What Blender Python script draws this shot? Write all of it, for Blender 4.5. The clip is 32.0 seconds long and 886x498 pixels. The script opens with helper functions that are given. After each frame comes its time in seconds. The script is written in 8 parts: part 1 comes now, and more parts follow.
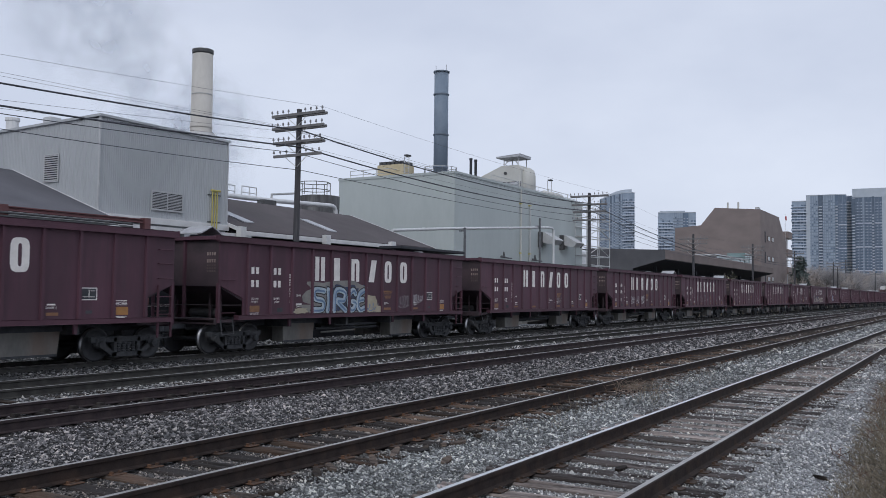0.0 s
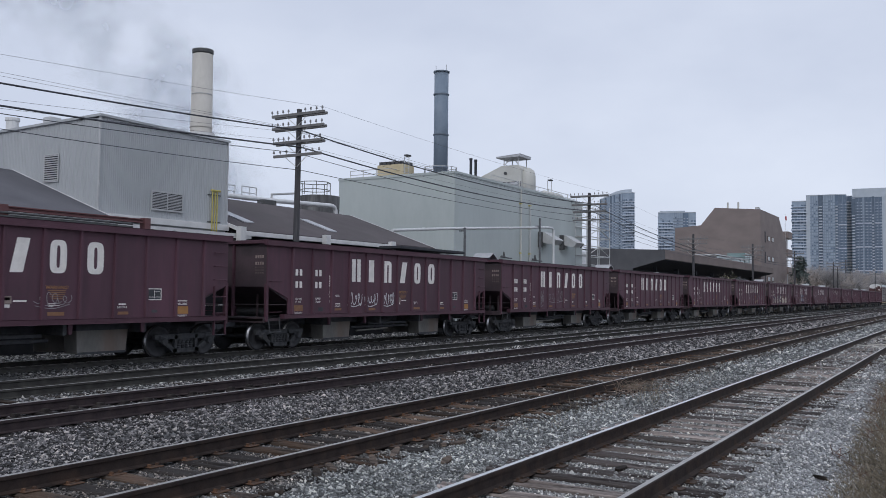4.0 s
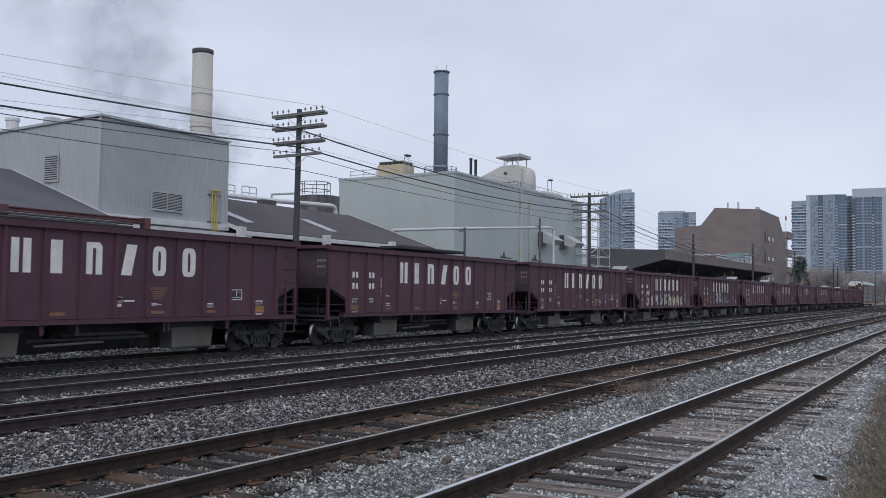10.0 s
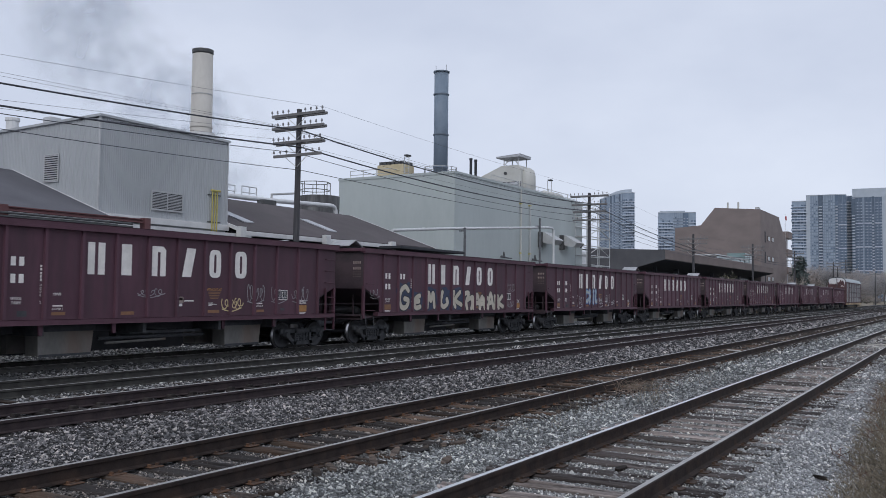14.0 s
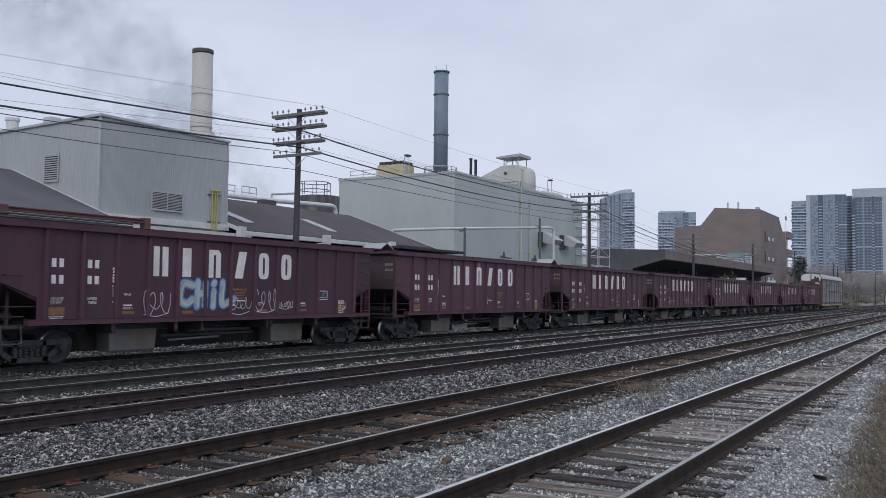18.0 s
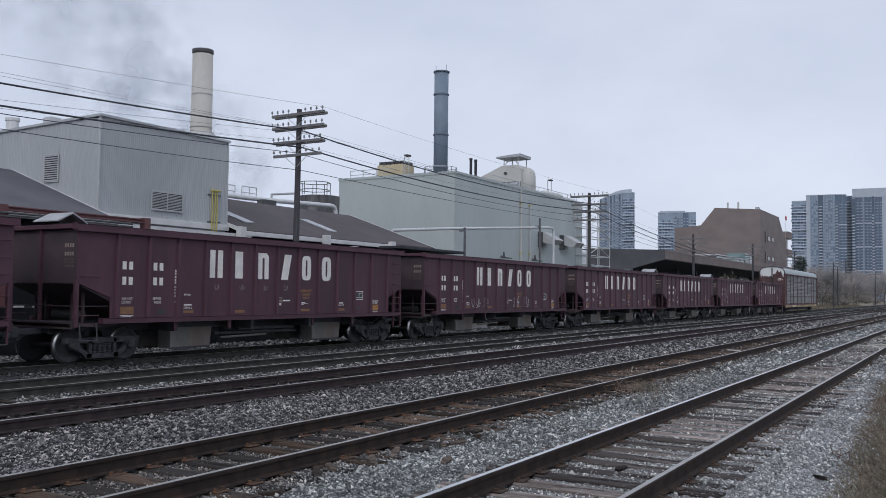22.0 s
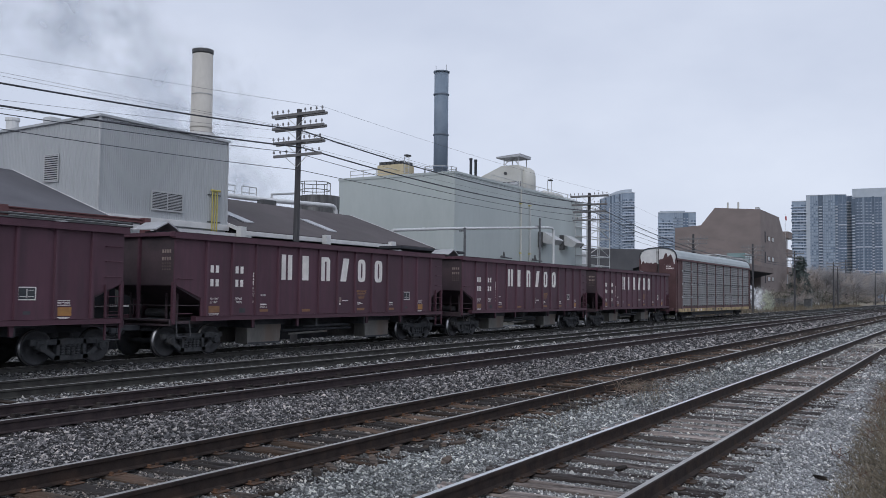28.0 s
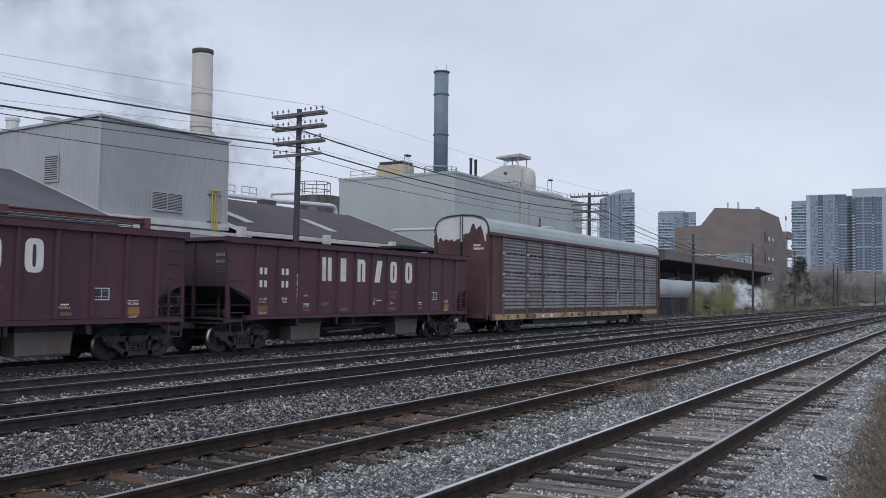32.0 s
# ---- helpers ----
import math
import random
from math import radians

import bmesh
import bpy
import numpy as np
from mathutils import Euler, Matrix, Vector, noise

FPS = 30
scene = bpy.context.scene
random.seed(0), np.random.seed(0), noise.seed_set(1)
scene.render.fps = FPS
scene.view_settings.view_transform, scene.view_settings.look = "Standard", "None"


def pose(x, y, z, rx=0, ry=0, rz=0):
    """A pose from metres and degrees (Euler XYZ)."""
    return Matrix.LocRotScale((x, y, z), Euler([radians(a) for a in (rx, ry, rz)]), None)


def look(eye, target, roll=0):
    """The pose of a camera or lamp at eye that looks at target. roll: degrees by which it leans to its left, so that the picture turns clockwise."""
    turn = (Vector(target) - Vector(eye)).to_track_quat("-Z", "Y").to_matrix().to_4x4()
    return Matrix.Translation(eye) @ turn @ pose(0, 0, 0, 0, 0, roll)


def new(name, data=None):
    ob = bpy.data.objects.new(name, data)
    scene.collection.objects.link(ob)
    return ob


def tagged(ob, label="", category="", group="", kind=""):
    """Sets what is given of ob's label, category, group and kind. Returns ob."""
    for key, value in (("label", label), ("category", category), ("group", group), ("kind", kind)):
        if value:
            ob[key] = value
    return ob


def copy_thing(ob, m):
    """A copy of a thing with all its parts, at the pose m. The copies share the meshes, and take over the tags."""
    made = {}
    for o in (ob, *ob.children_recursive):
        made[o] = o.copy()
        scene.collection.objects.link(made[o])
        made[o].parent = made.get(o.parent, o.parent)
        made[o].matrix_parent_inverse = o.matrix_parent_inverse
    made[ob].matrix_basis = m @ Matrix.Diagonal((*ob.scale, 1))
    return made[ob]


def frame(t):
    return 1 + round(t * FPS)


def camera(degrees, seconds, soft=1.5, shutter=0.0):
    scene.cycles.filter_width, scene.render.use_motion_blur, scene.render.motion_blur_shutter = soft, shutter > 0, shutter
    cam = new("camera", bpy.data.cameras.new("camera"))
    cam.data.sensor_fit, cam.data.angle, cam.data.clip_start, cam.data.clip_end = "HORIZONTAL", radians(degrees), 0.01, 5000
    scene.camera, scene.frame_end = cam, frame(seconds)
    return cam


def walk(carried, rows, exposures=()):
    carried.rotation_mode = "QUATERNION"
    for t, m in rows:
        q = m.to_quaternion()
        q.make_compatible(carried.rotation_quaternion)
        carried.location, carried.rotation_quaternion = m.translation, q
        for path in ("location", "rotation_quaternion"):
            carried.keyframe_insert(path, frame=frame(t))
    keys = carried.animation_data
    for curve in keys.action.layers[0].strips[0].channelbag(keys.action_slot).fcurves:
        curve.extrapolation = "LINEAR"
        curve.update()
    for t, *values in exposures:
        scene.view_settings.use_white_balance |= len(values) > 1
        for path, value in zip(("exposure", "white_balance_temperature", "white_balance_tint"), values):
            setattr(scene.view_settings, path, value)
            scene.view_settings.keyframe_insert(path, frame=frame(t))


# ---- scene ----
EYE = (0.0, 0.0, 1.792)
YAW, PITCH = radians(30.62), radians(2.877)
AIM = (math.cos(PITCH) * math.cos(YAW) * 100, math.cos(PITCH) * math.sin(YAW) * 100, EYE[2] + math.sin(PITCH) * 100)
cam = camera(53.0, 32.0, soft=0.62, shutter=0.1)
walk(cam, [(0.0, look(EYE, AIM, 0.625)), (32.0, look(EYE, AIM, 0.625))])

# ---- world and light: an overcast day ----
world = bpy.data.worlds.new("overcast_sky")
scene.world = world
world.use_nodes = True
wn, wl = world.node_tree.nodes, world.node_tree.links
back = wn["Background"]
sky = wn.new("ShaderNodeTexSky")
sky.sky_type, sky.sun_disc = "NISHITA", False
sky.sun_elevation, sky.sun_rotation = radians(37), radians(251)
sky_dim = wn.new("ShaderNodeMix")
sky_dim.data_type, sky_dim.blend_type = "RGBA", "MULTIPLY"
sky_dim.inputs[0].default_value = 1.0
sky_dim.inputs[7].default_value = (0.08, 0.08, 0.08, 1)
wl.new(sky.outputs[0], sky_dim.inputs[6])
coord = wn.new("ShaderNodeTexCoord")
stretch = wn.new("ShaderNodeMapping")
stretch.inputs["Scale"].default_value = (1.6, 1.6, 3.2)
wl.new(coord.outputs["Generated"], stretch.inputs[0])
cloud = wn.new("ShaderNodeTexNoise")
cloud.inputs["Scale"].default_value, cloud.inputs["Detail"].default_value, cloud.inputs["Roughness"].default_value = 1.7, 5.0, 0.5
wl.new(stretch.outputs[0], cloud.inputs["Vector"])
deck = wn.new("ShaderNodeValToRGB")
deck.color_ramp.elements[0].position, deck.color_ramp.elements[0].color = 0.32, (0.605, 0.665, 0.815, 1)
deck.color_ramp.elements[1].position, deck.color_ramp.elements[1].color = 0.66, (0.75, 0.81, 0.95, 1)
wl.new(cloud.outputs[0], deck.inputs[0])
blend = wn.new("ShaderNodeMix")
blend.data_type = "RGBA"
blend.inputs[0].default_value = 0.93
wl.new(sky_dim.outputs[2], blend.inputs[6])
wl.new(deck.outputs[0], blend.inputs[7])
wl.new(blend.outputs[2], back.inputs[0])
back.inputs[1].default_value = 1.0
sun = new("sun", bpy.data.lights.new("sun", "SUN"))
sun.data.energy, sun.data.angle, sun.data.color = 0.7, radians(25), (1.0, 0.97, 0.93)
sun.matrix_world = look((-75, -12, 75), (20, 20, 0))

# ---- materials ----
MATS = {}


def surf(name, c1, c2, rough=0.8, scale=8.0, bump=0.15, metal=0.0, c3=None, fine=40.0, vary=0.0, stretch_by=(1, 1, 1), island=0.0, stain=0.0, spec=0.5, streak=None):
    """Two-scale noise between c1 and c2, patches of c3, fine bump; vary: by object; island: by loose piece."""
    if name in MATS:
        return MATS[name]
    m = bpy.data.materials.new(name)
    m.use_nodes = True
    n, l = m.node_tree.nodes, m.node_tree.links
    bsdf = n["Principled BSDF"]
    bsdf.inputs["Roughness"].default_value, bsdf.inputs["Metallic"].default_value = rough, metal
    bsdf.inputs["Specular IOR Level"].default_value = spec
    tc = n.new("ShaderNodeTexCoord")
    mp = n.new("ShaderNodeMapping")
    mp.inputs["Scale"].default_value = stretch_by
    l.new(tc.outputs["Object"], mp.inputs[0])
    big = n.new("ShaderNodeTexNoise")
    big.inputs["Scale"].default_value, big.inputs["Detail"].default_value = scale, 6
    l.new(mp.outputs[0], big.inputs["Vector"])
    small = n.new("ShaderNodeTexNoise")
    small.inputs["Scale"].default_value, small.inputs["Detail"].default_value = fine, 3
    l.new(mp.outputs[0], small.inputs["Vector"])
    avg = n.new("ShaderNodeMath")
    avg.operation = "MULTIPLY_ADD"
    l.new(small.outputs[0], avg.inputs[0])
    avg.inputs[1].default_value = 0.4
    l.new(big.outputs[0], avg.inputs[2])
    ramp = n.new("ShaderNodeMapRange")
    ramp.inputs[1].default_value, ramp.inputs[2].default_value = 0.5, 0.9
    l.new(avg.outputs[0], ramp.inputs[0])
    mix = n.new("ShaderNodeMix")
    mix.data_type = "RGBA"
    mix.inputs[6].default_value, mix.inputs[7].default_value = (*c1, 1), (*c2, 1)
    l.new(ramp.outputs[0], mix.inputs[0])
    out = mix.outputs[2]
    if c3:
        patch = n.new("ShaderNodeTexNoise")
        patch.inputs["Scale"].default_value, patch.inputs["Detail"].default_value = scale * 0.45, 8
        l.new(mp.outputs[0], patch.inputs["Vector"])
        pr = n.new("ShaderNodeMapRange")
        pr.inputs[1].default_value, pr.inputs[2].default_value, pr.inputs[4].default_value = 0.52, 0.66, max(stain, 0.5)
        l.new(patch.outputs[0], pr.inputs[0])
        mx = n.new("ShaderNodeMix")
        mx.data_type = "RGBA"
        l.new(pr.outputs[0], mx.inputs[0])
        l.new(out, mx.inputs[6])
        mx.inputs[7].default_value = (*c3, 1)
        out = mx.outputs[2]
    if streak:
        # runs of dirt down an upright face
        mps = n.new("ShaderNodeMapping")
        mps.inputs["Scale"].default_value = (5.0, 5.0, 0.45)
        l.new(tc.outputs["Object"], mps.inputs[0])
        info = n.new("ShaderNodeObjectInfo")
        off = n.new("ShaderNodeVectorMath")
        off.operation = "MULTIPLY_ADD"
        l.new(info.outputs["Random"], off.inputs[0])
        off.inputs[1].default_value = (61.0, 17.0, 29.0)
        l.new(mps.outputs[0], off.inputs[2])
        run = n.new("ShaderNodeTexNoise")
        run.inputs["Scale"].default_value, run.inputs["Detail"].default_value, run.inputs["Roughness"].default_value = 1.1, 7, 0.65
        l.new(off.outputs[0], run.inputs["Vector"])
        rr = n.new("ShaderNodeMapRange")
        rr.inputs[1].default_value, rr.inputs[2].default_value, rr.inputs[4].default_value = 0.46, 0.74, 0.75
        l.new(run.outputs[0], rr.inputs[0])
        ms = n.new("ShaderNodeMix")
        ms.data_type = "RGBA"
        l.new(rr.outputs[0], ms.inputs[0])
        l.new(out, ms.inputs[6])
        ms.inputs[7].default_value = (*streak, 1)
        out = ms.outputs[2]
    for amount, node, socket in ((vary, "ShaderNodeObjectInfo", "Random"), (island, "ShaderNodeNewGeometry", "Random Per Island")):
        if amount:
            src = n.new(node)
            vr = n.new("ShaderNodeMapRange")
            vr.inputs[3].default_value, vr.inputs[4].default_value = 1 - amount, 1 + amount
            l.new(src.outputs[socket], vr.inputs[0])
            mul = n.new("ShaderNodeMix")
            mul.data_type, mul.blend_type = "RGBA", "MULTIPLY"
            mul.inputs[0].default_value = 1
            l.new(out, mul.inputs[6])
            l.new(vr.outputs[0], mul.inputs[7])
            out = mul.outputs[2]
    l.new(out, bsdf.inputs["Base Color"])
    if bump:
        b = n.new("ShaderNodeBump")
        b.inputs["Strength"].default_value, b.inputs["Distance"].default_value = bump, 0.02
        l.new(avg.outputs[0], b.inputs["Height"])
        l.new(b.outputs[0], bsdf.inputs["Normal"])
    MATS[name] = m
    return m


# ---- mesh helpers ----
def box(bm, x0, x1, y0, y1, z0, z1, bevel=0.0):
    r = bmesh.ops.create_cube(bm, size=1.0)
    vs = r["verts"]
    for v in vs:
        v.co = Vector((x0 + (v.co.x + 0.5) * (x1 - x0), y0 + (v.co.y + 0.5) * (y1 - y0), z0 + (v.co.z + 0.5) * (z1 - z0)))
    if bevel:
        es = list({e for v in vs for e in v.link_edges})
        bmesh.ops.bevel(bm, geom=es, offset=bevel, segments=1, affect="EDGES")
    return vs


def prism(bm, poly, axis, a, b):
    """A closed prism: poly in the two other axes (in order x, y, z without axis), from a to b along axis."""
    def at(u, v, w):
        return {"x": (w, u, v), "y": (u, w, v), "z": (u, v, w)}[axis]
    lo = [bm.verts.new(at(u, v, a)) for u, v in poly]
    hi = [bm.verts.new(at(u, v, b)) for u, v in poly]
    k = len(poly)
    fs = [bm.faces.new(lo), bm.faces.new(hi[::-1])]
    for i in range(k):
        fs.append(bm.faces.new((lo[i], hi[i], hi[(i + 1) % k], lo[(i + 1) % k])))
    return fs


def rod(bm, a, b, r, seg=8, r2=None):
    """A closed round bar from a to b."""
    a, b = Vector(a), Vector(b)
    d = b - a
    q = d.to_track_quat("Z", "Y").to_matrix().to_4x4()
    m = Matrix.Translation((a + b) / 2) @ q
    bmesh.ops.create_cone(bm, cap_ends=True, segments=seg, radius1=r, radius2=r if r2 is None else r2, depth=d.length, matrix=m)


def lathe(bm, prof, seg=24, centre=(0, 0, 0), axis="z"):
    """Turns a profile of (radius, height) round an axis; ends closed where the radius is above zero."""
    rings = []
    for r, h in prof:
        ring = []
        for i in range(seg):
            a = 2 * math.pi * i / seg
            u, v = r * math.cos(a), r * math.sin(a)
            co = (u, v, h) if axis == "z" else ((u, h, v) if axis == "y" else (h, u, v))
            ring.append(bm.verts.new(Vector(co) + Vector(centre)))
        rings.append(ring)
    for A, B in zip(rings, rings[1:]):
        for i in range(seg):
            bm.faces.new((A[i], A[(i + 1) % seg], B[(i + 1) % seg], B[i]))
    bm.faces.new(rings[0][::-1])
    bm.faces.new(rings[-1])


def mesh_of(name, bm, material, smooth=False):
    bmesh.ops.recalc_face_normals(bm, faces=bm.faces[:])
    me = bpy.data.meshes.new(name)
    bm.to_mesh(me)
    bm.free()
    for mt in material if isinstance(material, (list, tuple)) else [material]:
        me.materials.append(mt)
    if smooth:
        for poly in me.polygons:
            poly.use_smooth = True
    return me


def part(name, bm, material, parent, label="", at=None, smooth=False):
    ob = new(name, bm if isinstance(bm, bpy.types.Mesh) else mesh_of(name, bm, material, smooth))
    ob.parent = parent
    if at is not None:
        ob.location = at
    if label:
        ob["label"] = label
    return ob


def thing(name, label, category, at=(0, 0, 0), group="", kind=""):
    ob = new(name)
    ob.location = at
    ob.empty_display_size = 0.2
    return tagged(ob, label, category, group, kind)


def solid(name, bm, material, label, category="", kind="", group="", smooth=False):
    return tagged(new(name, mesh_of(name, bm, material, smooth)), label, category, group, kind)


B = bmesh.new

# ---- ground, ballast and tracks ----
GAUGE = 1.505
TRACKS = [(3.44, 0.0), (7.24, 0.0), (12.13, 0.0), (16.6, -0.13), (21.33, -0.16)]  # centre y, height of the rail head
TRAIN_Y, TRAIN_Z = TRACKS[4]

M_GROUND = surf("dry_earth", (0.055, 0.050, 0.043), (0.095, 0.087, 0.074), 0.95, 0.6, 0.3, fine=9, c3=(0.08, 0.085, 0.05))
M_RUST = surf("rail_rust", (0.024, 0.0188, 0.0178), (0.048, 0.036, 0.032), 0.8, 6, 0.25, c3=(0.066, 0.041, 0.030), fine=60, spec=0.15)
M_RUST_OLD = surf("brown_rail_rust", (0.033, 0.026, 0.028), (0.056, 0.043, 0.045), 0.85, 6, 0.25, c3=(0.068, 0.050, 0.048), fine=60, spec=0.15)
M_RAILTOP = surf("worn_rail_steel", (0.64, 0.64, 0.65), (0.74, 0.74, 0.75), 0.32, 3, 0.03, metal=1.0)
M_RAILUSED = surf("grey_rail_steel", (0.32, 0.305, 0.295), (0.46, 0.44, 0.425), 0.42, 3, 0.05, metal=0.8)
M_TIE = surf("weathered_tie_wood", (0.036, 0.030, 0.029), (0.36, 0.31, 0.285), 0.9, 3, 0.9, c3=(0.04, 0.031, 0.027), fine=26, vary=0.7, spec=0.2, stretch_by=(5, 0.6, 5))
M_TIE_RUSTY = surf("rust_stained_tie_wood", (0.022, 0.017, 0.015), (0.125, 0.098, 0.080), 0.9, 3, 0.8, spec=0.2, c3=(0.090, 0.047, 0.026), fine=26, vary=0.75, stretch_by=(5, 0.6, 5))
M_TIE_DARK = surf("oily_dark_tie_wood", (0.018, 0.016, 0.016), (0.05, 0.043, 0.04), 0.9, 3, 0.6, fine=26, vary=0.3, spec=0.2, stretch_by=(5, 0.6, 5))
M_TIE_GREY = surf("dark_grey_tie_wood", (0.022, 0.019, 0.019), (0.135, 0.116, 0.110), 0.9, 3, 0.9, c3=(0.03, 0.024, 0.022), fine=26, vary=0.4, spec=0.2, stretch_by=(5, 0.6, 5))
M_PLATE_ORANGE = surf("orange_rusty_plate", (0.058, 0.035, 0.025), (0.155, 0.080, 0.044), 0.9, 14, 0.25, fine=70)
M_RUST_DUSTY = surf("dusty_grey_rail", (0.036, 0.035, 0.034), (0.062, 0.060, 0.056), 0.9, 5, 0.25, c3=(0.085, 0.082, 0.076), fine=50, spec=0.1)
M_PLATE = surf("rusty_plate", (0.042, 0.029, 0.023), (0.085, 0.050, 0.033), 0.85, 14, 0.2, fine=80)


def stone_age(n, l, tc, out):
    """Older pale stone beside the near siding, newer dark stone further over, darkest under the train."""
    sep = n.new("ShaderNodeSeparateXYZ")
    l.new(tc.outputs["Object"], sep.inputs[0])
    wob = n.new("ShaderNodeTexNoise")
    wob.inputs["Scale"].default_value = 0.8
    l.new(tc.outputs["Object"], wob.inputs["Vector"])
    add = n.new("ShaderNodeMath")
    add.operation = "MULTIPLY_ADD"
    l.new(wob.outputs[0], add.inputs[0])
    add.inputs[1].default_value = 1.6
    l.new(sep.outputs[1], add.inputs[2])
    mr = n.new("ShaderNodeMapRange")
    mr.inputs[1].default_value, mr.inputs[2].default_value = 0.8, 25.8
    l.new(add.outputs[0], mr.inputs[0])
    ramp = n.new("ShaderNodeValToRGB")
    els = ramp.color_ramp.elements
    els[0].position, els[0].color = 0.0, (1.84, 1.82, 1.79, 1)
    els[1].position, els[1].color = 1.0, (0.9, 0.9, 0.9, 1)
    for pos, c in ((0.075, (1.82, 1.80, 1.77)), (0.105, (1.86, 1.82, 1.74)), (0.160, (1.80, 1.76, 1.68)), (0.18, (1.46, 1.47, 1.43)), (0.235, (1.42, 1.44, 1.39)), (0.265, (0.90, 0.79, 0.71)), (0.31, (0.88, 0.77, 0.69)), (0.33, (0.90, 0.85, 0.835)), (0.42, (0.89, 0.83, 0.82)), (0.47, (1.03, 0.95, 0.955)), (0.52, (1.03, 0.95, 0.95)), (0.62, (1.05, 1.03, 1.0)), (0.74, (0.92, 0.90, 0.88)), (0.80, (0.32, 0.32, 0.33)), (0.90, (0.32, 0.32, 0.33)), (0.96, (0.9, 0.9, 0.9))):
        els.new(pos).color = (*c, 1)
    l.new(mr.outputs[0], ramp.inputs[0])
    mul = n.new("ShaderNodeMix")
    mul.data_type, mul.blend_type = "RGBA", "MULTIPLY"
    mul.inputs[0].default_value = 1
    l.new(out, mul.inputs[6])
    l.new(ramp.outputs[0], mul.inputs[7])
    return mul.outputs[2]


def stone_material(name, stops, bump):
    m = bpy.data.materials.new(name)
    m.use_nodes = True
    n, l = m.node_tree.nodes, m.node_tree.links
    bsdf = n["Principled BSDF"]
    bsdf.inputs["Roughness"].default_value = 0.85
    geo = n.new("ShaderNodeNewGeometry")
    ramp = n.new("ShaderNodeValToRGB")
    els = ramp.color_ramp.elements
    els[0].position, els[0].color = stops[0][0], (*stops[0][1], 1)
    els[1].position, els[1].color = stops[-1][0], (*stops[-1][1], 1)
    for pos, col in stops[1:-1]:
        els.new(pos).color = (*col, 1)
    l.new(geo.outputs["Random Per Island"], ramp.inputs[0])
    tc = n.new("ShaderNodeTexCoord")
    noi = n.new("ShaderNodeTexNoise")
    noi.inputs["Scale"].default_value, noi.inputs["Detail"].default_value = 45, 4
    l.new(tc.outputs["Object"], noi.inputs["Vector"])
    area = n.new("ShaderNodeTexNoise")
    area.inputs["Scale"].default_value, area.inputs["Detail"].default_value = 0.5, 3
    l.new(tc.outputs["Object"], area.inputs["Vector"])
    mr = n.new("ShaderNodeMapRange")
    mr.inputs[1].default_value, mr.inputs[2].default_value, mr.inputs[3].default_value, mr.inputs[4].default_value = 0.3, 0.7, 0.65, 1.25
    l.new(noi.outputs[0], mr.inputs[0])
    mr2 = n.new("ShaderNodeMapRange")
    mr2.inputs[1].default_value, mr2.inputs[2].default_value, mr2.inputs[3].default_value, mr2.inputs[4].default_value = 0.32, 0.68, 0.74, 1.26
    l.new(area.outputs[0], mr2.inputs[0])
    both = n.new("ShaderNodeMath")
    both.operation = "MULTIPLY"
    l.new(mr.outputs[0], both.inputs[0])
    l.new(mr2.outputs[0], both.inputs[1])
    mul = n.new("ShaderNodeMix")
    mul.data_type, mul.blend_type = "RGBA", "MULTIPLY"
    mul.inputs[0].default_value = 1
    # dust evens out the old stone beside the near siding
    sep = n.new("ShaderNodeSeparateXYZ")
    l.new(tc.outputs["Object"], sep.inputs[0])
    dusty = n.new("ShaderNodeMapRange")
    dusty.inputs[1].default_value, dusty.inputs[2].default_value, dusty.inputs[3].default_value, dusty.inputs[4].default_value = 2.0, 8.5, 0.5, 0.0
    l.new(sep.outputs[1], dusty.inputs[0])
    dust = n.new("ShaderNodeMix")
    dust.data_type = "RGBA"
    l.new(dusty.outputs[0], dust.inputs[0])
    l.new(ramp.outputs[0], dust.inputs[6])
    dust.inputs[7].default_value = (0.195, 0.20, 0.208, 1)
    l.new(dust.outputs[2], mul.inputs[6])
    l.new(both.outputs[0], mul.inputs[7])
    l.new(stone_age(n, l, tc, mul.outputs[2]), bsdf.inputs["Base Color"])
    b = n.new("ShaderNodeBump")
    b.inputs["Strength"].default_value, b.inputs["Distance"].default_value = bump, 0.01
    l.new(noi.outputs[0], b.inputs["Height"])
    l.new(b.outputs[0], bsdf.inputs["Normal"])
    return m


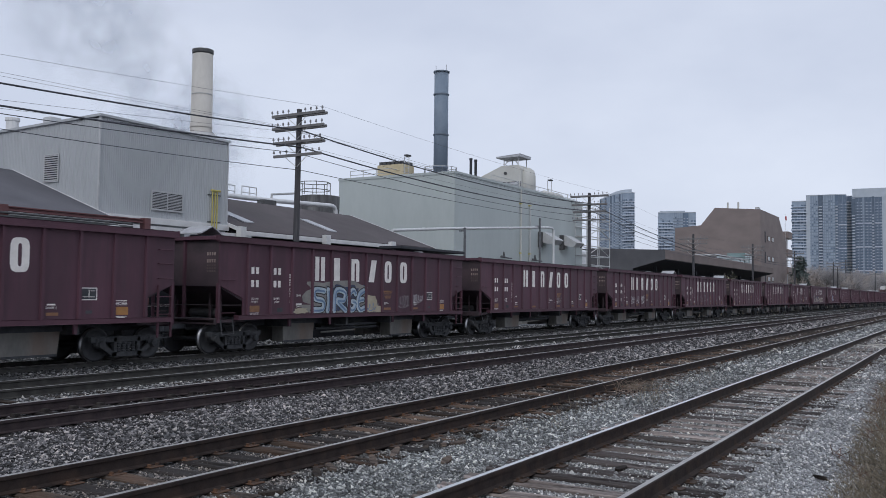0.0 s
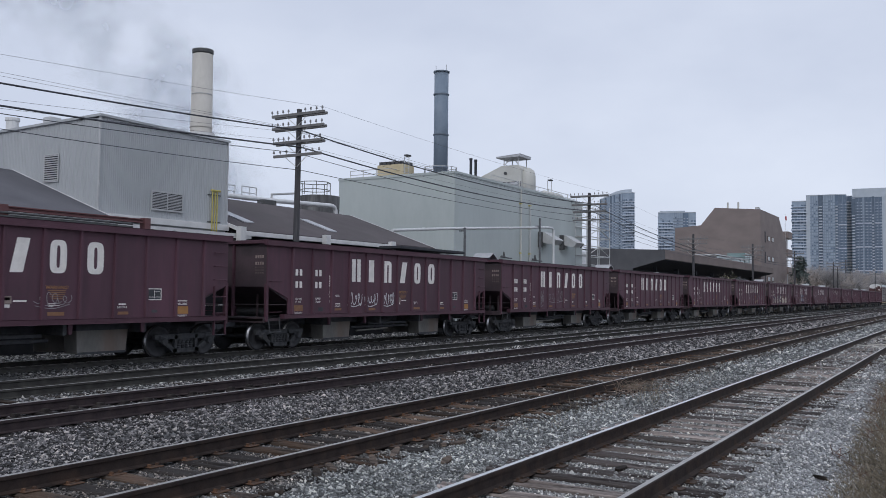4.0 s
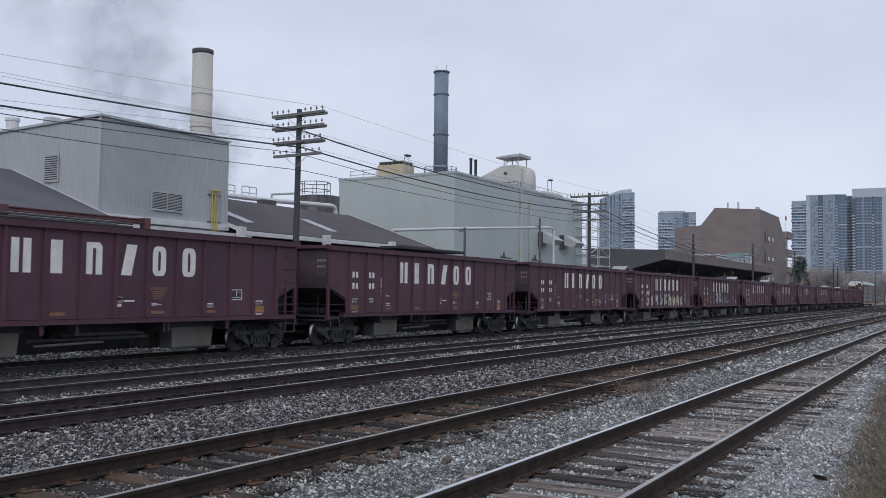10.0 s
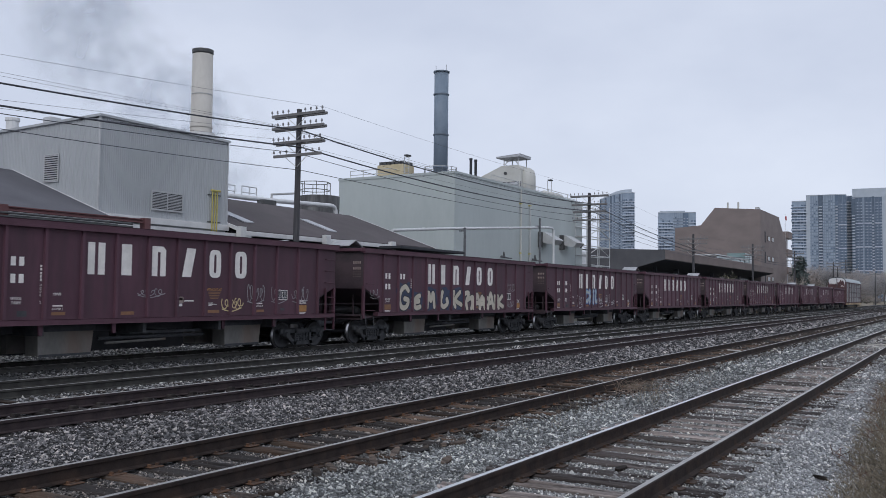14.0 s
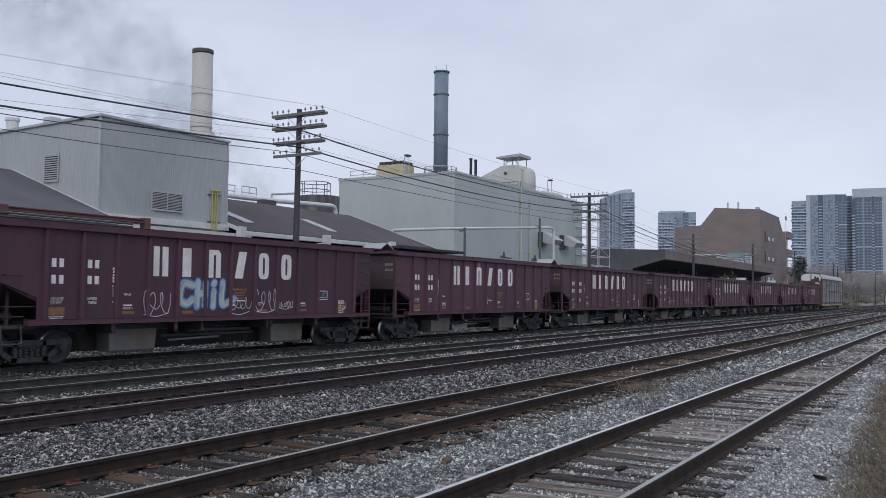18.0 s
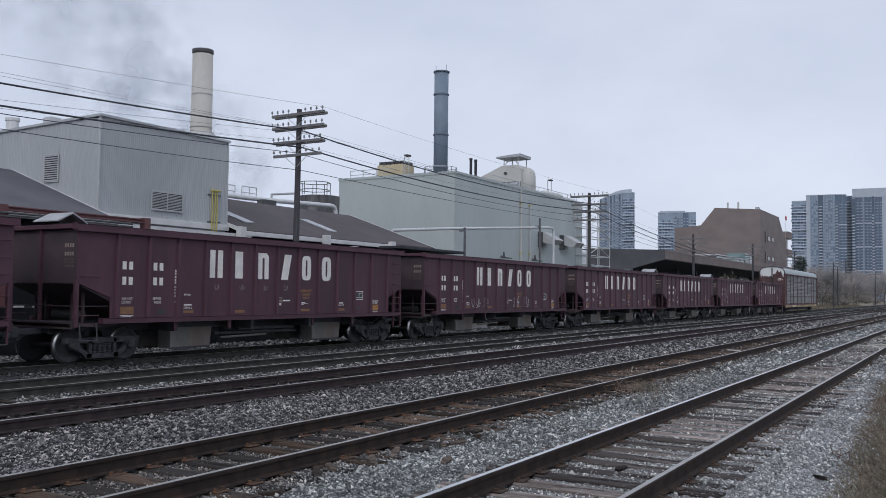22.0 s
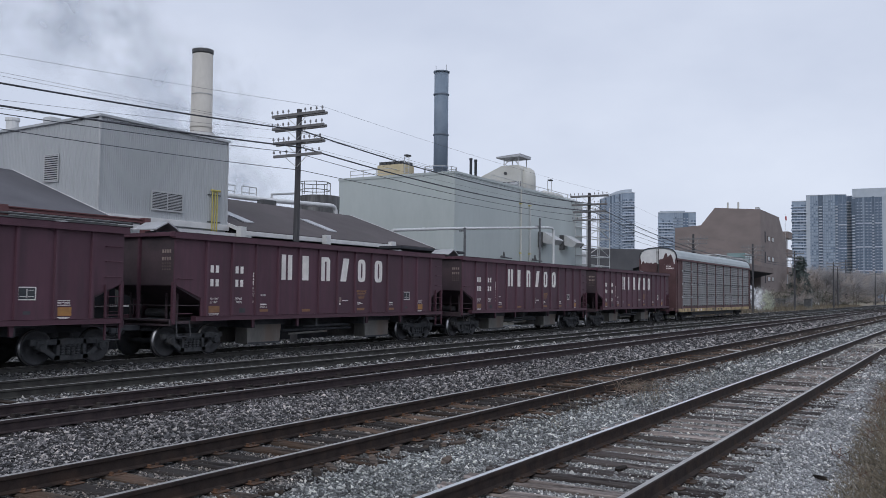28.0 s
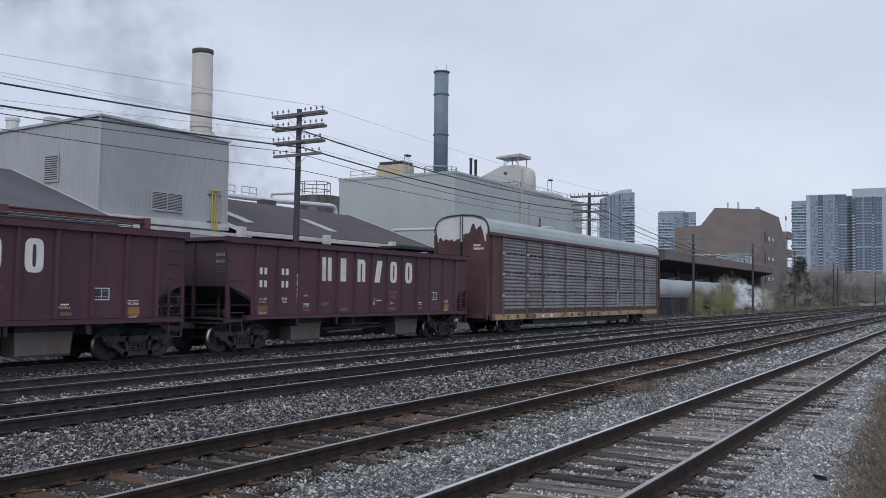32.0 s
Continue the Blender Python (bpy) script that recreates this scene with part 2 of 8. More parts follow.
def gravel_bed_material(name):
    """A bed of crushed stone: cells with their own grey and dark joints of real relief."""
    m = bpy.data.materials.new(name)
    m.use_nodes = True
    n, l = m.node_tree.nodes, m.node_tree.links
    bsdf = n["Principled BSDF"]
    bsdf.inputs["Roughness"].default_value = 0.9
    tc = n.new("ShaderNodeTexCoord")
    vor = n.new("ShaderNodeTexVoronoi")
    vor.inputs["Scale"].default_value = 15
    l.new(tc.outputs["Object"], vor.inputs["Vector"])
    bw = n.new("ShaderNodeRGBToBW")
    l.new(vor.outputs["Color"], bw.inputs[0])
    ramp = n.new("ShaderNodeValToRGB")
    els = ramp.color_ramp.elements
    els[0].position, els[0].color = 0.15, (0.02, 0.022, 0.025, 1)
    els[1].position, els[1].color = 0.85, (0.22, 0.235, 0.25, 1)
    els.new(0.5).color = (0.085, 0.092, 0.10, 1)
    l.new(bw.outputs[0], ramp.inputs[0])
    area = n.new("ShaderNodeTexNoise")
    area.inputs["Scale"].default_value, area.inputs["Detail"].default_value = 0.35, 5
    l.new(tc.outputs["Object"], area.inputs["Vector"])
    mr2 = n.new("ShaderNodeMapRange")
    mr2.inputs[1].default_value, mr2.inputs[2].default_value, mr2.inputs[3].default_value, mr2.inputs[4].default_value = 0.3, 0.7, 0.75, 1.2
    l.new(area.outputs[0], mr2.inputs[0])
    mul = n.new("ShaderNodeMix")
    mul.data_type, mul.blend_type = "RGBA", "MULTIPLY"
    mul.inputs[0].default_value = 1
    l.new(ramp.outputs[0], mul.inputs[6])
    l.new(mr2.outputs[0], mul.inputs[7])
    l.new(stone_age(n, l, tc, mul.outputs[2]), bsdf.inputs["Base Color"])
    b = n.new("ShaderNodeBump")
    b.inputs["Strength"].default_value, b.inputs["Distance"].default_value = 1.0, 0.03
    b.invert = True
    l.new(vor.outputs["Distance"], b.inputs["Height"])
    l.new(b.outputs[0], bsdf.inputs["Normal"])
    return m


M_STONE = stone_material("crushed_stone", [(0.0, (0.017, 0.0175, 0.019)), (0.42, (0.060, 0.062, 0.066)), (0.66, (0.195, 0.201, 0.209)), (0.85, (0.38, 0.385, 0.39)), (0.945, (0.50, 0.495, 0.485)), (1.0, (0.72, 0.70, 0.67))], 0.5)
M_BED = gravel_bed_material("gravel_bed")


def bed_z(x, y):
    """Height of the ballast bed."""
    if y < 1.9:
        z = -0.22 - 0.1 * min(1.0, (1.9 - y) / 2.5)
    elif y < 13.6:
        z = -0.20
        for yc, d in ((3.44, -0.014), (5.34, -0.02), (7.24, -0.022), (9.6, 0.05), (12.13, -0.05)):
            z += d * math.exp(-((y - yc) / 0.9) ** 2)
    else:
        z = -0.20 - 0.13 * min(1.0, (y - 13.6) / 1.2)
        if y > 23:
            z -= 0.05 * min(1.0, (y - 23) / 1.5)
    return z + 0.02 * noise.noise((x * 0.7, y * 0.7, 0)) + 0.012 * noise.noise((x * 2.3, y * 2.3, 4))


def build_ground():
    bm = B()
    xs = [-3000, -600, -120, -40, 0, 40, 90, 150, 230, 400, 900, 4000]
    ys = [-3000, -500, -90, -20, 2, 24, 40, 70, 140, 400, 1200, 4000]
    grid = [[bm.verts.new((x, y, -0.42 if -30 < y < 60 else -0.5)) for y in ys] for x in xs]
    for i in range(len(xs) - 1):
        for j in range(len(ys) - 1):
            bm.faces.new((grid[i][j], grid[i + 1][j], grid[i + 1][j + 1], grid[i][j + 1]))
    solid("ground", bm, M_GROUND, "dry brown earth with thin grass reaching the horizon", kind="structure")
    bm = B()
    xs = [-25 + 0.9 * i for i in range(110)] + [75 + 6 * i for i in range(60)]
    ys = [-1.5 + 0.45 * i for i in range(68)]
    grid = [[bm.verts.new((x, y, bed_z(x, y) if 0 < j < len(ys) - 1 else -0.5)) for j, y in enumerate(ys)] for x in xs]
    for i in range(len(xs) - 1):
        for j in range(len(ys) - 1):
            bm.faces.new((grid[i][j], grid[i + 1][j], grid[i + 1][j + 1], grid[i][j + 1]))
    solid("ballast_bed", bm, M_BED, "grey crushed stone bed under the tracks", kind="structure", smooth=True)


def weed_edge(x):
    """Where the dry weeds begin beside the near ballast."""
    return 1.15 + (x - 10.0) * 0.043


def build_stones():
    rng = np.random.default_rng(5)
    spots = []
    for r0, r1, per_m2, size, a1 in ((7.0, 12, 2050, 0.0166, 58), (12, 17, 1300, 0.0202, 58), (17, 24, 720, 0.0235, 56), (24, 34, 235, 0.0325, 57), (34, 50, 90, 0.045, 53), (50, 80, 42, 0.055, 34), (80, 140, 14, 0.062, 20)):
        count = int(per_m2 * 0.5 * (r1 * r1 - r0 * r0) * radians(a1 - 2))
        r = np.sqrt(rng.uniform(r0 * r0, r1 * r1, count))
        a = rng.uniform(radians(2), radians(a1), count)
        spots.append(np.stack([r * np.cos(a), r * np.sin(a), np.full(count, size)], 1))
    # round the viewpoint, thinner
    near = rng.uniform((-9.0, -1.5, 0.024), (9.0, 9.0, 0.034), (7000, 3))
    near = near[(np.hypot(near[:, 0], near[:, 1]) < 7.0) | (near[:, 0] < 0.2)]
    spots.append(near)
    s = np.concatenate(spots)
    keep = (s[:, 1] > np.where(s[:, 0] > 7.0, 0.2, -1.4)) & (s[:, 1] < 26.45)
    keep &= (s[:, 0] < 7.0) | (rng.random(len(s)) < np.clip((s[:, 1] - weed_edge(s[:, 0]) + 0.45) / 0.5, 0.12, 1))
    for yc, _ in TRACKS:
        for side in (-1, 1):
            keep &= np.abs(s[:, 1] - yc - side * GAUGE / 2) > 0.05 + s[:, 2]
    # ties stay mostly bare
    for k, (yc, _) in enumerate(TRACKS[:3]):
        on_tie = (np.abs(s[:, 1] - yc) < 1.3) & (np.abs((s[:, 0] / TIE_STEP) % 1.0 - 0.5) < 0.245)
        bare = np.where(np.abs(s[:, 1] - yc) < 0.95, (0.955, 0.92, 0.80)[k], (0.8, 0.5, 0.45)[k])
        keep &= ~(on_tie & (rng.random(len(s)) < bare))
        s[:, 2] *= np.where(on_tie, 0.6, np.where(np.abs(s[:, 1] - yc) < 0.75, 0.85, 1.0))
    keep &= ~((np.abs(s[:, 1] - 7.24) < 0.7) & (rng.random(len(s)) < 0.45))
    # thin patches where the dark bed shows
    keep &= ~((s[:, 1] > 8.2) & (s[:, 1] < 11.2) & (s[:, 0] < 22) & (rng.random(len(s)) < 0.38))
    s = s[keep]
    n = len(s)
    octa = np.array([[1, 0, 0], [-1, 0, 0], [0, 1, 0], [0, -1, 0], [0, 0, 1], [0, 0, -1]], float)
    shapes = octa[None] * rng.uniform(0.6, 1.35, (60, 6, 1)) + rng.uniform(-0.45, 0.45, (60, 6, 3))
    v = shapes[rng.integers(0, 60, n)] * (s[:, 2] * np.clip(rng.lognormal(0.0, 0.35, n), 0.45, 2.0))[:, None, None]
    v *= rng.uniform(0.6, 1.25, (n, 1, 3))
    q = rng.normal(size=(n, 4))
    q /= np.linalg.norm(q, axis=1)[:, None]
    w, x, y, z = q.T
    R = np.stack([np.stack([1 - 2 * (y * y + z * z), 2 * (x * y - z * w), 2 * (x * z + y * w)], -1),
                  np.stack([2 * (x * y + z * w), 1 - 2 * (x * x + z * z), 2 * (y * z - x * w)], -1),
                  np.stack([2 * (x * z - y * w), 2 * (y * z + x * w), 1 - 2 * (x * x + y * y)], -1)], 1)
    v = np.einsum("nij,nkj->nki", R, v)
    v[:, :, 2] *= 0.8
    base = np.array([bed_z(a, b) for a, b in s[:, :2]])
    tie = np.zeros(n)
    for yc, _ in TRACKS[:3]:
        tie += 0.025 * ((np.abs(s[:, 1] - yc) < 1.3) & (np.abs((s[:, 0] / TIE_STEP) % 1.0 - 0.5) < 0.245))
    v[:, :, 0] += s[:, 0, None]
    v[:, :, 1] += s[:, 1, None]
    v[:, :, 2] += (base + tie + np.minimum(s[:, 2], 0.04) * rng.uniform(-0.1, 1.1, n))[:, None]
    tris = np.array([[0, 2, 4], [2, 1, 4], [1, 3, 4], [3, 0, 4], [2, 0, 5], [1, 2, 5], [3, 1, 5], [0, 3, 5]])
    faces = (tris[None] + 6 * np.arange(n)[:, None, None]).reshape(-1)
    me = bpy.data.meshes.new("ballast_stones")
    me.vertices.add(n * 6)
    me.vertices.foreach_set("co", v.reshape(-1))
    me.loops.add(n * 24)
    me.loops.foreach_set("vertex_index", faces)
    me.polygons.add(n * 8)
    me.polygons.foreach_set("loop_start", np.arange(0, n * 24, 3))
    me.update(calc_edges=True)
    me.materials.append(M_STONE)
    tagged(new("ballast_stones", me), "loose angular grey ballast stones between the rails", "gravel", kind="stuff")


TIE_STEP = 0.52
RAIL = [(-0.07, -0.172), (0.07, -0.172), (0.07, -0.160), (0.012, -0.145), (0.009, -0.05), (0.036, -0.038), (0.037, -0.006), (0.030, 0.0),
        (-0.030, 0.0), (-0.037, -0.006), (-0.036, -0.038), (-0.009, -0.05), (-0.012, -0.145), (-0.07, -0.160)]


def old_tie(material, seed):
    """A split and worn timber: rounded arrises, ragged ends, a crack or two along the top."""
    bm = B()
    rings = []
    for j in range(12):
        y = -1.3 + 2.6 * j / 11
        worn = 0.02 * noise.noise((y * 1.3, seed * 7.1, 0.0))
        ring = []
        for k, (x, z) in enumerate(((-0.115, -0.34), (0.115, -0.34), (0.117, -0.19), (0.10, -0.174), (0.035, -0.172), (0.012, -0.172), (-0.06, -0.172), (-0.10, -0.174), (-0.117, -0.19))):
            n1, n2 = noise.noise((x * 9 + seed * 3.3, y * 2.1, 1.0)), noise.noise((x * 13, y * 3.7, seed * 5.9))
            dz = 0.010 * n2 + min(worn, 0.004)
            if k == 5 and noise.noise((y * 1.1, seed * 2.7, 9.0)) > 0.0:
                dz -= 0.022
            end = 0.05 * noise.noise((x * 12, z * 9, seed * 1.9 + j)) if j in (0, 11) else 0.0
            ring.append(bm.verts.new((x + 0.010 * n1, y + end, z + (dz if z > -0.3 else 0.0))))
        rings.append(ring)
    for A, C in zip(rings, rings[1:]):
        for k in range(9):
            bm.faces.new((A[k], A[(k + 1) % 9], C[(k + 1) % 9], C[k]))
    bm.faces.new(rings[0][::-1])
    bm.faces.new(rings[-1])
    return mesh_of("tie", bm, material)


def build_tracks():
    rnd = random.Random(3)
    rail_bm = B()
    prism(rail_bm, RAIL, "x", -30, 900)
    rail_me = mesh_of("rail", rail_bm, M_RUST)
    old_rail = rail_me.copy()
    old_rail.materials[0] = M_RUST_OLD
    dusty_rail = rail_me.copy()
    dusty_rail.materials[0] = M_RUST_DUSTY
    heads = []
    for mt in (M_RAILTOP, M_RAILUSED):
        bm = B()
        prism(bm, [(-0.027, 0.0005), (0.027, 0.0005), (0.024, 0.003), (-0.024, 0.003)], "x", -30, 900)
        heads.append(mesh_of("running_surface", bm, mt))
    tie_mes = []
    for mt in (M_TIE, M_TIE_RUSTY, M_TIE_DARK, M_TIE_GREY):
        tie_mes.append([old_tie(mt, seed) for seed in range(5)])
    bm = B()
    box(bm, -0.09, 0.09, -0.17, 0.17, -0.172, -0.160, 0.003)
    for sx in (-0.055, 0.055):
        for sy in (-0.095, 0.095):
            box(bm, sx - 0.014, sx + 0.014, sy - 0.018, sy + 0.018, -0.160, -0.135)
    plate_me = mesh_of("tie_plate", bm, M_PLATE)
    orange_plate = plate_me.copy()
    orange_plate.materials[0] = M_PLATE_ORANGE
    bm = B()
    prism(bm, [(-0.07, -0.175), (0.07, -0.175), (0.05, -0.125), (-0.04, -0.12)], "y", -0.05, 0.06)
    anchor_me = mesh_of("rail_anchor", bm, M_TIE_DARK)
    for k, (yc, z) in enumerate(TRACKS):
        words = ("nearest siding track with grey weathered ties and worn bright rails", "main track with rust-stained ties sunk in ballast", "track on dark ballast with dull rusty rails",
                 "half-buried yard track with dull rails", "track carrying the freight train, dark ballast")[k]
        tr = thing("railway_track", words, "railway track", (0, yc, z), "parallel tracks", "structure")
        for side in (-1, 1):
            r = part("rail", (rail_me, rail_me, old_rail, dusty_rail, dusty_rail)[k], None, tr, at=(0, side * GAUGE / 2, 0))
            part("running_surface", heads[0 if k == 0 and side > 0 else 1], None, r, "steel polished by wheels")
        last = (58, 46, 38, 0, 0)[k]
        i = -20 if k < 3 else 8
        while i * TIE_STEP < last:
            x = (i + 0.5) * TIE_STEP + rnd.uniform(-0.02, 0.02)
            t = part("tie", rnd.choice(tie_mes[3 if k == 0 and rnd.random() < 0.38 else 2 if k == 1 and rnd.random() < 0.3 else min(k, 2)]), None, tr, at=(x, rnd.uniform(-0.06, 0.06), rnd.uniform(-0.016, 0.006)))
            t.rotation_euler = (rnd.uniform(-0.004, 0.004), rnd.uniform(-0.02, 0.02), rnd.uniform(-0.025, 0.025))
            if k < 2 and x < 30:
                for side in (-1, 1):
                    part("tie_plate", plate_me if k == 0 or rnd.random() < 0.3 else orange_plate, None, t, at=(0, side * GAUGE / 2 - t.location.y, 0.002))
            if k == 2 and x < 34:
                part("rail_anchor", anchor_me, None, t, at=(0.02, GAUGE / 2 - 0.12 - t.location.y, 0.0))
            i += 1
        if k > 0:
            verts, faces = [], []
            x = max(last, 4) + TIE_STEP
            while x < 260:
                a = rnd.uniform(-0.02, 0.02)
                n0 = len(verts)
                for dx, dy, dz in ((-0.11, -1.3, -0.3), (0.11, -1.3, -0.3), (0.11, 1.3, -0.3), (-0.11, 1.3, -0.3), (-0.11, -1.3, -0.174), (0.11, -1.3, -0.174), (0.11, 1.3, -0.174), (-0.11, 1.3, -0.174)):
                    verts.append((x + dx + a * dy, dy, dz))
                for f in ((0, 3, 2, 1), (4, 5, 6, 7), (0, 1, 5, 4), (1, 2, 6, 5), (2, 3, 7, 6), (3, 0, 4, 7)):
                    faces.append([n0 + q for q in f])
                x += TIE_STEP
            me = bpy.data.meshes.new("far_ties")
            me.from_pydata(verts, [], faces)
            me.materials.append(M_TIE_RUSTY)
            tagged(part("far_ties", me, None, tr), kind="stuff")
        else:
            for j in range(120):
                x = (i + j + 0.5) * TIE_STEP
                part("tie", rnd.choice(tie_mes[0]), None, tr, at=(x, rnd.uniform(-0.04, 0.04), 0))


build_ground()
build_tracks()
build_stones()

# ---- the train ----
SPEED = 7.98
PITCH_CAR = 17.05
M_MAROON = surf("maroon_car_paint", (0.087, 0.0395, 0.0565), (0.112, 0.0515, 0.0725), 0.6, 0.9, 0.06, spec=0.3, streak=(0.066, 0.040, 0.051), c3=(0.060, 0.033, 0.044), fine=7, stretch_by=(1, 1, 0.35), vary=0.12, stain=0.55)
M_MAROON_RIB = surf("maroon_rib_paint", (0.076, 0.035, 0.049), (0.098, 0.045, 0.063), 0.6, 1.5, 0.05, fine=12, vary=0.12, spec=0.3, c3=(0.066, 0.031, 0.042))
M_GRIME = surf("grimy_dark_steel", (0.042, 0.045, 0.051), (0.072, 0.074, 0.082), 0.85, 5, 0.2, fine=30)
M_TRUCK = surf("dusty_cast_steel", (0.040, 0.042, 0.046), (0.078, 0.080, 0.084), 0.85, 6, 0.25, spec=0.2, c3=(0.055, 0.049, 0.046), fine=40)
M_WHEEL = surf("wheel_steel", (0.028, 0.029, 0.032), (0.050, 0.050, 0.054), 0.6, 5, 0.1, fine=30, spec=0.3)
M_TREAD = surf("polished_tread", (0.30, 0.30, 0.31), (0.42, 0.42, 0.43), 0.34, 8, 0.02, metal=1.0)
M_CHUTE = surf("dusty_chute_steel", (0.145, 0.14, 0.13), (0.23, 0.22, 0.205), 0.85, 1.6, 0.1, c3=(0.17, 0.11, 0.08), fine=16, stretch_by=(1, 1, 0.4), stain=0.6)
M_WHITE = surf("white_stencil_paint", (0.74, 0.705, 0.67), (0.86, 0.825, 0.785), 0.6, 4, 0.03, fine=22, c3=(0.62, 0.59, 0.56))
M_ORANGE = surf("orange_sticker", (0.30, 0.145, 0.045), (0.42, 0.205, 0.06), 0.6, 4, 0.03)
M_RUSTSTICK = surf("faded_orange_sticker", (0.19, 0.095, 0.05), (0.27, 0.14, 0.07), 0.7, 6, 0.03)
M_ENDPLATE = surf("grimy_maroon_end", (0.046, 0.033, 0.039), (0.072, 0.047, 0.056), 0.75, 1.2, 0.06, c3=(0.022, 0.019, 0.021), fine=9, stain=0.8)
M_INSIDE = surf("worn_hopper_inside", (0.10, 0.06, 0.05), (0.17, 0.11, 0.09), 0.8, 3, 0.1)
M_HOOD = surf("dull_hood_sheet", (0.30, 0.305, 0.32), (0.42, 0.425, 0.44), 0.6, 2.5, 0.05)
M_FADED = surf("faded_tan_stencil", (0.22, 0.17, 0.15), (0.32, 0.26, 0.23), 0.7, 4, 0.03)
M_ENDMARK = surf("rubbed_stencil", (0.085, 0.066, 0.062), (0.14, 0.11, 0.10), 0.8, 4, 0.03)
M_GALV = surf("dull_galvanised_sheet", (0.38, 0.39, 0.41), (0.50, 0.51, 0.53), 0.5, 2.5, 0.05, metal=0.4)


def text_mesh(word, height, material):
    cu = bpy.data.curves.new("text", "FONT")
    cu.resolution_u = 2
    cu.body, cu.size, cu.extrude, cu.align_x = word, height / 0.70, 0.001, "CENTER"
    ob = bpy.data.objects.new("text", cu)
    me = bpy.data.meshes.new_from_object(ob)
    bpy.data.objects.remove(ob)
    me.materials.append(material)
    return me


def bogie(car, x, axle=0.89, r=0.457):
    bm = B()
    box(bm, -0.2, 0.2, -1.0, 1.0, 0.42, 0.66, 0.03)
    lathe(bm, [(0.3, 0.66), (0.3, 0.82)], 12)
    bg = part("bogie", bm, M_TRUCK, car, at=(x, 0, 0))
    side = B()
    # cast side frame: arched top member, sloping tension members, pedestals
    bar = [((-1.15, 0.60), (1.15, 0.60), 0.075), ((-0.46, 0.18), (0.46, 0.18), 0.065), ((0.46, 0.18), (0.95, 0.52), 0.065), ((-0.46, 0.18), (-0.95, 0.52), 0.065), ((0.40, 0.18), (0.40, 0.60), 0.05), ((-0.40, 0.18), (-0.40, 0.60), 0.05)]
    for (ax, az), (bx, bz), h in bar:
        d = Vector((bx - ax, 0, bz - az)).normalized()
        nrm = Vector((-d.z, 0, d.x)) * h
        a, b = Vector((ax, 0, az)) - d * 0.05, Vector((bx, 0, bz)) + d * 0.05
        prism(side, [((a + nrm).x, (a + nrm).z), ((b + nrm).x, (b + nrm).z), ((b - nrm).x, (b - nrm).z), ((a - nrm).x, (a - nrm).z)], "y", -0.06, 0.06)
    for s in (-1, 1):
        box(side, s * 0.89 - 0.16, s * 0.89 + 0.16, -0.09, 0.09, 0.42, 0.66, 0.03)
        lathe(side, [(0.10, -0.16), (0.12, -0.10), (0.12, 0.1)], 12, (s * 0.89, 0, 0.457), "y")
    side_me = mesh_of("side_frame", side, M_TRUCK)
    spring = B()
    prof = []
    for j in range(5):
        prof += [(0.05, 0.24 + 0.07 * j), (0.07, 0.26 + 0.07 * j), (0.07, 0.29 + 0.07 * j), (0.05, 0.305 + 0.07 * j)]
    lathe(spring, prof, 8)
    spring_me = mesh_of("spring", spring, M_TRUCK)
    for s in (-1, 1):
        part("side_frame", side_me, None, bg, at=(0, s * 0.98, 0))
        for i in range(4):
            part("spring", spring_me, None, bg, at=(-0.24 + 0.16 * i, s * 0.97, 0))
    ws = B()
    lathe(ws, [(0.08, -0.95), (0.09, -0.6), (0.08, 0.6), (0.08, 0.95)], 12, axis="y")
    for s in (-1, 1):
        prof = [(0.13, 0.83), (0.15, 0.79), (0.36, 0.80), (0.39, 0.825), (r, 0.825), (r + 0.004, 0.74), (r + 0.03, 0.725), (r + 0.025, 0.695), (0.36, 0.695), (0.14, 0.74)]
        lathe(ws, [(a, s * b) for a, b in prof], 32, axis="y")
    me = mesh_of("wheelset", ws, [M_WHEEL, M_TREAD])
    for poly in me.polygons:
        cs = [me.vertices[i].co for i in poly.vertices]
        if all(math.hypot(c.x, c.z) > r - 0.01 for c in cs) and max(abs(c.y) for c in cs) - min(abs(c.y) for c in cs) > 0.05:
            poly.material_index = 1
        poly.use_smooth = len(poly.vertices) == 4
    for s in (-1, 1):
        part("wheelset", me, None, bg, at=(s * axle, 0, r))
    return bg


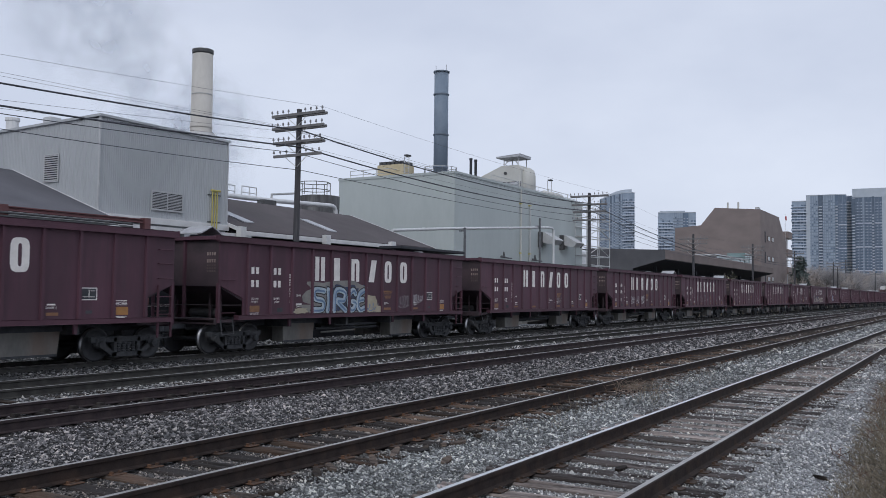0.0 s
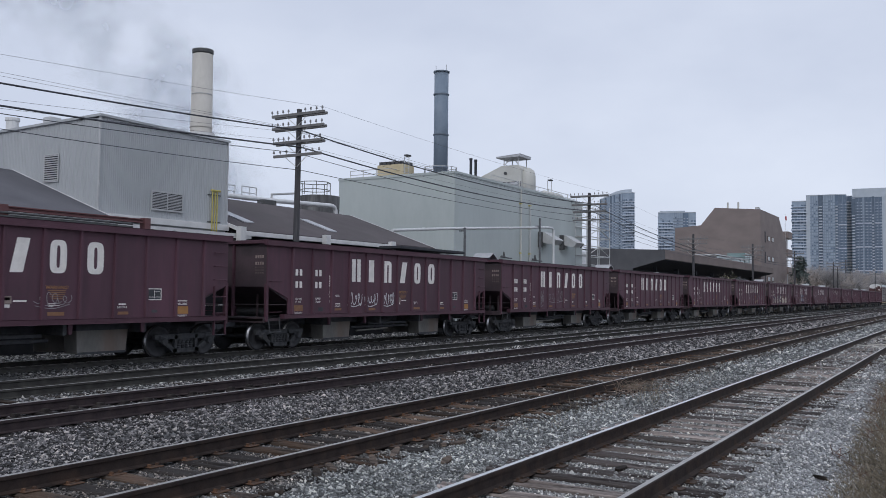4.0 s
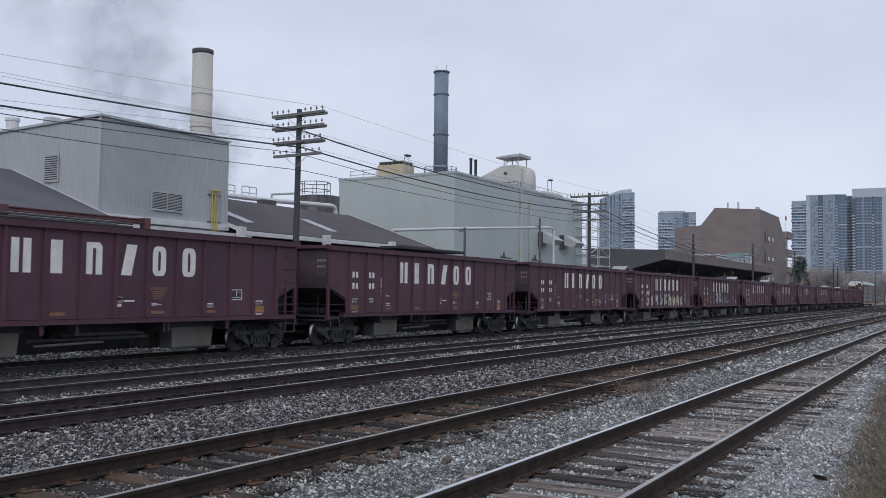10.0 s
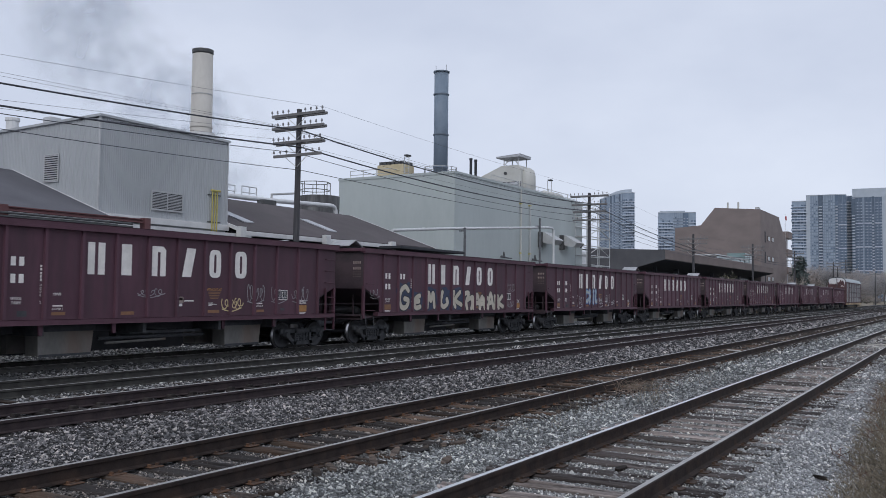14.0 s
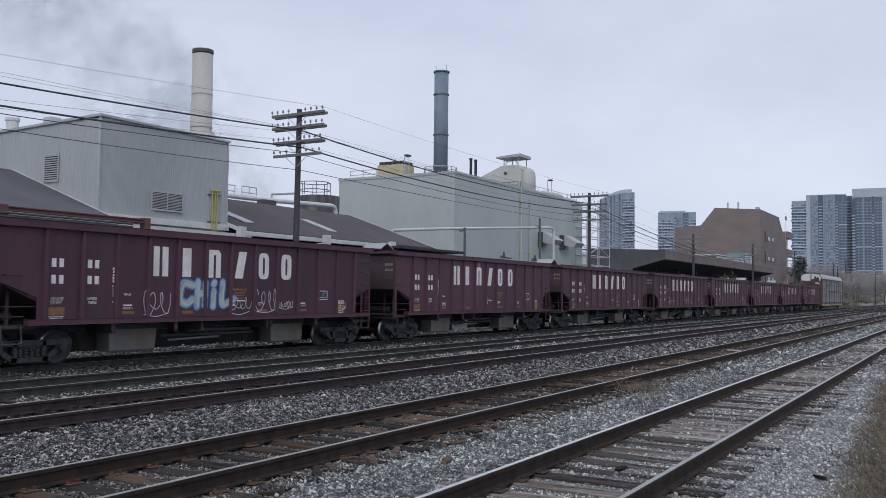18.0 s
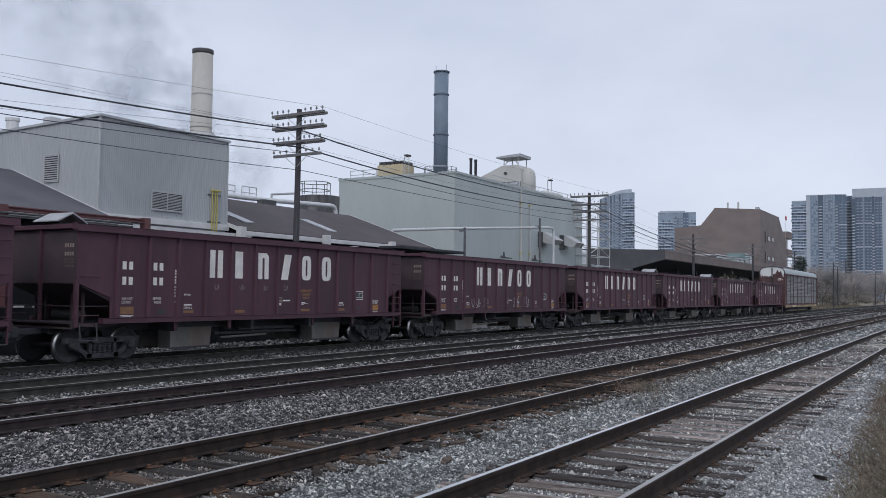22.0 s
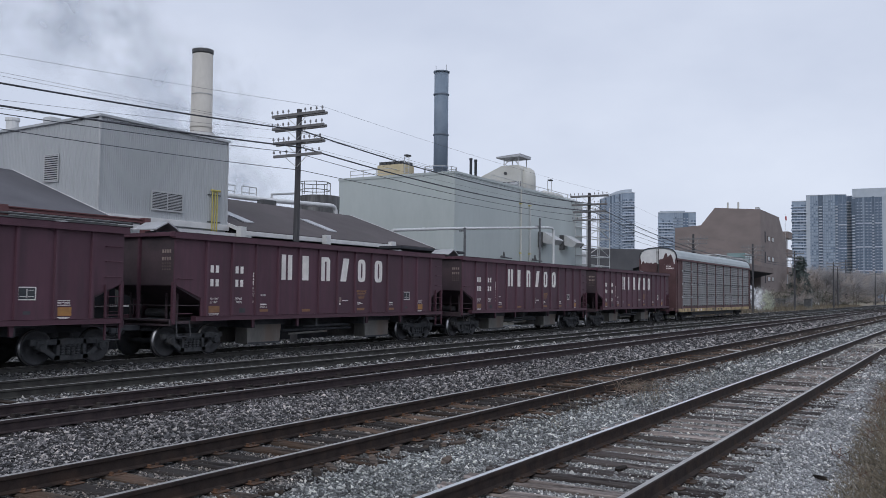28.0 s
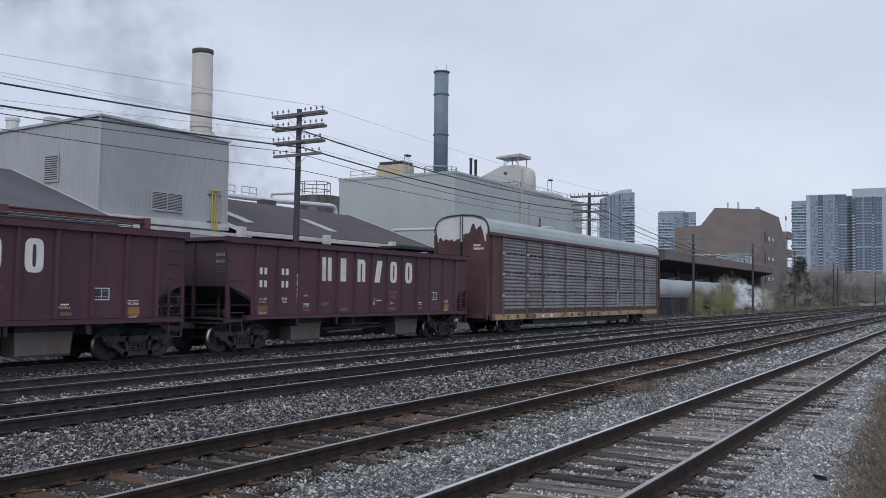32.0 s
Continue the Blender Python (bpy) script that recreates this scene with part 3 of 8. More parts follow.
def paint_form(form, a, b, z0, z1, y=-1.484):
    """A plain upright painted shape between a and b."""
    bm = B()
    w = (b - a) * 0.40
    if form == "pair":
        box(bm, a, a + w, y, y + 0.004, z0, z1)
        box(bm, b - w, b, y, y + 0.004, z0, z1)
    elif form == "block":
        box(bm, a, a + (b - a) * 0.76, y, y + 0.004, z0, z1)
    elif form == "arch":
        c = w * 0.5
        prism(bm, [(a, z0), (a, z1), (b - c, z1), (b, z1 - c), (b, z0), (b - w, z0), (b - w, z1 - 0.16), (a + w, z1 - 0.16), (a + w, z0)], "y", y, y + 0.004)
    elif form == "slant":
        prism(bm, [(a, z0), (a + (b - a) * 0.66, z0), (b, z1), (b - (b - a) * 0.66, z1)], "y", y, y + 0.004)
    else:
        n, c, m, h = 28, (a + b) / 2, (z0 + z1) / 2, (z1 - z0) / 2
        loops = []
        for half, tall, d in (((b - a) / 2, h, 0.0), ((b - a) / 2 - w, h - 0.14, 0.0)):
            ring = []
            for i in range(n):
                t = 2 * math.pi * i / n
                ct, st = math.cos(t), math.sin(t)
                ring.append(bm.verts.new((c + half * math.copysign(abs(ct) ** 0.6, ct), y, m + tall * math.copysign(abs(st) ** 0.45, st))))
            loops.append(ring)
        for i in range(n):
            j = (i + 1) % n
            bm.faces.new((loops[0][i], loops[0][j], loops[1][j], loops[1][i]))
    return bm


def hopper_car():
    car = thing("ballast_hopper_car", "dark maroon open-top ballast hopper car with white lettering blocks", "freight car", (0, TRAIN_Y, TRAIN_Z), "ballast hoppers of the train")
    out = [(-7.62, 3.55), (-7.62, 2.14), (-6.56, 1.74), (-6.56, 1.15), (6.56, 1.15), (6.56, 1.74), (7.62, 2.14), (7.62, 3.55)]
    for s in (-1, 1):
        bm = B()
        prism(bm, out, "y", s * 1.44, s * 1.48)
        part("side_wall", bm, M_MAROON, car)
        bm = B()
        box(bm, -7.72, 7.72, s * 1.40, s * 1.57, 3.52, 3.67, 0.015)
        box(bm, -7.72, 7.72, s * 1.46, s * 1.60, 3.48, 3.53)
        part("top_chord", bm, M_MAROON_RIB, car)
        bm = B()
        box(bm, -6.85, 7.5, s * 1.40, s * 1.58, 1.06, 1.20, 0.012)
        part("side_sill", bm, M_MAROON_RIB, car)
        for e in (-1, 1):
            bm = B()
            box(bm, e * 7.60 - 0.05, e * 7.60 + 0.05, s * 1.40, s * 1.475, 0.98, 2.2, 0.01)
            part("corner_post", bm, M_MAROON_RIB, car)
    rib = B()
    prism(rib, [(-0.055, 0.0), (-0.04, -0.065), (0.04, -0.065), (0.055, 0.0)], "z", 1.18, 3.49)
    rib_me = mesh_of("rib", rib, M_MAROON)
    for s in (-1, 1):
        for i in range(13):
            r = part("rib", rib_me, None, car, at=(-6.36 + 1.08 * i, s * 1.48, 0))
            if s > 0:
                r.rotation_euler = (0, 0, math.pi)
    for e in (-1, 1):
        bm = B()
        box(bm, e * 7.58 - 0.02, e * 7.58 + 0.02, -1.44, 1.44, 2.12, 3.56)
        part("end_wall", bm, M_ENDPLATE, car, "grimy dark end plate")
        bm = B()
        box(bm, min(e * 7.40, e * 7.74), max(e * 7.40, e * 7.74), -1.42, 1.42, 3.54, 3.66, 0.01)
        part("end_chord", bm, M_MAROON_RIB, car)
        bm = B()
        poly = [(e * 7.58, 2.16), (e * 5.2, 1.12), (e * 5.2, 1.06), (e * 7.58, 2.10)]
        prism(bm, poly, "y", -1.43, 1.43)
        part("slope_sheet", bm, M_ENDPLATE, car)
        bm = B()
        prism(bm, [(e * 7.60, -0.05), (e * 7.68, -0.035), (e * 7.68, 0.035), (e * 7.60, 0.05)], "z", 1.06, 3.55)
        part("end_post", bm, M_MAROON_RIB, car)
        for y in (-1.0, -0.55, 0.55, 1.0):
            bm = B()
            box(bm, e * 7.05 - 0.03, e * 7.05 + 0.03, y - 0.03, y + 0.03, 1.06, 1.88)
            part("slope_strut", bm, M_ENDPLATE, car)
        bm = B()
        lathe(bm, [(0.10, -0.62), (0.15, -0.55), (0.15, 0.55), (0.10, 0.62)], 12, (e * 6.75, 0, 1.26), "y")
        part("air_reservoir", bm, M_WHEEL, car)
        bm = B()
        box(bm, min(e * 6.4, e * 7.72), max(e * 6.4, e * 7.72), -1.40, 1.40, 0.98, 1.06)
        box(bm, e * 7.66 - 0.06, e * 7.66 + 0.06, -1.44, 1.44, 0.92, 1.12, 0.01)
        part("end_platform", bm, M_ENDPLATE, car)
        bm = B()
        rod(bm, (e * 7.66, -1.44, 1.52), (e * 7.66, 1.44, 1.52), 0.013, 6)
        rod(bm, (e * 6.62, -1.46, 1.52), (e * 7.60, -1.46, 1.52), 0.013, 6)
        part("hand_rail", bm, M_ENDPLATE, car)
        bm = B()
        box(bm, min(e * 7.6, e * 8.36), max(e * 7.6, e * 8.36), -0.1, 0.1, 0.76, 0.92, 0.02)
        box(bm, min(e * 8.30, e * 8.54), max(e * 8.30, e * 8.54), -0.16, 0.16, 0.68, 0.98, 0.04)
        part("coupler", bm, M_GRIME, car)
        bm = B()
        pts = [(e * 7.65, 0.3, 0.86), (e * 7.95, 0.34, 0.62), (e * 8.25, 0.36, 0.55), (e * 8.5, 0.38, 0.6)]
        for a, b in zip(pts, pts[1:]):
            rod(bm, a, b, 0.022, 6)
        part("air_hose", bm, M_GRIME, car)
        # ladder up the near side and the far side
        for s in (-1, 1):
            x0, x1 = (7.02, 7.50) if e * s < 0 else (6.98, 7.5)
            for k in range(5 if e > 0 else 2):
                z = (1.28, 1.78, 2.3, 2.72, 3.12)[k] if e > 0 else (2.3, 1.28)[k]
                bm = B()
                rod(bm, (e * x0, s * 1.56, z), (e * x1, s * 1.56, z), 0.013, 6)
                for xx in (x0, x1):
                    rod(bm, (e * xx, s * 1.56, z), (e * xx, s * 1.46, z), 0.013, 6)
                part("rung", bm, M_MAROON_RIB, car)
            if e > 0:
                for xx in (x0, x1):
                    bm = B()
                    box(bm, e * xx - 0.02, e * xx + 0.02, s * 1.50, s * 1.56, 0.62, 2.1)
                    part("ladder_upright", bm, M_MAROON_RIB, car)
            bm = B()
            rod(bm, (e * x0, s * 1.53, 0.62), (e * x1, s * 1.53, 0.62), 0.016, 6)
            for xx in (x0, x1):
                rod(bm, (e * xx, s * 1.53, 0.62), (e * xx, s * 1.46, 1.1), 0.016, 6)
            part("step", bm, M_GRIME, car)
    bm = B()
    box(bm, -7.6, 7.6, -0.34, 0.34, 0.80, 1.12)
    part("centre_sill", bm, M_GRIME, car)
    bm = B()
    box(bm, -5.3, 5.3, -1.43, 1.43, 1.07, 1.12)
    part("floor", bm, M_INSIDE, car)
    for x in (-4.2, -1.0, 1.9, 4.45):
        bm = B()
        box(bm, x - 0.05, x + 0.05, -1.45, 1.45, 0.78, 1.08)
        part("cross_bearer", bm, M_TRUCK, car)
    for s in (-1, 1):
        for x in (-3.15, 3.45):
            bm = B()
            a, b = [(-0.80, 0.86), (0.88, 0.86)], [(0.80, 0.24), (-0.77, 0.24)]
            prism(bm, a + b, "y", s * 0.40, s * 0.92)
            ch = part("discharge_chute", bm, M_CHUTE, car, "dusty grey-beige discharge chute", at=(x, 0, 0))
            # dark box stands in for the shadow over the chute's upper part
            bm = B()
            box(bm, -0.84, 0.92, min(s * 0.36, s * 0.96), max(s * 0.36, s * 0.96), 0.86, 1.07)
            part("chute_collar", bm, M_GRIME, ch)
            bm = B()
            box(bm, -0.75, 0.78, s * 0.88 - 0.06, s * 0.88 + 0.06, 0.22, 0.28)
            part("gate_edge", bm, M_GRIME, ch)
        for x in (-4.25, -2.04, 2.05, 4.38):
            bm = B()
            prism(bm, [(x - 0.07, 1.06), (x + 0.07, 1.06), (x + 0.045, 0.80), (x - 0.045, 0.80)], "y", s * 1.44 - 0.03, s * 1.44 + 0.03)
            part("sill_bracket", bm, M_MAROON_RIB, car)
    bm = B()
    rod(bm, (-1.9, -0.95, 0.50), (0.2, -0.95, 0.54), 0.035, 8)
    part("brake_rod", bm, M_CHUTE, car, "pale brake rod")
    bm = B()
    rod(bm, (-2.0, -0.75, 0.62), (1.9, -0.75, 0.62), 0.05, 8)
    lathe(bm, [(0.16, -1.2), (0.18, -1.1), (0.18, 0.1), (0.16, 0.2)], 14, (0.3, 0, 0.66), "x")
    box(bm, -1.1, 1.6, -0.95, -0.6, 0.72, 0.8)
    part("brake_cylinder", bm, M_GRIME, car)
    bm = B()
    prism(bm, [(-0.42, 3.70), (-0.40, 3.75), (0.0, 3.88), (0.38, 3.75), (0.40, 3.70)], "y", -0.4, 0.4)
    part("gear_hood", bm, M_HOOD, car, "small peaked sheet-metal hood", at=(7.1, 0.75, 0))
    for x in (-6.4, 6.4):
        bogie(car, x)
    # lettering blocks and small marks on both sides
    def mark(name, x0, x1, z0, z1, mt, s, label=""):
        bm = B()
        box(bm, x0, x1, -1.4835, -1.480, z0, z1)
        o = part(name, bm, mt, car, label)
        if s > 0:
            o.rotation_euler = (0, 0, math.pi)
        return o
    starts = [(0.02, 0.56), (1.10, 1.55), (2.15, 2.65), (3.27, 3.80), (4.35, 4.84), (5.45, 5.97)]
    for s in (-1, 1):
        for (a, b), form in zip(starts, ("pair", "block", "arch", "slant", "ring", "ring")):
            a, b = a - 2.97, b - 2.97
            o = part("lettering_block", paint_form(form, a, b, 2.36, 3.21), M_WHITE, car, "plain white painted shape")
            if s > 0:
                o.rotation_euler = (0, 0, math.pi)
        for x in (-6.19, -5.97, -5.12, -4.90):
            for z in (2.52, 2.10):
                mark("number_bar", x, x + 0.13, z, z + 0.22, M_WHITE, s)
        for x0, x1, z0, z1 in ((-4.325, -4.275, 2.50, 2.56), (-4.325, -4.275, 2.42, 2.48), (-4.325, -4.275, 2.32, 2.38), (-4.325, -4.275, 2.24, 2.30), (-4.325, -4.275, 2.16, 2.22),
                              (-3.95, -3.66, 1.52, 1.56), (1.38, 1.58, 1.58, 1.60), (1.38, 1.72, 1.545, 1.56), (1.38, 1.52, 1.51, 1.525), (0.42, 0.78, 1.64, 1.68), (0.20, 0.34, 1.50, 1.58), (5.58, 5.98, 1.66, 1.675), (5.58, 5.98, 1.62, 1.635), (5.58, 5.72, 1.58, 1.595), (5.80, 5.98, 1.58, 1.595), (5.6, 5.98, 1.545, 1.56), (3.52, 3.76, 1.55, 1.59), (5.6, 5.98, 1.235, 1.25), (5.66, 5.92, 1.205, 1.22), (-6.24, -5.8, 1.255, 1.27), (-6.2, -5.84, 1.22, 1.235)):
            mark("stencil_bar", x0, x1, z0, z1, M_WHITE, s)
        for x0, x1, z0, z1, mt in ((-6.24, -5.78, 1.30, 1.50, M_RUSTSTICK), (5.62, 6.02, 1.28, 1.50, M_ORANGE), (1.36, 1.88, 1.91, 1.935, M_RUSTSTICK), (1.38, 1.86, 1.86, 1.885, M_RUSTSTICK), (1.40, 1.84, 1.81, 1.835, M_RUSTSTICK), (1.42, 1.82, 1.76, 1.785, M_RUSTSTICK), (1.46, 1.78, 1.71, 1.735, M_RUSTSTICK), (1.36, 1.84, 1.29, 1.38, M_RUSTSTICK), (-3.98, -3.58, 1.30, 1.38, M_RUSTSTICK), (-1.85, -1.4, 1.28, 1.37, M_RUSTSTICK), (3.5, 3.85, 1.29, 1.37, M_RUSTSTICK),
                                   (0.14, 0.38, 1.60, 1.78, M_FADED), (-4.92, -4.66, 1.28, 1.42, M_GRIME), (4.66, 4.86, 1.33, 1.41, M_GRIME), (0.17, 0.35, 1.68, 1.75, M_GRIME)):
            mark("warning_notice" if 1.3 < x0 < 1.5 and z0 > 1.6 else "sticker", x0, x1, z0, z1, mt, s)
        mark("data_backing", 4.51, 4.99, 1.69, 2.0, M_GRIME, s).location.y = s * -0.002
        bm = B()
        for x0, x1, z0, z1 in ((4.50, 5.0, 1.985, 2.01), (4.50, 5.0, 1.68, 1.705), (4.50, 4.525, 1.705, 1.985), (4.975, 5.0, 1.705, 1.985), (4.74, 4.76, 1.73, 1.96), (4.56, 4.72, 1.76, 1.775), (4.78, 4.94, 1.76, 1.775), (4.78, 4.94, 1.92, 1.93)):
            box(bm, x0, x1, -1.484, -1.480, z0, z1)
        o = part("data_panel", bm, M_WHITE, car)
        if s > 0:
            o.rotation_euler = (0, 0, math.pi)
        for word, x, z, h, mt in (("LD LMT", -6.0, 1.68, 0.075, M_WHITE), ("LT WT", -6.03, 1.58, 0.075, M_WHITE), ("189000", -4.97, 1.69, 0.075, M_WHITE), ("74000", -4.95, 1.58, 0.075, M_WHITE), ("MWB", -3.83, 1.80, 0.07, M_WHITE), ("DOOR 2", -3.80, 1.43, 0.06, M_WHITE), ("DOOR 4", 3.64, 1.46, 0.06, M_WHITE), ("WARNING!", 1.62, 1.96, 0.09, M_ORANGE), ("D\nO\nO\nR\n\n2", -4.30, 2.03, 0.06, M_WHITE)):
            o = part("warning_notice" if word == "WARNING!" else "stencil_text", text_mesh(word, h, mt), None, car)
            o.rotation_euler = (radians(90), 0, 0 if s < 0 else math.pi)
            o.location = (x if s < 0 else -x, s * 1.482, z)
    for z, h, mt in ((3.16, 0.10, M_FADED), (2.94, 0.10, M_FADED), (2.78, 0.05, M_ENDMARK), (2.69, 0.05, M_ENDMARK), (2.60, 0.05, M_ENDMARK)):
        for y in (-1.30, -1.20, -1.10, -1.00):
            bm = B()
            box(bm, -7.606, -7.601, y, y + 0.062, z - h, z)
            part("end_mark", bm, mt, car)
    return car


first_hopper = hopper_car()
HOPPERS = []
for k in range(-1, 16):
    x0 = 27.65 + PITCH_CAR * k
    if k == -1:
        first_hopper.location.x = x0
        HOPPERS.append((first_hopper, x0))
    else:
        HOPPERS.append((copy_thing(first_hopper, pose(x0, TRAIN_Y, TRAIN_Z)), x0))



def end_hood(car):
    """The peaked hood over the gate gear, which only some of the cars carry."""
    bm = B()
    prism(bm, [(-0.50, 3.74), (-0.50, 3.77), (-0.02, 4.01), (0.34, 3.83), (0.52, 3.68), (0.49, 3.67), (0.32, 3.79), (-0.02, 3.97), (-0.47, 3.74)], "y", -0.50, 0.50)
    part("gear_hood", bm, M_HOOD, car, "small peaked sheet-metal hood", at=(-7.30, -0.35, 0))
    bm = B()
    box(bm, -7.55, -7.05, -0.6, -0.1, 3.55, 3.72)
    part("gear_box", bm, M_GRIME, car)


for k in (0, 1, 4, 5, 8, 10, 11, 14, 15):
    end_hood(HOPPERS[k][0])
for k in (3, 9):
    for notice in HOPPERS[k][0].children:
        if notice.name.startswith("warning_notice"):
            notice.location.x -= 1.09 if abs(notice.rotation_euler.z) < 1 else -1.09

# ---- the autorack at the train's end ----
M_RACK_RED = surf("faded_red_brown_steel", (0.085, 0.041, 0.046), (0.125, 0.062, 0.066), 0.7, 1.4, 0.08, c3=(0.06, 0.03, 0.03), fine=14, stain=0.6)
M_RACK_POST = surf("faded_pinkish_brown_post", (0.12, 0.082, 0.086), (0.17, 0.118, 0.12), 0.75, 1.4, 0.06, c3=(0.08, 0.05, 0.05), fine=14, stain=0.6)
M_RACK_PANEL = surf("weathered_galvanised_panel", (0.195, 0.195, 0.20), (0.29, 0.288, 0.292), 0.6, 1.2, 0.04, metal=0.2, c3=(0.13, 0.115, 0.11), fine=9, stretch_by=(1, 1, 0.5), vary=0.1, stain=0.5, streak=(0.13, 0.115, 0.11))
M_RACK_ROOF = surf("pale_galvanised_roof", (0.33, 0.375, 0.39), (0.41, 0.455, 0.47), 0.55, 0.8, 0.04, metal=0.2, fine=6)
M_YELLOW = surf("dirty_yellow_paint", (0.35, 0.25, 0.12), (0.49, 0.37, 0.19), 0.7, 2.2, 0.05, c3=(0.09, 0.065, 0.05), fine=14, stain=0.8)
M_RACK_WHITE = surf("flaking_white_paint", (0.62, 0.63, 0.64), (0.74, 0.74, 0.74), 0.6, 2.2, 0.05, fine=9)


def autorack():
    car = thing("autorack_car", "tall covered autorack car with grey slatted side panels and red-brown posts", "freight car", (0, TRAIN_Y, TRAIN_Z))
    L2 = 13.95
    bm = B()
    arc = [(-1.52, 4.92), (-1.50, 5.16), (-1.36, 5.46), (-1.10, 5.64), (-0.65, 5.74), (0, 5.78)]
    ring = arc + [(-y, z) for y, z in arc[-2::-1]]
    inner = [(y * 0.97, z - 0.05) for y, z in ring[::-1]]
    prism(bm, ring + inner, "x", -L2 + 0.35, L2 - 0.35)
    part("roof", bm, M_RACK_ROOF, car)
    clip = B()
    box(clip, -0.03, 0.03, -0.015, 0.015, -0.05, 0.06)
    clip_me = mesh_of("panel_clip", clip, M_GRIME)
    bracket_mes = []
    for mt in (M_GALV, M_GRIME):
        bm = B()
        box(bm, -0.11, 0.11, -0.02, 0.02, -0.06, 0.06)
        bracket_mes.append(mesh_of("bracket", bm, mt))
    posts = [-12.1, -9.3, -7.3, -4.18, -1.06, 2.0, 4.85, 8.06, 10.14, 13.1]
    for s in (-1, 1):
        bm = B()
        box(bm, -L2 + 0.3, L2 - 0.3, s * 1.50 - 0.05, s * 1.50 + 0.05, 4.80, 4.96, 0.01)
        part("roof_rail", bm, M_RACK_RED, car)
        bm = B()
        box(bm, -L2 + 0.7, L2 - 0.7, s * 1.42 - 0.08, s * 1.42 + 0.08, 0.68, 0.96, 0.01)
        part("side_sill", bm, M_YELLOW, car, "dirty yellow side sill with worn patches")
        bm = B()
        box(bm, -L2 + 0.3, L2 - 0.3, s * 1.38 - 0.06, s * 1.38 + 0.06, 0.96, 1.16)
        part("deck_edge", bm, M_RACK_RED, car)
        for x in posts:
            bm = B()
            box(bm, x - 0.075, x + 0.075, s * 1.47 - 0.06, s * 1.47 + 0.06, 0.9, 4.82, 0.01)
            p = part("post", bm, M_RACK_POST, car)
            for z in (1.9, 2.95, 4.0):
                part("bracket", bracket_mes[0 if x < -9 else 1], None, p, at=(x, s * 1.53, z))
        for a, b in zip(posts, posts[1:]):
            for z0, z1 in ((1.17, 2.08), (2.10, 3.02), (3.04, 3.96), (3.98, 4.78)):
                bm = B()
                n = 5
                h = (z1 - z0) / n
                poly = []
                for i in range(n):
                    poly += [(s * 1.435, z0 + i * h), (s * 1.435, z0 + i * h + h * 0.14), (s * 1.478, z0 + i * h + h * 0.34), (s * 1.478, z0 + i * h + h * 0.62), (s * 1.44, z0 + i * h + h * 0.95)]
                poly += [(s * 1.36, z1), (s * 1.36, z0)]
                prism(bm, poly, "x", a + 0.08, b - 0.08)
                part("side_panel", bm, M_RACK_PANEL, car)
                for i in range(1, 4):
                    part("panel_clip", clip_me, None, car, at=(a + (b - a) * i / 4, s * 1.495, z0))
        for e in (-1, 1):
            bm = B()
            xa, xb = sorted((e * 12.2, e * 13.7))
            box(bm, xa, xb, s * 1.40 - 0.03, s * 1.40 + 0.03, 1.16, 4.80)
            part("end_bay_panel", bm, M_RACK_RED, car)
            bm = B()
            for dx in (0.0, 0.5):
                box(bm, e * (13.25 + dx) - 0.04, e * (13.25 + dx) + 0.04, s * 1.46 - 0.04, s * 1.46 + 0.04, 0.7, 4.85)
            for k in range(11):
                z = 0.9 + 0.36 * k
                rod(bm, (e * 13.25, s * 1.48, z), (e * 13.75, s * 1.48, z), 0.014, 6)
            part("ladder", bm, M_RACK_RED, car)
    for e in (-1, 1):
        bm = B()
        xa, xb = sorted((e * 13.62, e * 13.68))
        for y0, y1 in ((-1.36, -0.02), (0.02, 1.36)):
            box(bm, xa, xb, y0, y1, 1.0, 4.5)
        part("end_door", bm, M_RACK_RED, car, "red-brown folding end door")
        bm = B()
        gable = [(-1.40, 4.5), (1.40, 4.5), (1.42, 5.14), (1.30, 5.42), (1.06, 5.58), (0.62, 5.68), (0, 5.72), (-0.62, 5.68), (-1.06, 5.58), (-1.30, 5.42), (-1.42, 5.14)]
        prism(bm, gable, "x", xa, xb)
        part("end_gable", bm, M_RACK_WHITE, car, "flaking white upper end panel")
        for flip, top in ((1, (0.44, 0.50, 0.47, 0.55, 1.02, 1.12, 0.70, 0.86, 0.98, 0.62, 0.02)), (-1, (0.10, 0.12, 0.05, 0.0, 0.14, 0.05, 0.16, 0.2, 0.05, 0.3, 0.2))):
            bm = B()
            edge = [(-flip * (0.09 + 0.12 * i), 4.52 + 0.78 * h) for i, h in enumerate(top)]
            jag = []
            for (ya, za), (yb, zb) in zip(edge, edge[1:]):
                jag += [(ya, za), ((ya + yb) / 2, (za + zb) / 2 + 0.09 * noise.noise((ya * 19, za * 7, 3)))]
            prism(bm, jag + [edge[-1], (edge[-1][0], 4.502), (edge[0][0], 4.502)], "x", e * 13.684 - 0.003, e * 13.684 + 0.003)
            part("bare_patch", bm, M_RACK_RED, car, "bare red-brown steel where paint flaked off")
        bm = B()
        for y in (-0.04, 0.04):
            rod(bm, (e * 13.72, y * 1.6, 1.0), (e * 13.72, y * 1.6, 5.7), 0.025, 6)
        rim = [(e * 13.7, y, z + 0.03) for y, z in ring]
        for a, b in zip(rim, rim[1:]):
            rod(bm, a, b, 0.04, 6)
        part("door_bar", bm, M_GRIME, car)
        bm = B()
        box(bm, min(e * 13.3, e * 14.0), max(e * 13.3, e * 14.0), -1.3, 1.3, 0.78, 1.0, 0.02)
        part("end_sill", bm, M_RACK_RED, car)
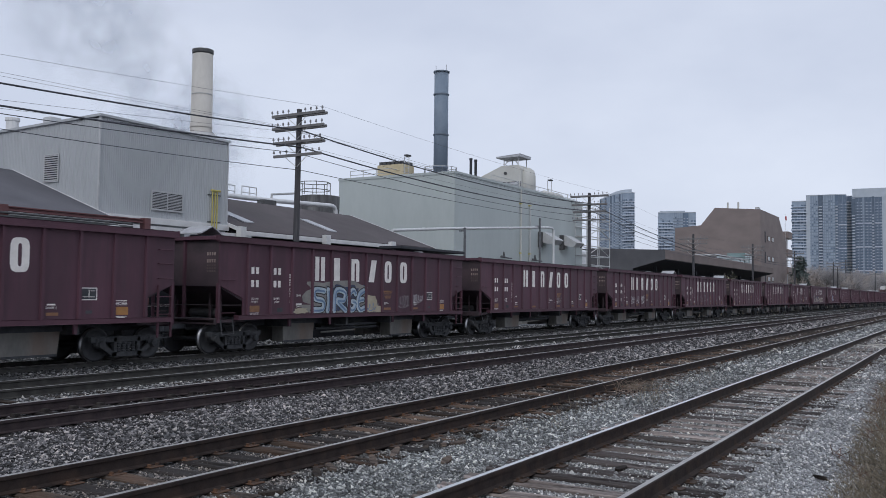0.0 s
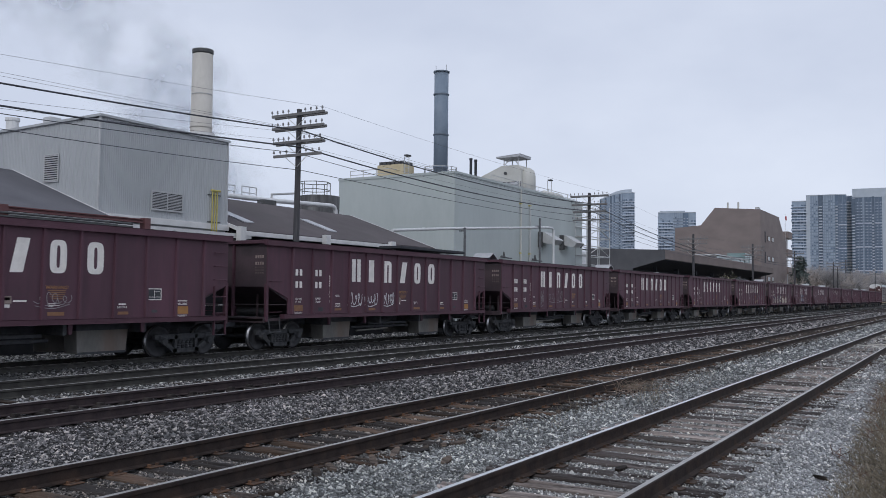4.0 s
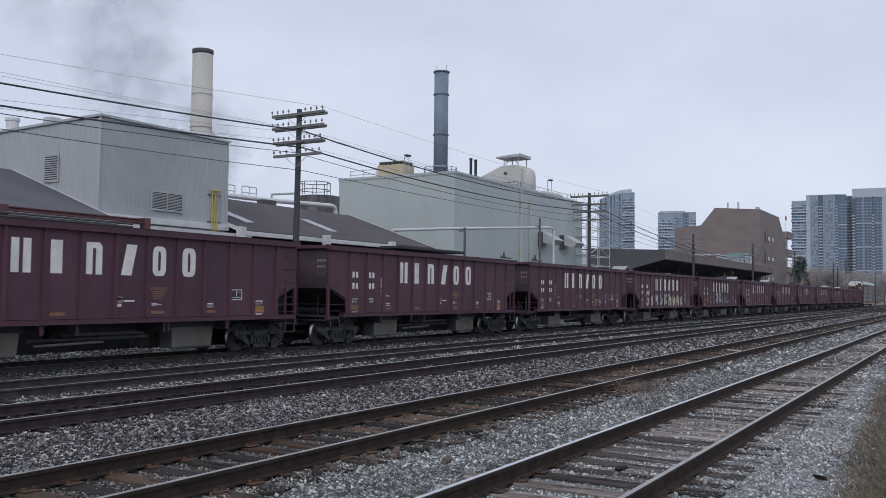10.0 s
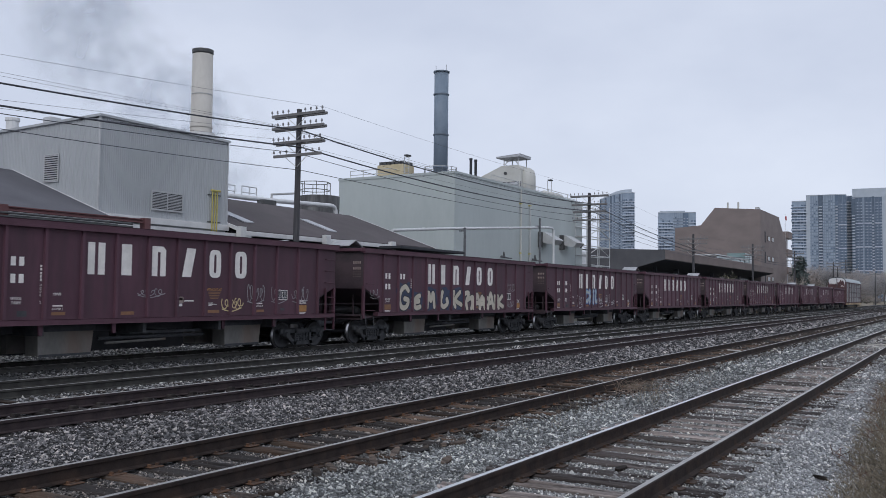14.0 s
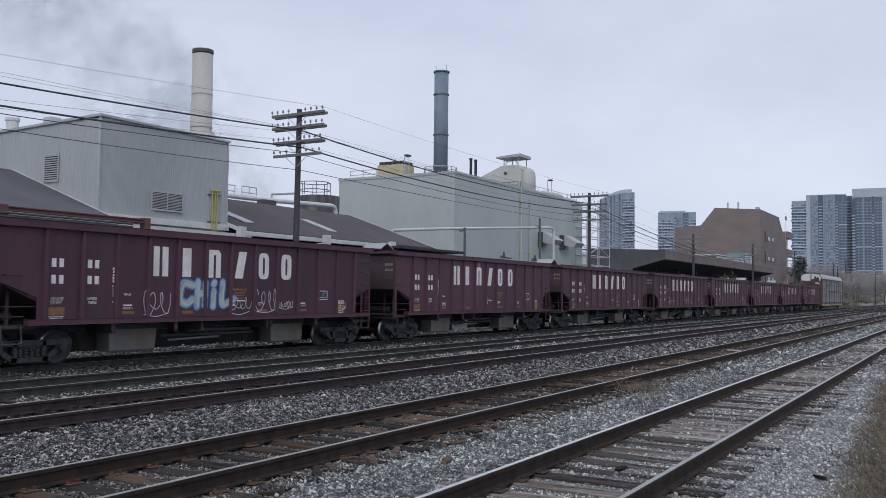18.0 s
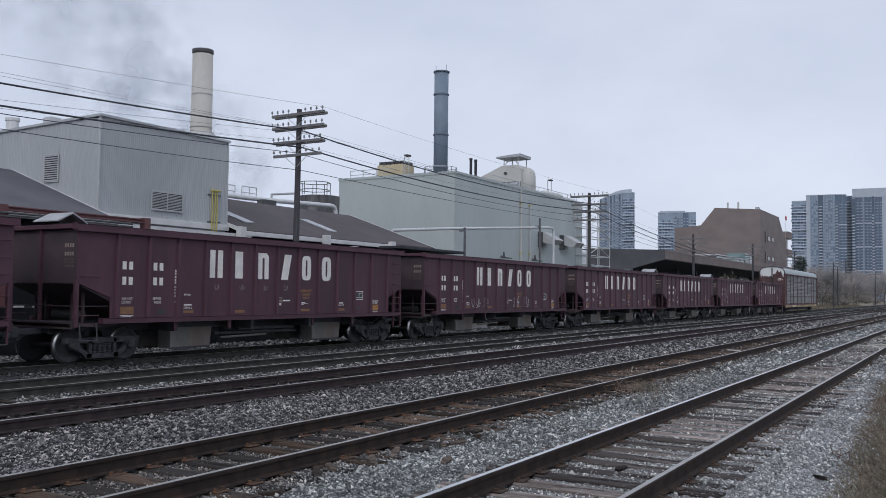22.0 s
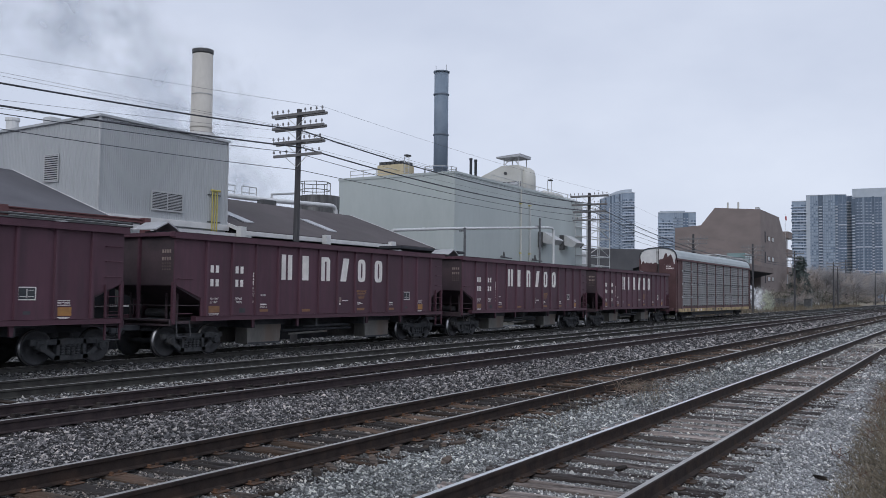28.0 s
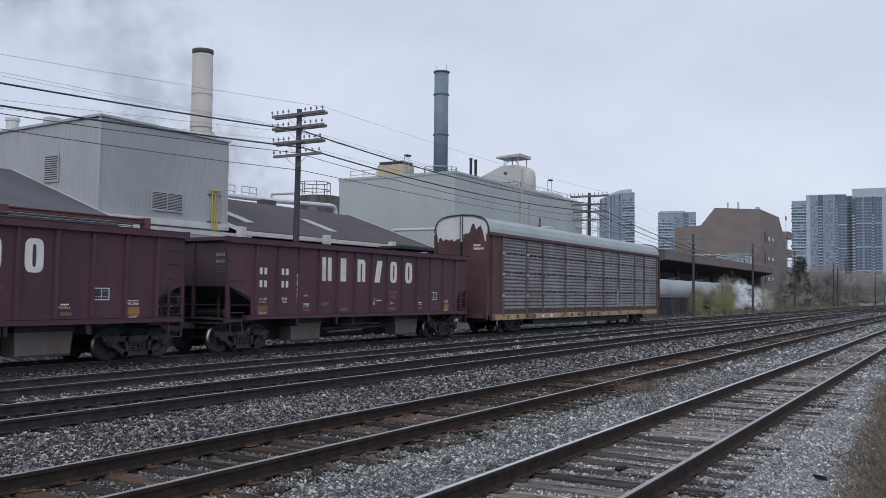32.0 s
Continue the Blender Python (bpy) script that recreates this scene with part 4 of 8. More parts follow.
        bm = B()
        box(bm, min(e * 13.9, e * 14.5), max(e * 13.9, e * 14.5), -0.1, 0.1, 0.76, 0.92, 0.02)
        box(bm, min(e * 14.45, e * 14.7), max(e * 14.45, e * 14.7), -0.16, 0.16, 0.68, 0.98, 0.04)
        part("coupler", bm, M_GRIME, car)
    bm = B()
    box(bm, -13.3, 13.3, -1.3, 1.3, 0.9, 1.0)
    box(bm, -13.3, 13.3, -0.35, 0.35, 0.55, 0.9)
    prism(bm, [(-8.2, 0.9), (-7.4, 0.34), (7.4, 0.34), (8.2, 0.9)], "y", -1.05, 1.05)
    for z in (2.9,):
        box(bm, -13.3, 13.3, -1.36, 1.36, z, z + 0.08)
    part("deck", bm, M_GRIME, car)
    for i in range(12):
        x = -11.6 + 1.05 * i + (0.9 if i > 5 else 0)
        bm = B()
        box(bm, x, x + 0.2 + 0.08 * (i % 3), -1.503, -1.4995, 0.74, 0.92)
        part("worn_mark", bm, M_WHITE if i in (4, 5) else M_GRIME, car)
    for y0, z0 in ((-0.75, 4.26), (-0.75, 4.10)):
        for i in range(4 if z0 > 4.2 else 6):
            bm = B()
            box(bm, -13.69, -13.684, y0 - i * 0.1, y0 - i * 0.1 + 0.07, z0, z0 + 0.1)
            part("number_bar", bm, M_WHITE, car)
    for x in (-10.0, 10.0):
        bogie(car, x)
    return car


RACK_X = 27.65 + PITCH_CAR * 15 + 23.45
rack_car = autorack()
rack_car.location.x = RACK_X

# ---- plant buildings ----
M_CLAD = surf("pale_grey_cladding", (0.40, 0.42, 0.44), (0.47, 0.49, 0.51), 0.6, 0.35, 0.04, fine=4, c3=(0.40, 0.415, 0.43), stretch_by=(1, 1, 0.25), spec=0.3)
M_WALL2 = surf("pale_grey_plant_wall", (0.43, 0.475, 0.473), (0.485, 0.53, 0.527), 0.7, 0.3, 0.05, fine=3, c3=(0.40, 0.435, 0.435), stretch_by=(1, 1, 0.3), spec=0.3)
M_TRIM = surf("pale_trim", (0.58, 0.58, 0.58), (0.68, 0.68, 0.68), 0.6, 1.5, 0.04, fine=10)
M_SHINGLE = surf("dark_brown_roofing", (0.066, 0.054, 0.058), (0.094, 0.079, 0.083), 0.9, 0.5, 0.2, fine=14, c3=(0.06, 0.055, 0.055))
M_SLATE = surf("blue_grey_roofing", (0.090, 0.089, 0.102), (0.122, 0.121, 0.137), 0.9, 0.5, 0.2, fine=14, c3=(0.105, 0.104, 0.118))
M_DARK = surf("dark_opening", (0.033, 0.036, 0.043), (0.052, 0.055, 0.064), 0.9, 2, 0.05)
# near-black colour paints the shade behind the train onto walls and dock
M_SHADE_DARK = surf("shade_darkened_wall", (0.014, 0.015, 0.018), (0.028, 0.029, 0.033), 0.95, 1.5, 0.1, spec=0.1)
M_LOUVRE = surf("louvre_blade", (0.42, 0.43, 0.44), (0.50, 0.51, 0.52), 0.5, 3, 0.03)
M_YPIPE = surf("yellow_gas_pipe", (0.44, 0.38, 0.11), (0.54, 0.47, 0.16), 0.5, 4, 0.03)
M_BLUE = surf("blue_grey_stack_steel", (0.165, 0.215, 0.28), (0.215, 0.27, 0.34), 0.6, 0.7, 0.04, c3=(0.21, 0.25, 0.295), fine=6)
M_BLUE_RING = surf("dark_blue_flange", (0.10, 0.13, 0.17), (0.14, 0.175, 0.22), 0.6, 2, 0.03)
M_CHIM = surf("pale_concrete_stack", (0.44, 0.42, 0.39), (0.55, 0.53, 0.495), 0.85, 0.6, 0.06, c3=(0.37, 0.32, 0.265), fine=6, stain=0.7, stretch_by=(1, 1, 0.4))
M_ROOFTOP = surf("flat_roof_membrane", (0.20, 0.20, 0.205), (0.28, 0.28, 0.285), 0.9, 0.4, 0.05)
M_STEEL = surf("painted_steelwork", (0.42, 0.43, 0.44), (0.52, 0.53, 0.54), 0.55, 3, 0.03)
M_POSTGREY = surf("weathered_grey_steel", (0.09, 0.095, 0.105), (0.15, 0.155, 0.165), 0.6, 4, 0.05)
M_DKSTEEL = surf("dark_steelwork", (0.05, 0.052, 0.055), (0.09, 0.092, 0.095), 0.6, 4, 0.05)
M_PIPE = surf("white_lagged_pipe", (0.60, 0.61, 0.62), (0.70, 0.71, 0.72), 0.5, 2, 0.04)
M_CREAM = surf("cream_tank_paint", (0.50, 0.50, 0.47), (0.58, 0.58, 0.55), 0.6, 0.7, 0.04, fine=6)
M_TAN = surf("tan_cooler_panel", (0.52, 0.44, 0.28), (0.60, 0.52, 0.36), 0.7, 1.2, 0.04)
M_BRICK = surf("brown_brickwork", (0.205, 0.171, 0.163), (0.25, 0.209, 0.199), 0.9, 0.25, 0.08, fine=7, c3=(0.19, 0.158, 0.151), stretch_by=(1, 1, 2))
M_DKBRICK = surf("dark_brown_fascia", (0.17, 0.138, 0.13), (0.21, 0.172, 0.162), 0.9, 0.4, 0.05, fine=8)
M_RED = surf("red_structural_steel", (0.12, 0.047, 0.05), (0.18, 0.075, 0.078), 0.6, 2, 0.04)


def louvre(parent, origin, ux, width, height, blades, mullions=1):
    """A framed louvre with tilted blades on a wall; ux: the direction along the wall; blades stand proud of it."""
    ux = Vector(ux)
    nrm = Vector((ux.y, -ux.x, 0))
    o = Vector(origin)
    def slab(bm, a0, a1, z0, z1, d0, d1):
        vs = box(bm, a0, a1, d0, d1, z0, z1)
        for v in vs:
            v.co = o + ux * v.co.x + nrm * v.co.y + Vector((0, 0, v.co.z))
    bm = B()
    slab(bm, 0, width, 0, height, 0.004, 0.02)
    lv = part("louvre", bm, M_DARK, parent)
    bm = B()
    for a0, a1, z0, z1 in [(-0.03, 0.02, -0.03, height + 0.03), (width - 0.02, width + 0.03, -0.03, height + 0.03), (0.02, width - 0.02, -0.03, 0.015), (0.02, width - 0.02, height - 0.015, height + 0.03)] + [(width * (i + 1) / mullions - 0.02, width * (i + 1) / mullions + 0.02, 0.015, height - 0.015) for i in range(mullions - 1)]:
        slab(bm, a0, a1, z0, z1, 0.004, 0.045)
    part("louvre_frame", bm, M_LOUVRE, lv)
    for i in range(blades):
        z = height * (i + 0.25) / blades
        bm = B()
        slab(bm, 0.021, width - 0.021, z, z + height / blades * 0.46, 0.021, 0.04)
        part("blade", bm, M_LOUVRE, lv)


def ribbed_wall(bm, axis, a, b, at, z0, z1, step=0.105, depth=0.016):
    """Corrugated sheet: a saw-cut profile extruded upright. axis 'x': the wall runs along x at y = at and faces -y; 'y': along y at x = at, faces -x."""
    n = int(round((b - a) / step))
    poly = []
    for i in range(n):
        u = a + (b - a) * i / n
        w = (b - a) / n
        poly += [(u, at), (u + w * 0.12, at - depth), (u + w * 0.40, at - depth), (u + w * 0.52, at)]
    poly += [(b, at), (b, at + 0.12), (a, at + 0.12)]
    if axis == "y":
        poly = [(v, u) for u, v in poly]
    prism(bm, poly, "z", z0, z1)


def clad_building():
    b = thing("clad_boiler_house", "pale grey corrugated metal boiler house with louvres", "building")
    x0, x1, y0, y1, z0, z1 = 23.5, 30.65, 30.0, 46.0, 4.86, 8.86
    bm = B()
    ribbed_wall(bm, "x", x0, x1, y0, z0, z1)
    part("front_wall", bm, M_CLAD, b)
    bm = B()
    ribbed_wall(bm, "y", y0 + 0.06, y1, x0, z0 - 1.0, z1 - 0.12)
    part("side_wall", bm, M_CLAD, b)
    bm = B()
    box(bm, x0 + 0.13, x1, y0 + 0.13, y1, -0.5, z1 - 0.3)
    part("core", bm, M_CLAD, b)
    bm = B()
    prism(bm, [(y0 - 0.10, z1 - 0.07), (y0 - 0.10, z1 + 0.03), (y1, z1 - 0.32), (y1, z1 - 0.42)], "x", x0 - 0.1, x1 + 0.08)
    part("roof", bm, M_CLAD, b)
    bm = B()
    box(bm, x0 - 0.045, x0 + 0.02, y0 - 0.045, y0 + 0.03, z0, z1 - 0.08)
    part("corner_trim", bm, M_STEEL, b)
    bm = B()
    box(bm, x1 - 0.06, x1 + 0.03, y0 - 0.05, y0 + 0.1, z0, z1 - 0.06)
    part("corner_trim", bm, M_CLAD, b)
    bm = B()
    box(bm, x0, x1 + 0.1, y0 - 0.10, y0 + 0.1, 4.62, 4.9, 0.01)
    part("base_flashing", bm, M_TRIM, b)
    bm = B()
    ribbed_wall(bm, "x", x0, x1, y0 + 0.06, 3.6, 4.62)
    part("lower_wall", bm, M_CLAD, b)
    bm = B()
    box(bm, x0, x1, y0 + 0.02, y0 + 0.12, -0.5, 3.6)
    part("plinth_wall", bm, M_SHADE_DARK, b, "lower wall with the shade put into its dark colour")
    louvre(b, (26.15, y0 - 0.04, 5.26), (1, 0, 0), 1.72, 0.80, 12, 2)
    louvre(b, (x0 - 0.04, 33.42, 6.30), (0, -1, 0), 0.92, 1.12, 12, 1)
    for i, dx in enumerate((0.0, 0.16, 0.30)):
        bm = B()
        rod(bm, (29.62 + dx, y0 - 0.12, 4.2), (29.62 + dx, y0 - 0.12, 6.42 - 0.06 * (i == 2)), 0.032, 8)
        part("gas_pipe", bm, M_YPIPE, b, "yellow vertical gas pipe")
    bm = B()
    rod(bm, (29.55, y0 - 0.12, 6.42), (30.1, y0 - 0.12, 6.42), 0.055, 8)
    part("gas_pipe", bm, M_YPIPE, b)
    for z in (4.95, 6.2):
        bm = B()
        box(bm, 29.4, 30.2, y0 - 0.08, y0 - 0.02, z, z + 0.04)
        part("pipe_bracket", bm, M_DKSTEEL, b)
    return b


def stack(name, label, x, y, z0, z1, r0, r1, mt, bands, cap, parts_extra=None):
    s = thing(name, label, "chimney", (x, y, 0))
    bm = B()
    lathe(bm, [(r0, z0), (r1, z1)], 28)
    part("shaft", bm, mt, s, smooth=True)
    for z, r, mt2, h in bands:
        bm = B()
        lathe(bm, [(r, z - h / 2), (r, z + h / 2)], 28)
        part("band", bm, mt2, s)
    if cap:
        bm = B()
        lathe(bm, [(r1 * 1.02, z1 + 0.05), (r1 * 1.05, z1 + 0.10), (r1 * 1.05, z1 + 0.30), (r1 * 0.9, z1 + 0.32)], 28)
        part("cap", bm, M_DKSTEEL, s)
    return s


def sheds():
    """Long low sheds with shallow dark roofs on either side of the boiler house."""
    for k, (xa, xb) in enumerate(((-30.0, 23.45), (30.75, 48.0))):
        s = thing("low_shed", ("long low shed with dark brown roofing and pale eaves", "low shed with dark brown roof, skylight strips and pale gutter")[k], "building")
        bm = B()
        ye, ze, yr, zr = 29.0, 4.66, 35.6, 6.95
        prism(bm, [(ye, ze), (yr, zr), (42.2, ze), (42.2, ze - 0.12), (yr, zr - 0.12), (ye, ze - 0.12)], "x", xa, xb)
        part("roof", bm, M_SHINGLE if k else M_SLATE, s)
        bm = B()
        prism(bm, [(29.4, -0.5), (29.4, ze - 0.14), (yr, zr - 0.3), (41.8, ze - 0.14), (41.8, -0.5)], "x", xa + 0.15, xb - 0.15)
        part("wall", bm, M_SHADE_DARK, s, "shed wall with the shade put into its dark colour")
        for xx in (xa, xb):
            bm = B()
            prism(bm, [(ye, ze + 0.02), (yr, zr + 0.02), (42.2, ze + 0.02), (42.2, ze - 0.16), (yr, zr - 0.16), (ye, ze - 0.16)], "x", xx - 0.04, xx + 0.04)
            part("rake_trim", bm, M_TRIM, s)
        bm = B()
        box(bm, xa, xb if k == 0 else 43.0, ye - 0.16, ye, ze - 0.28, ze - 0.06, 0.02)
        part("gutter", bm, M_TRIM, s, "pale eaves gutter")
        if k:
            for x in (30.3, 36.6, 42.7):
                bm = B()
                box(bm, x - 0.2, x + 0.2, ye - 0.45, ye - 0.16, ze - 1.2, ze + 0.1, 0.02)
                part("rainwater_head", bm, M_TRIM, s)
            for xs, ys_ in ((32.3, 31.8), (39.0, 31.8)):
                bm = B()
                prism(bm, [(ys_ - 1.35, ze + (ys_ - 1.35 - ye) / 6.6 * 2.29 + 0.01), (ys_ + 0.75, ze + (ys_ + 0.75 - ye) / 6.6 * 2.29 + 0.01), (ys_ + 0.75, ze + (ys_ + 0.75 - ye) / 6.6 * 2.29 + 0.06), (ys_ - 1.35, ze + (ys_ - 1.35 - ye) / 6.6 * 2.29 + 0.06)], "x", xs, xs + 0.75)
                part("skylight", bm, M_GALV, s, "translucent skylight strip")
            bm = B()
            box(bm, 41.6, 49.0, 27.4, 29.0, 4.30, 4.46, 0.02)
            part("loading_canopy", bm, M_DARK, s, "dark flat loading canopy")


def plant_block():
    b = thing("plant_block", "large windowless pale grey plant block with a flat roof", "building")
    x0, x1, y0, y1, z1 = 62.6, 90.4, 36.0, 47.8, 11.7
    bm = B()
    box(bm, x0, x1, y0, y1, -0.5, z1)
    part("wall", bm, M_WALL2, b)
    bm = B()
    for xa, xb, ya, yb in ((x0 - 0.06, x1 + 0.06, y0 - 0.06, y0 + 0.2), (x0 - 0.06, x1 + 0.06, y1 - 0.2, y1 + 0.06), (x0 - 0.06, x0 + 0.2, y0 + 0.2, y1 - 0.2), (x1 - 0.2, x1 + 0.06, y0 + 0.2, y1 - 0.2)):
        box(bm, xa, xb, ya, yb, z1 - 0.08, z1 + 0.14)
    part("parapet_cap", bm, M_WALL2, b)
    bm = B()
    box(bm, x0 + 0.2, x1 - 0.2, y0 + 0.2, y1 - 0.2, z1 + 0.004, z1 + 0.03)
    part("roof", bm, M_ROOFTOP, b)
    return b


clad_building()
sheds()
plant_block()
stack("pale_chimney", "tall pale concrete chimney with a dark cap", 40.5, 42.0, -0.5, 16.9, 0.80, 0.64, M_CHIM, [(11.7, 0.90, M_TRIM, 0.22), (12.2, 0.72, M_CHIM, 0.06), (14.3, 0.685, M_STEEL, 0.05)], True)
stack("blue_chimney", "blue-grey steel chimney with flange rings", 67.0, 40.0, 11.6, 21.45, 0.63, 0.63, M_BLUE, [(15.8, 0.70, M_BLUE_RING, 0.1), (19.4, 0.70, M_BLUE_RING, 0.1), (12.9, 0.69, M_BLUE, 0.1), (21.42, 0.72, M_BLUE_RING, 0.12)], False)


def canopy_building():
    b = thing("loading_hall", "brown loading hall with a deep overhanging dark canopy", "building")
    bm = B()
    prism(bm, [(36.0, 8.15), (36.0, 6.9), (41.2, 5.55), (52.0, 5.55), (52.0, 8.5), (44.0, 8.45)], "x", 121, 200)
    part("canopy", bm, M_DKBRICK, b)
    # soffit coloured dark to paint in the shade below the canopy
    bm = B()
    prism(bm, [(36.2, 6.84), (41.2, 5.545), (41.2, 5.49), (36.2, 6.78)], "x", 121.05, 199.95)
    part("soffit", bm, M_DARK, b, "dark soffit with the canopy's shade put into its colour")
    # wall under the canopy: the same painted shade
    bm = B()
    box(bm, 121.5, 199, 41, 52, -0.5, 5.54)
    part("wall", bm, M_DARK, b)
    bm = B()
    prism(bm, [(35.98, 8.16), (35.98, 6.88), (40.6, 5.62), (40.6, -0.5), (52.0, -0.5), (52.0, 8.52), (44.0, 8.47)], "x", 120.9, 120.995)
    part("end_panel", bm, surf("dark_grey_sheet", (0.075, 0.076, 0.085), (0.105, 0.106, 0.116), 0.8, 0.5, 0.05), b, "dark grey end panel")
    return b


def brick_building():
    b = thing("brick_office_block", "brown brick office block with a sloping shoulder and rooftop vents", "building")
    bm = B()
    X = 200.0
    prism(bm, [(38.6, -0.5), (57.2, -0.5), (57.2, 17.2), (51.4, 17.7), (48.3, 21.5), (38.6, 20.8)], "x", X, X + 22)
    part("wall", bm, M_BRICK, b)
    bm = B()
    prism(bm, [(X + 22, -0.5), (X + 32, -0.5), (X + 32, 16.5), (X + 28, 17.0), (X + 22, 20.6)], "y", 38.62, 52)
    part("wall", bm, M_BRICK, b)
    return b


for dx, dy, h in ((-0.45, 0.3, 0.5), (0.5, -0.2, 0.75), (0.1, 0.5, 0.3)):
    bm = B()
    rod(bm, (dx, dy, 21.4), (dx, dy, 21.45 + h), 0.025, 5)
    part("lightning_rod", bm, M_STEEL, bpy.data.objects["blue_chimney"])

canopy_building()
brick_building()


# ---- rooftop plant, pipes and frames ----
def bar_thing(name, label, category, bars, mt, r=0.03, pname="bar", at=(0, 0, 0)):
    """A light frame of round bars, each a part."""
    t = thing(name, label, category, at)
    for a, b in bars:
        bm = B()
        rod(bm, a, b, r, 6)
        part(pname, bm, mt, t)
    return t


def guard_rail(label, pts, z, h=1.0, step=1.6):
    bars = []
    for a, b in zip(pts, pts[1:]):
        a, b = Vector((*a, 0)), Vector((*b, 0))
        n = max(1, round((b - a).length / step))
        for i in range(n + 1):
            p = a + (b - a) * i / n
            bars.append(((p.x, p.y, z), (p.x, p.y, z + h)))
        for zz in (h * 0.5, h):
            bars.append(((a.x, a.y, z + zz), (b.x, b.y, z + zz)))
    return bar_thing("guard_rail", label, "railing", bars, M_STEEL, 0.028)


def rooftop_plant():
    Z = 11.73
    guard_rail("grey steel guard rail along the plant roof edge", [(62.9, 46.8), (62.9, 42.6), (66, 42.6)], Z, 0.75)
    ring = [(67.0 + 1.45 * math.cos(a * math.pi / 5), 40.0 + 1.45 * math.sin(a * math.pi / 5)) for a in range(11)]
    guard_rail("round guard rail at the blue chimney's foot", ring, Z, 1.15, 1.5)
    guard_rail("long guard rail on the plant roof", [(70, 36.5), (90, 36.5)], Z, 0.7, 2.5)
    c = thing("roof_cooler", "tan boxy roof cooler with a dark louvred top", "cooling unit")
    bm = B()
    box(bm, 64.0, 65.8, 42.0, 44.7, Z, 13.0, 0.03)
    part("casing", bm, M_TAN, c)
    for i in range(6):
        bm = B()
        box(bm, 64.02, 65.7, 42.1 + i * 0.42, 42.4 + i * 0.42, 13.0, 13.28)
        part("fan_bay", bm, M_DKSTEEL, c)
    for x, y, z1, words in ((61.0 + 2.5, 41.3, 13.5, "rooftop lamp mast with a flat head"), (93.0 - 3.4, 39.5, 14.3, "twin-legged lamp mast with a flat head")):
        m = thing("lamp_mast", words, "mast")
        for dy in (-0.24, 0.24):
            bm = B()
            rod(bm, (x, y + dy, Z), (x, y + dy, z1), 0.035, 6)
            part("leg", bm, M_STEEL, m)
        for i in range(4):
            bm = B()
            rod(bm, (x, y - 0.24, Z + 0.4 + 0.42 * i), (x, y + 0.24, Z + 0.4 + 0.42 * i), 0.02, 6)
            part("rung", bm, M_STEEL, m)
        bm = B()
        box(bm, x - 0.3, x + 0.3, y - 0.30, y + 0.12, z1, z1 + 0.14, 0.03)
        part("head", bm, M_DKSTEEL, m)
    for x in (74.0, 74.95):
        f = thing("vent_flue", "slim black roof flue", "flue")
        bm = B()
        lathe(bm, [(0.13, Z), (0.13, 14.55), (0.16, 14.6), (0.16, 14.75)], 12, (x, 40.8, 0))
        part("pipe", bm, M_DARK, f)
    # cream process hood with sloping duct and shade roof
    h = thing("process_hood", "cream process hood with a sloping duct and rounded end", "plant unit")
    bm = B()
    prism(bm, [(46.4, Z), (46.4, 14.6), (43.6, 15.75), (41.6, 15.75), (41.3, 15.4), (41.3, Z)], "x", 86.0, 88.6)
    part("body", bm, M_CREAM, h)
    bm = B()
    lathe(bm, [(0.9, Z), (0.9, 14.6), (0.75, 15.2), (0.3, 15.55)], 20, (87.4, 41.15, 0))
    part("rounded_end", bm, M_CREAM, h, smooth=True)
    bm = B()
    box(bm, 85.9, 86.0, 41.3, 43.4, 13.25, 13.95)
    part("opening", bm, M_DARK, h)
    bm = B()
    lathe(bm, [(0.24, 41.4), (0.24, 43.3)], 16, (85.8, 0, 13.62), "y")
    part("exhaust_drum", bm, M_GALV, h, smooth=False)
    for z in (13.2, 12.5):
        bm = B()
        box(bm, 85.2, 85.98, 41.0, 43.8, z, z + 0.1)
        part("walkway", bm, M_STEEL, h)
    for y, top in ((41.05, 14.2), (42.0, 13.3), (43.1, 13.3), (43.75, 14.6)):
        bm = B()
        rod(bm, (85.25, y, Z), (85.25, y, top), 0.04, 6)
        part("stanchion", bm, M_CREAM, h)
    bm = B()
    lathe(bm, [(0.17, -0.14), (0.17, 0.0)], 12, (86.0, 43.1, 14.9), "x")
    part("fan", bm, M_DKSTEEL, h)
    sh = thing("shade_roof", "small pitched shade roof on four posts above the hood", "shelter")
    bm = B()
    prism(bm, [(41.3, 16.95), (44.2, 16.75), (44.2, 16.6), (41.3, 16.62)], "x", 85.8, 88.6)
    part("roof", bm, M_GALV, sh)
    for x in (86.2, 88.3):
        for y in (41.7, 43.4):
            bm = B()
            rod(bm, (x, y, 15.0), (x, y, 16.7), 0.06, 6)
            part("post", bm, M_STEEL, sh)
    for a, b in (((86.2, 41.7, 15.8), (86.2, 42.3, 16.7)), ((86.2, 43.4, 15.8), (86.2, 42.4, 16.7))):
        bm = B()
        rod(bm, a, b, 0.05, 6)
        part("brace", bm, M_STEEL, sh)
    t = thing("roof_drum", "pale horizontal drum with ribbed bands on the roof", "tank")
    bm = B()
    lathe(bm, [(0.2, 83.6), (0.55, 83.8), (0.55, 88.0), (0.2, 88.2)], 18, (0, 37.6, 12.0), "x")
    part("drum", bm, M_CREAM, t, smooth=True)
    for x in (85.4, 86.2, 87.0, 87.7):
        bm = B()
        lathe(bm, [(0.59, x - 0.05), (0.59, x + 0.05)], 18, (0, 37.6, 12.0), "x")
        part("band", bm, M_STEEL, t)
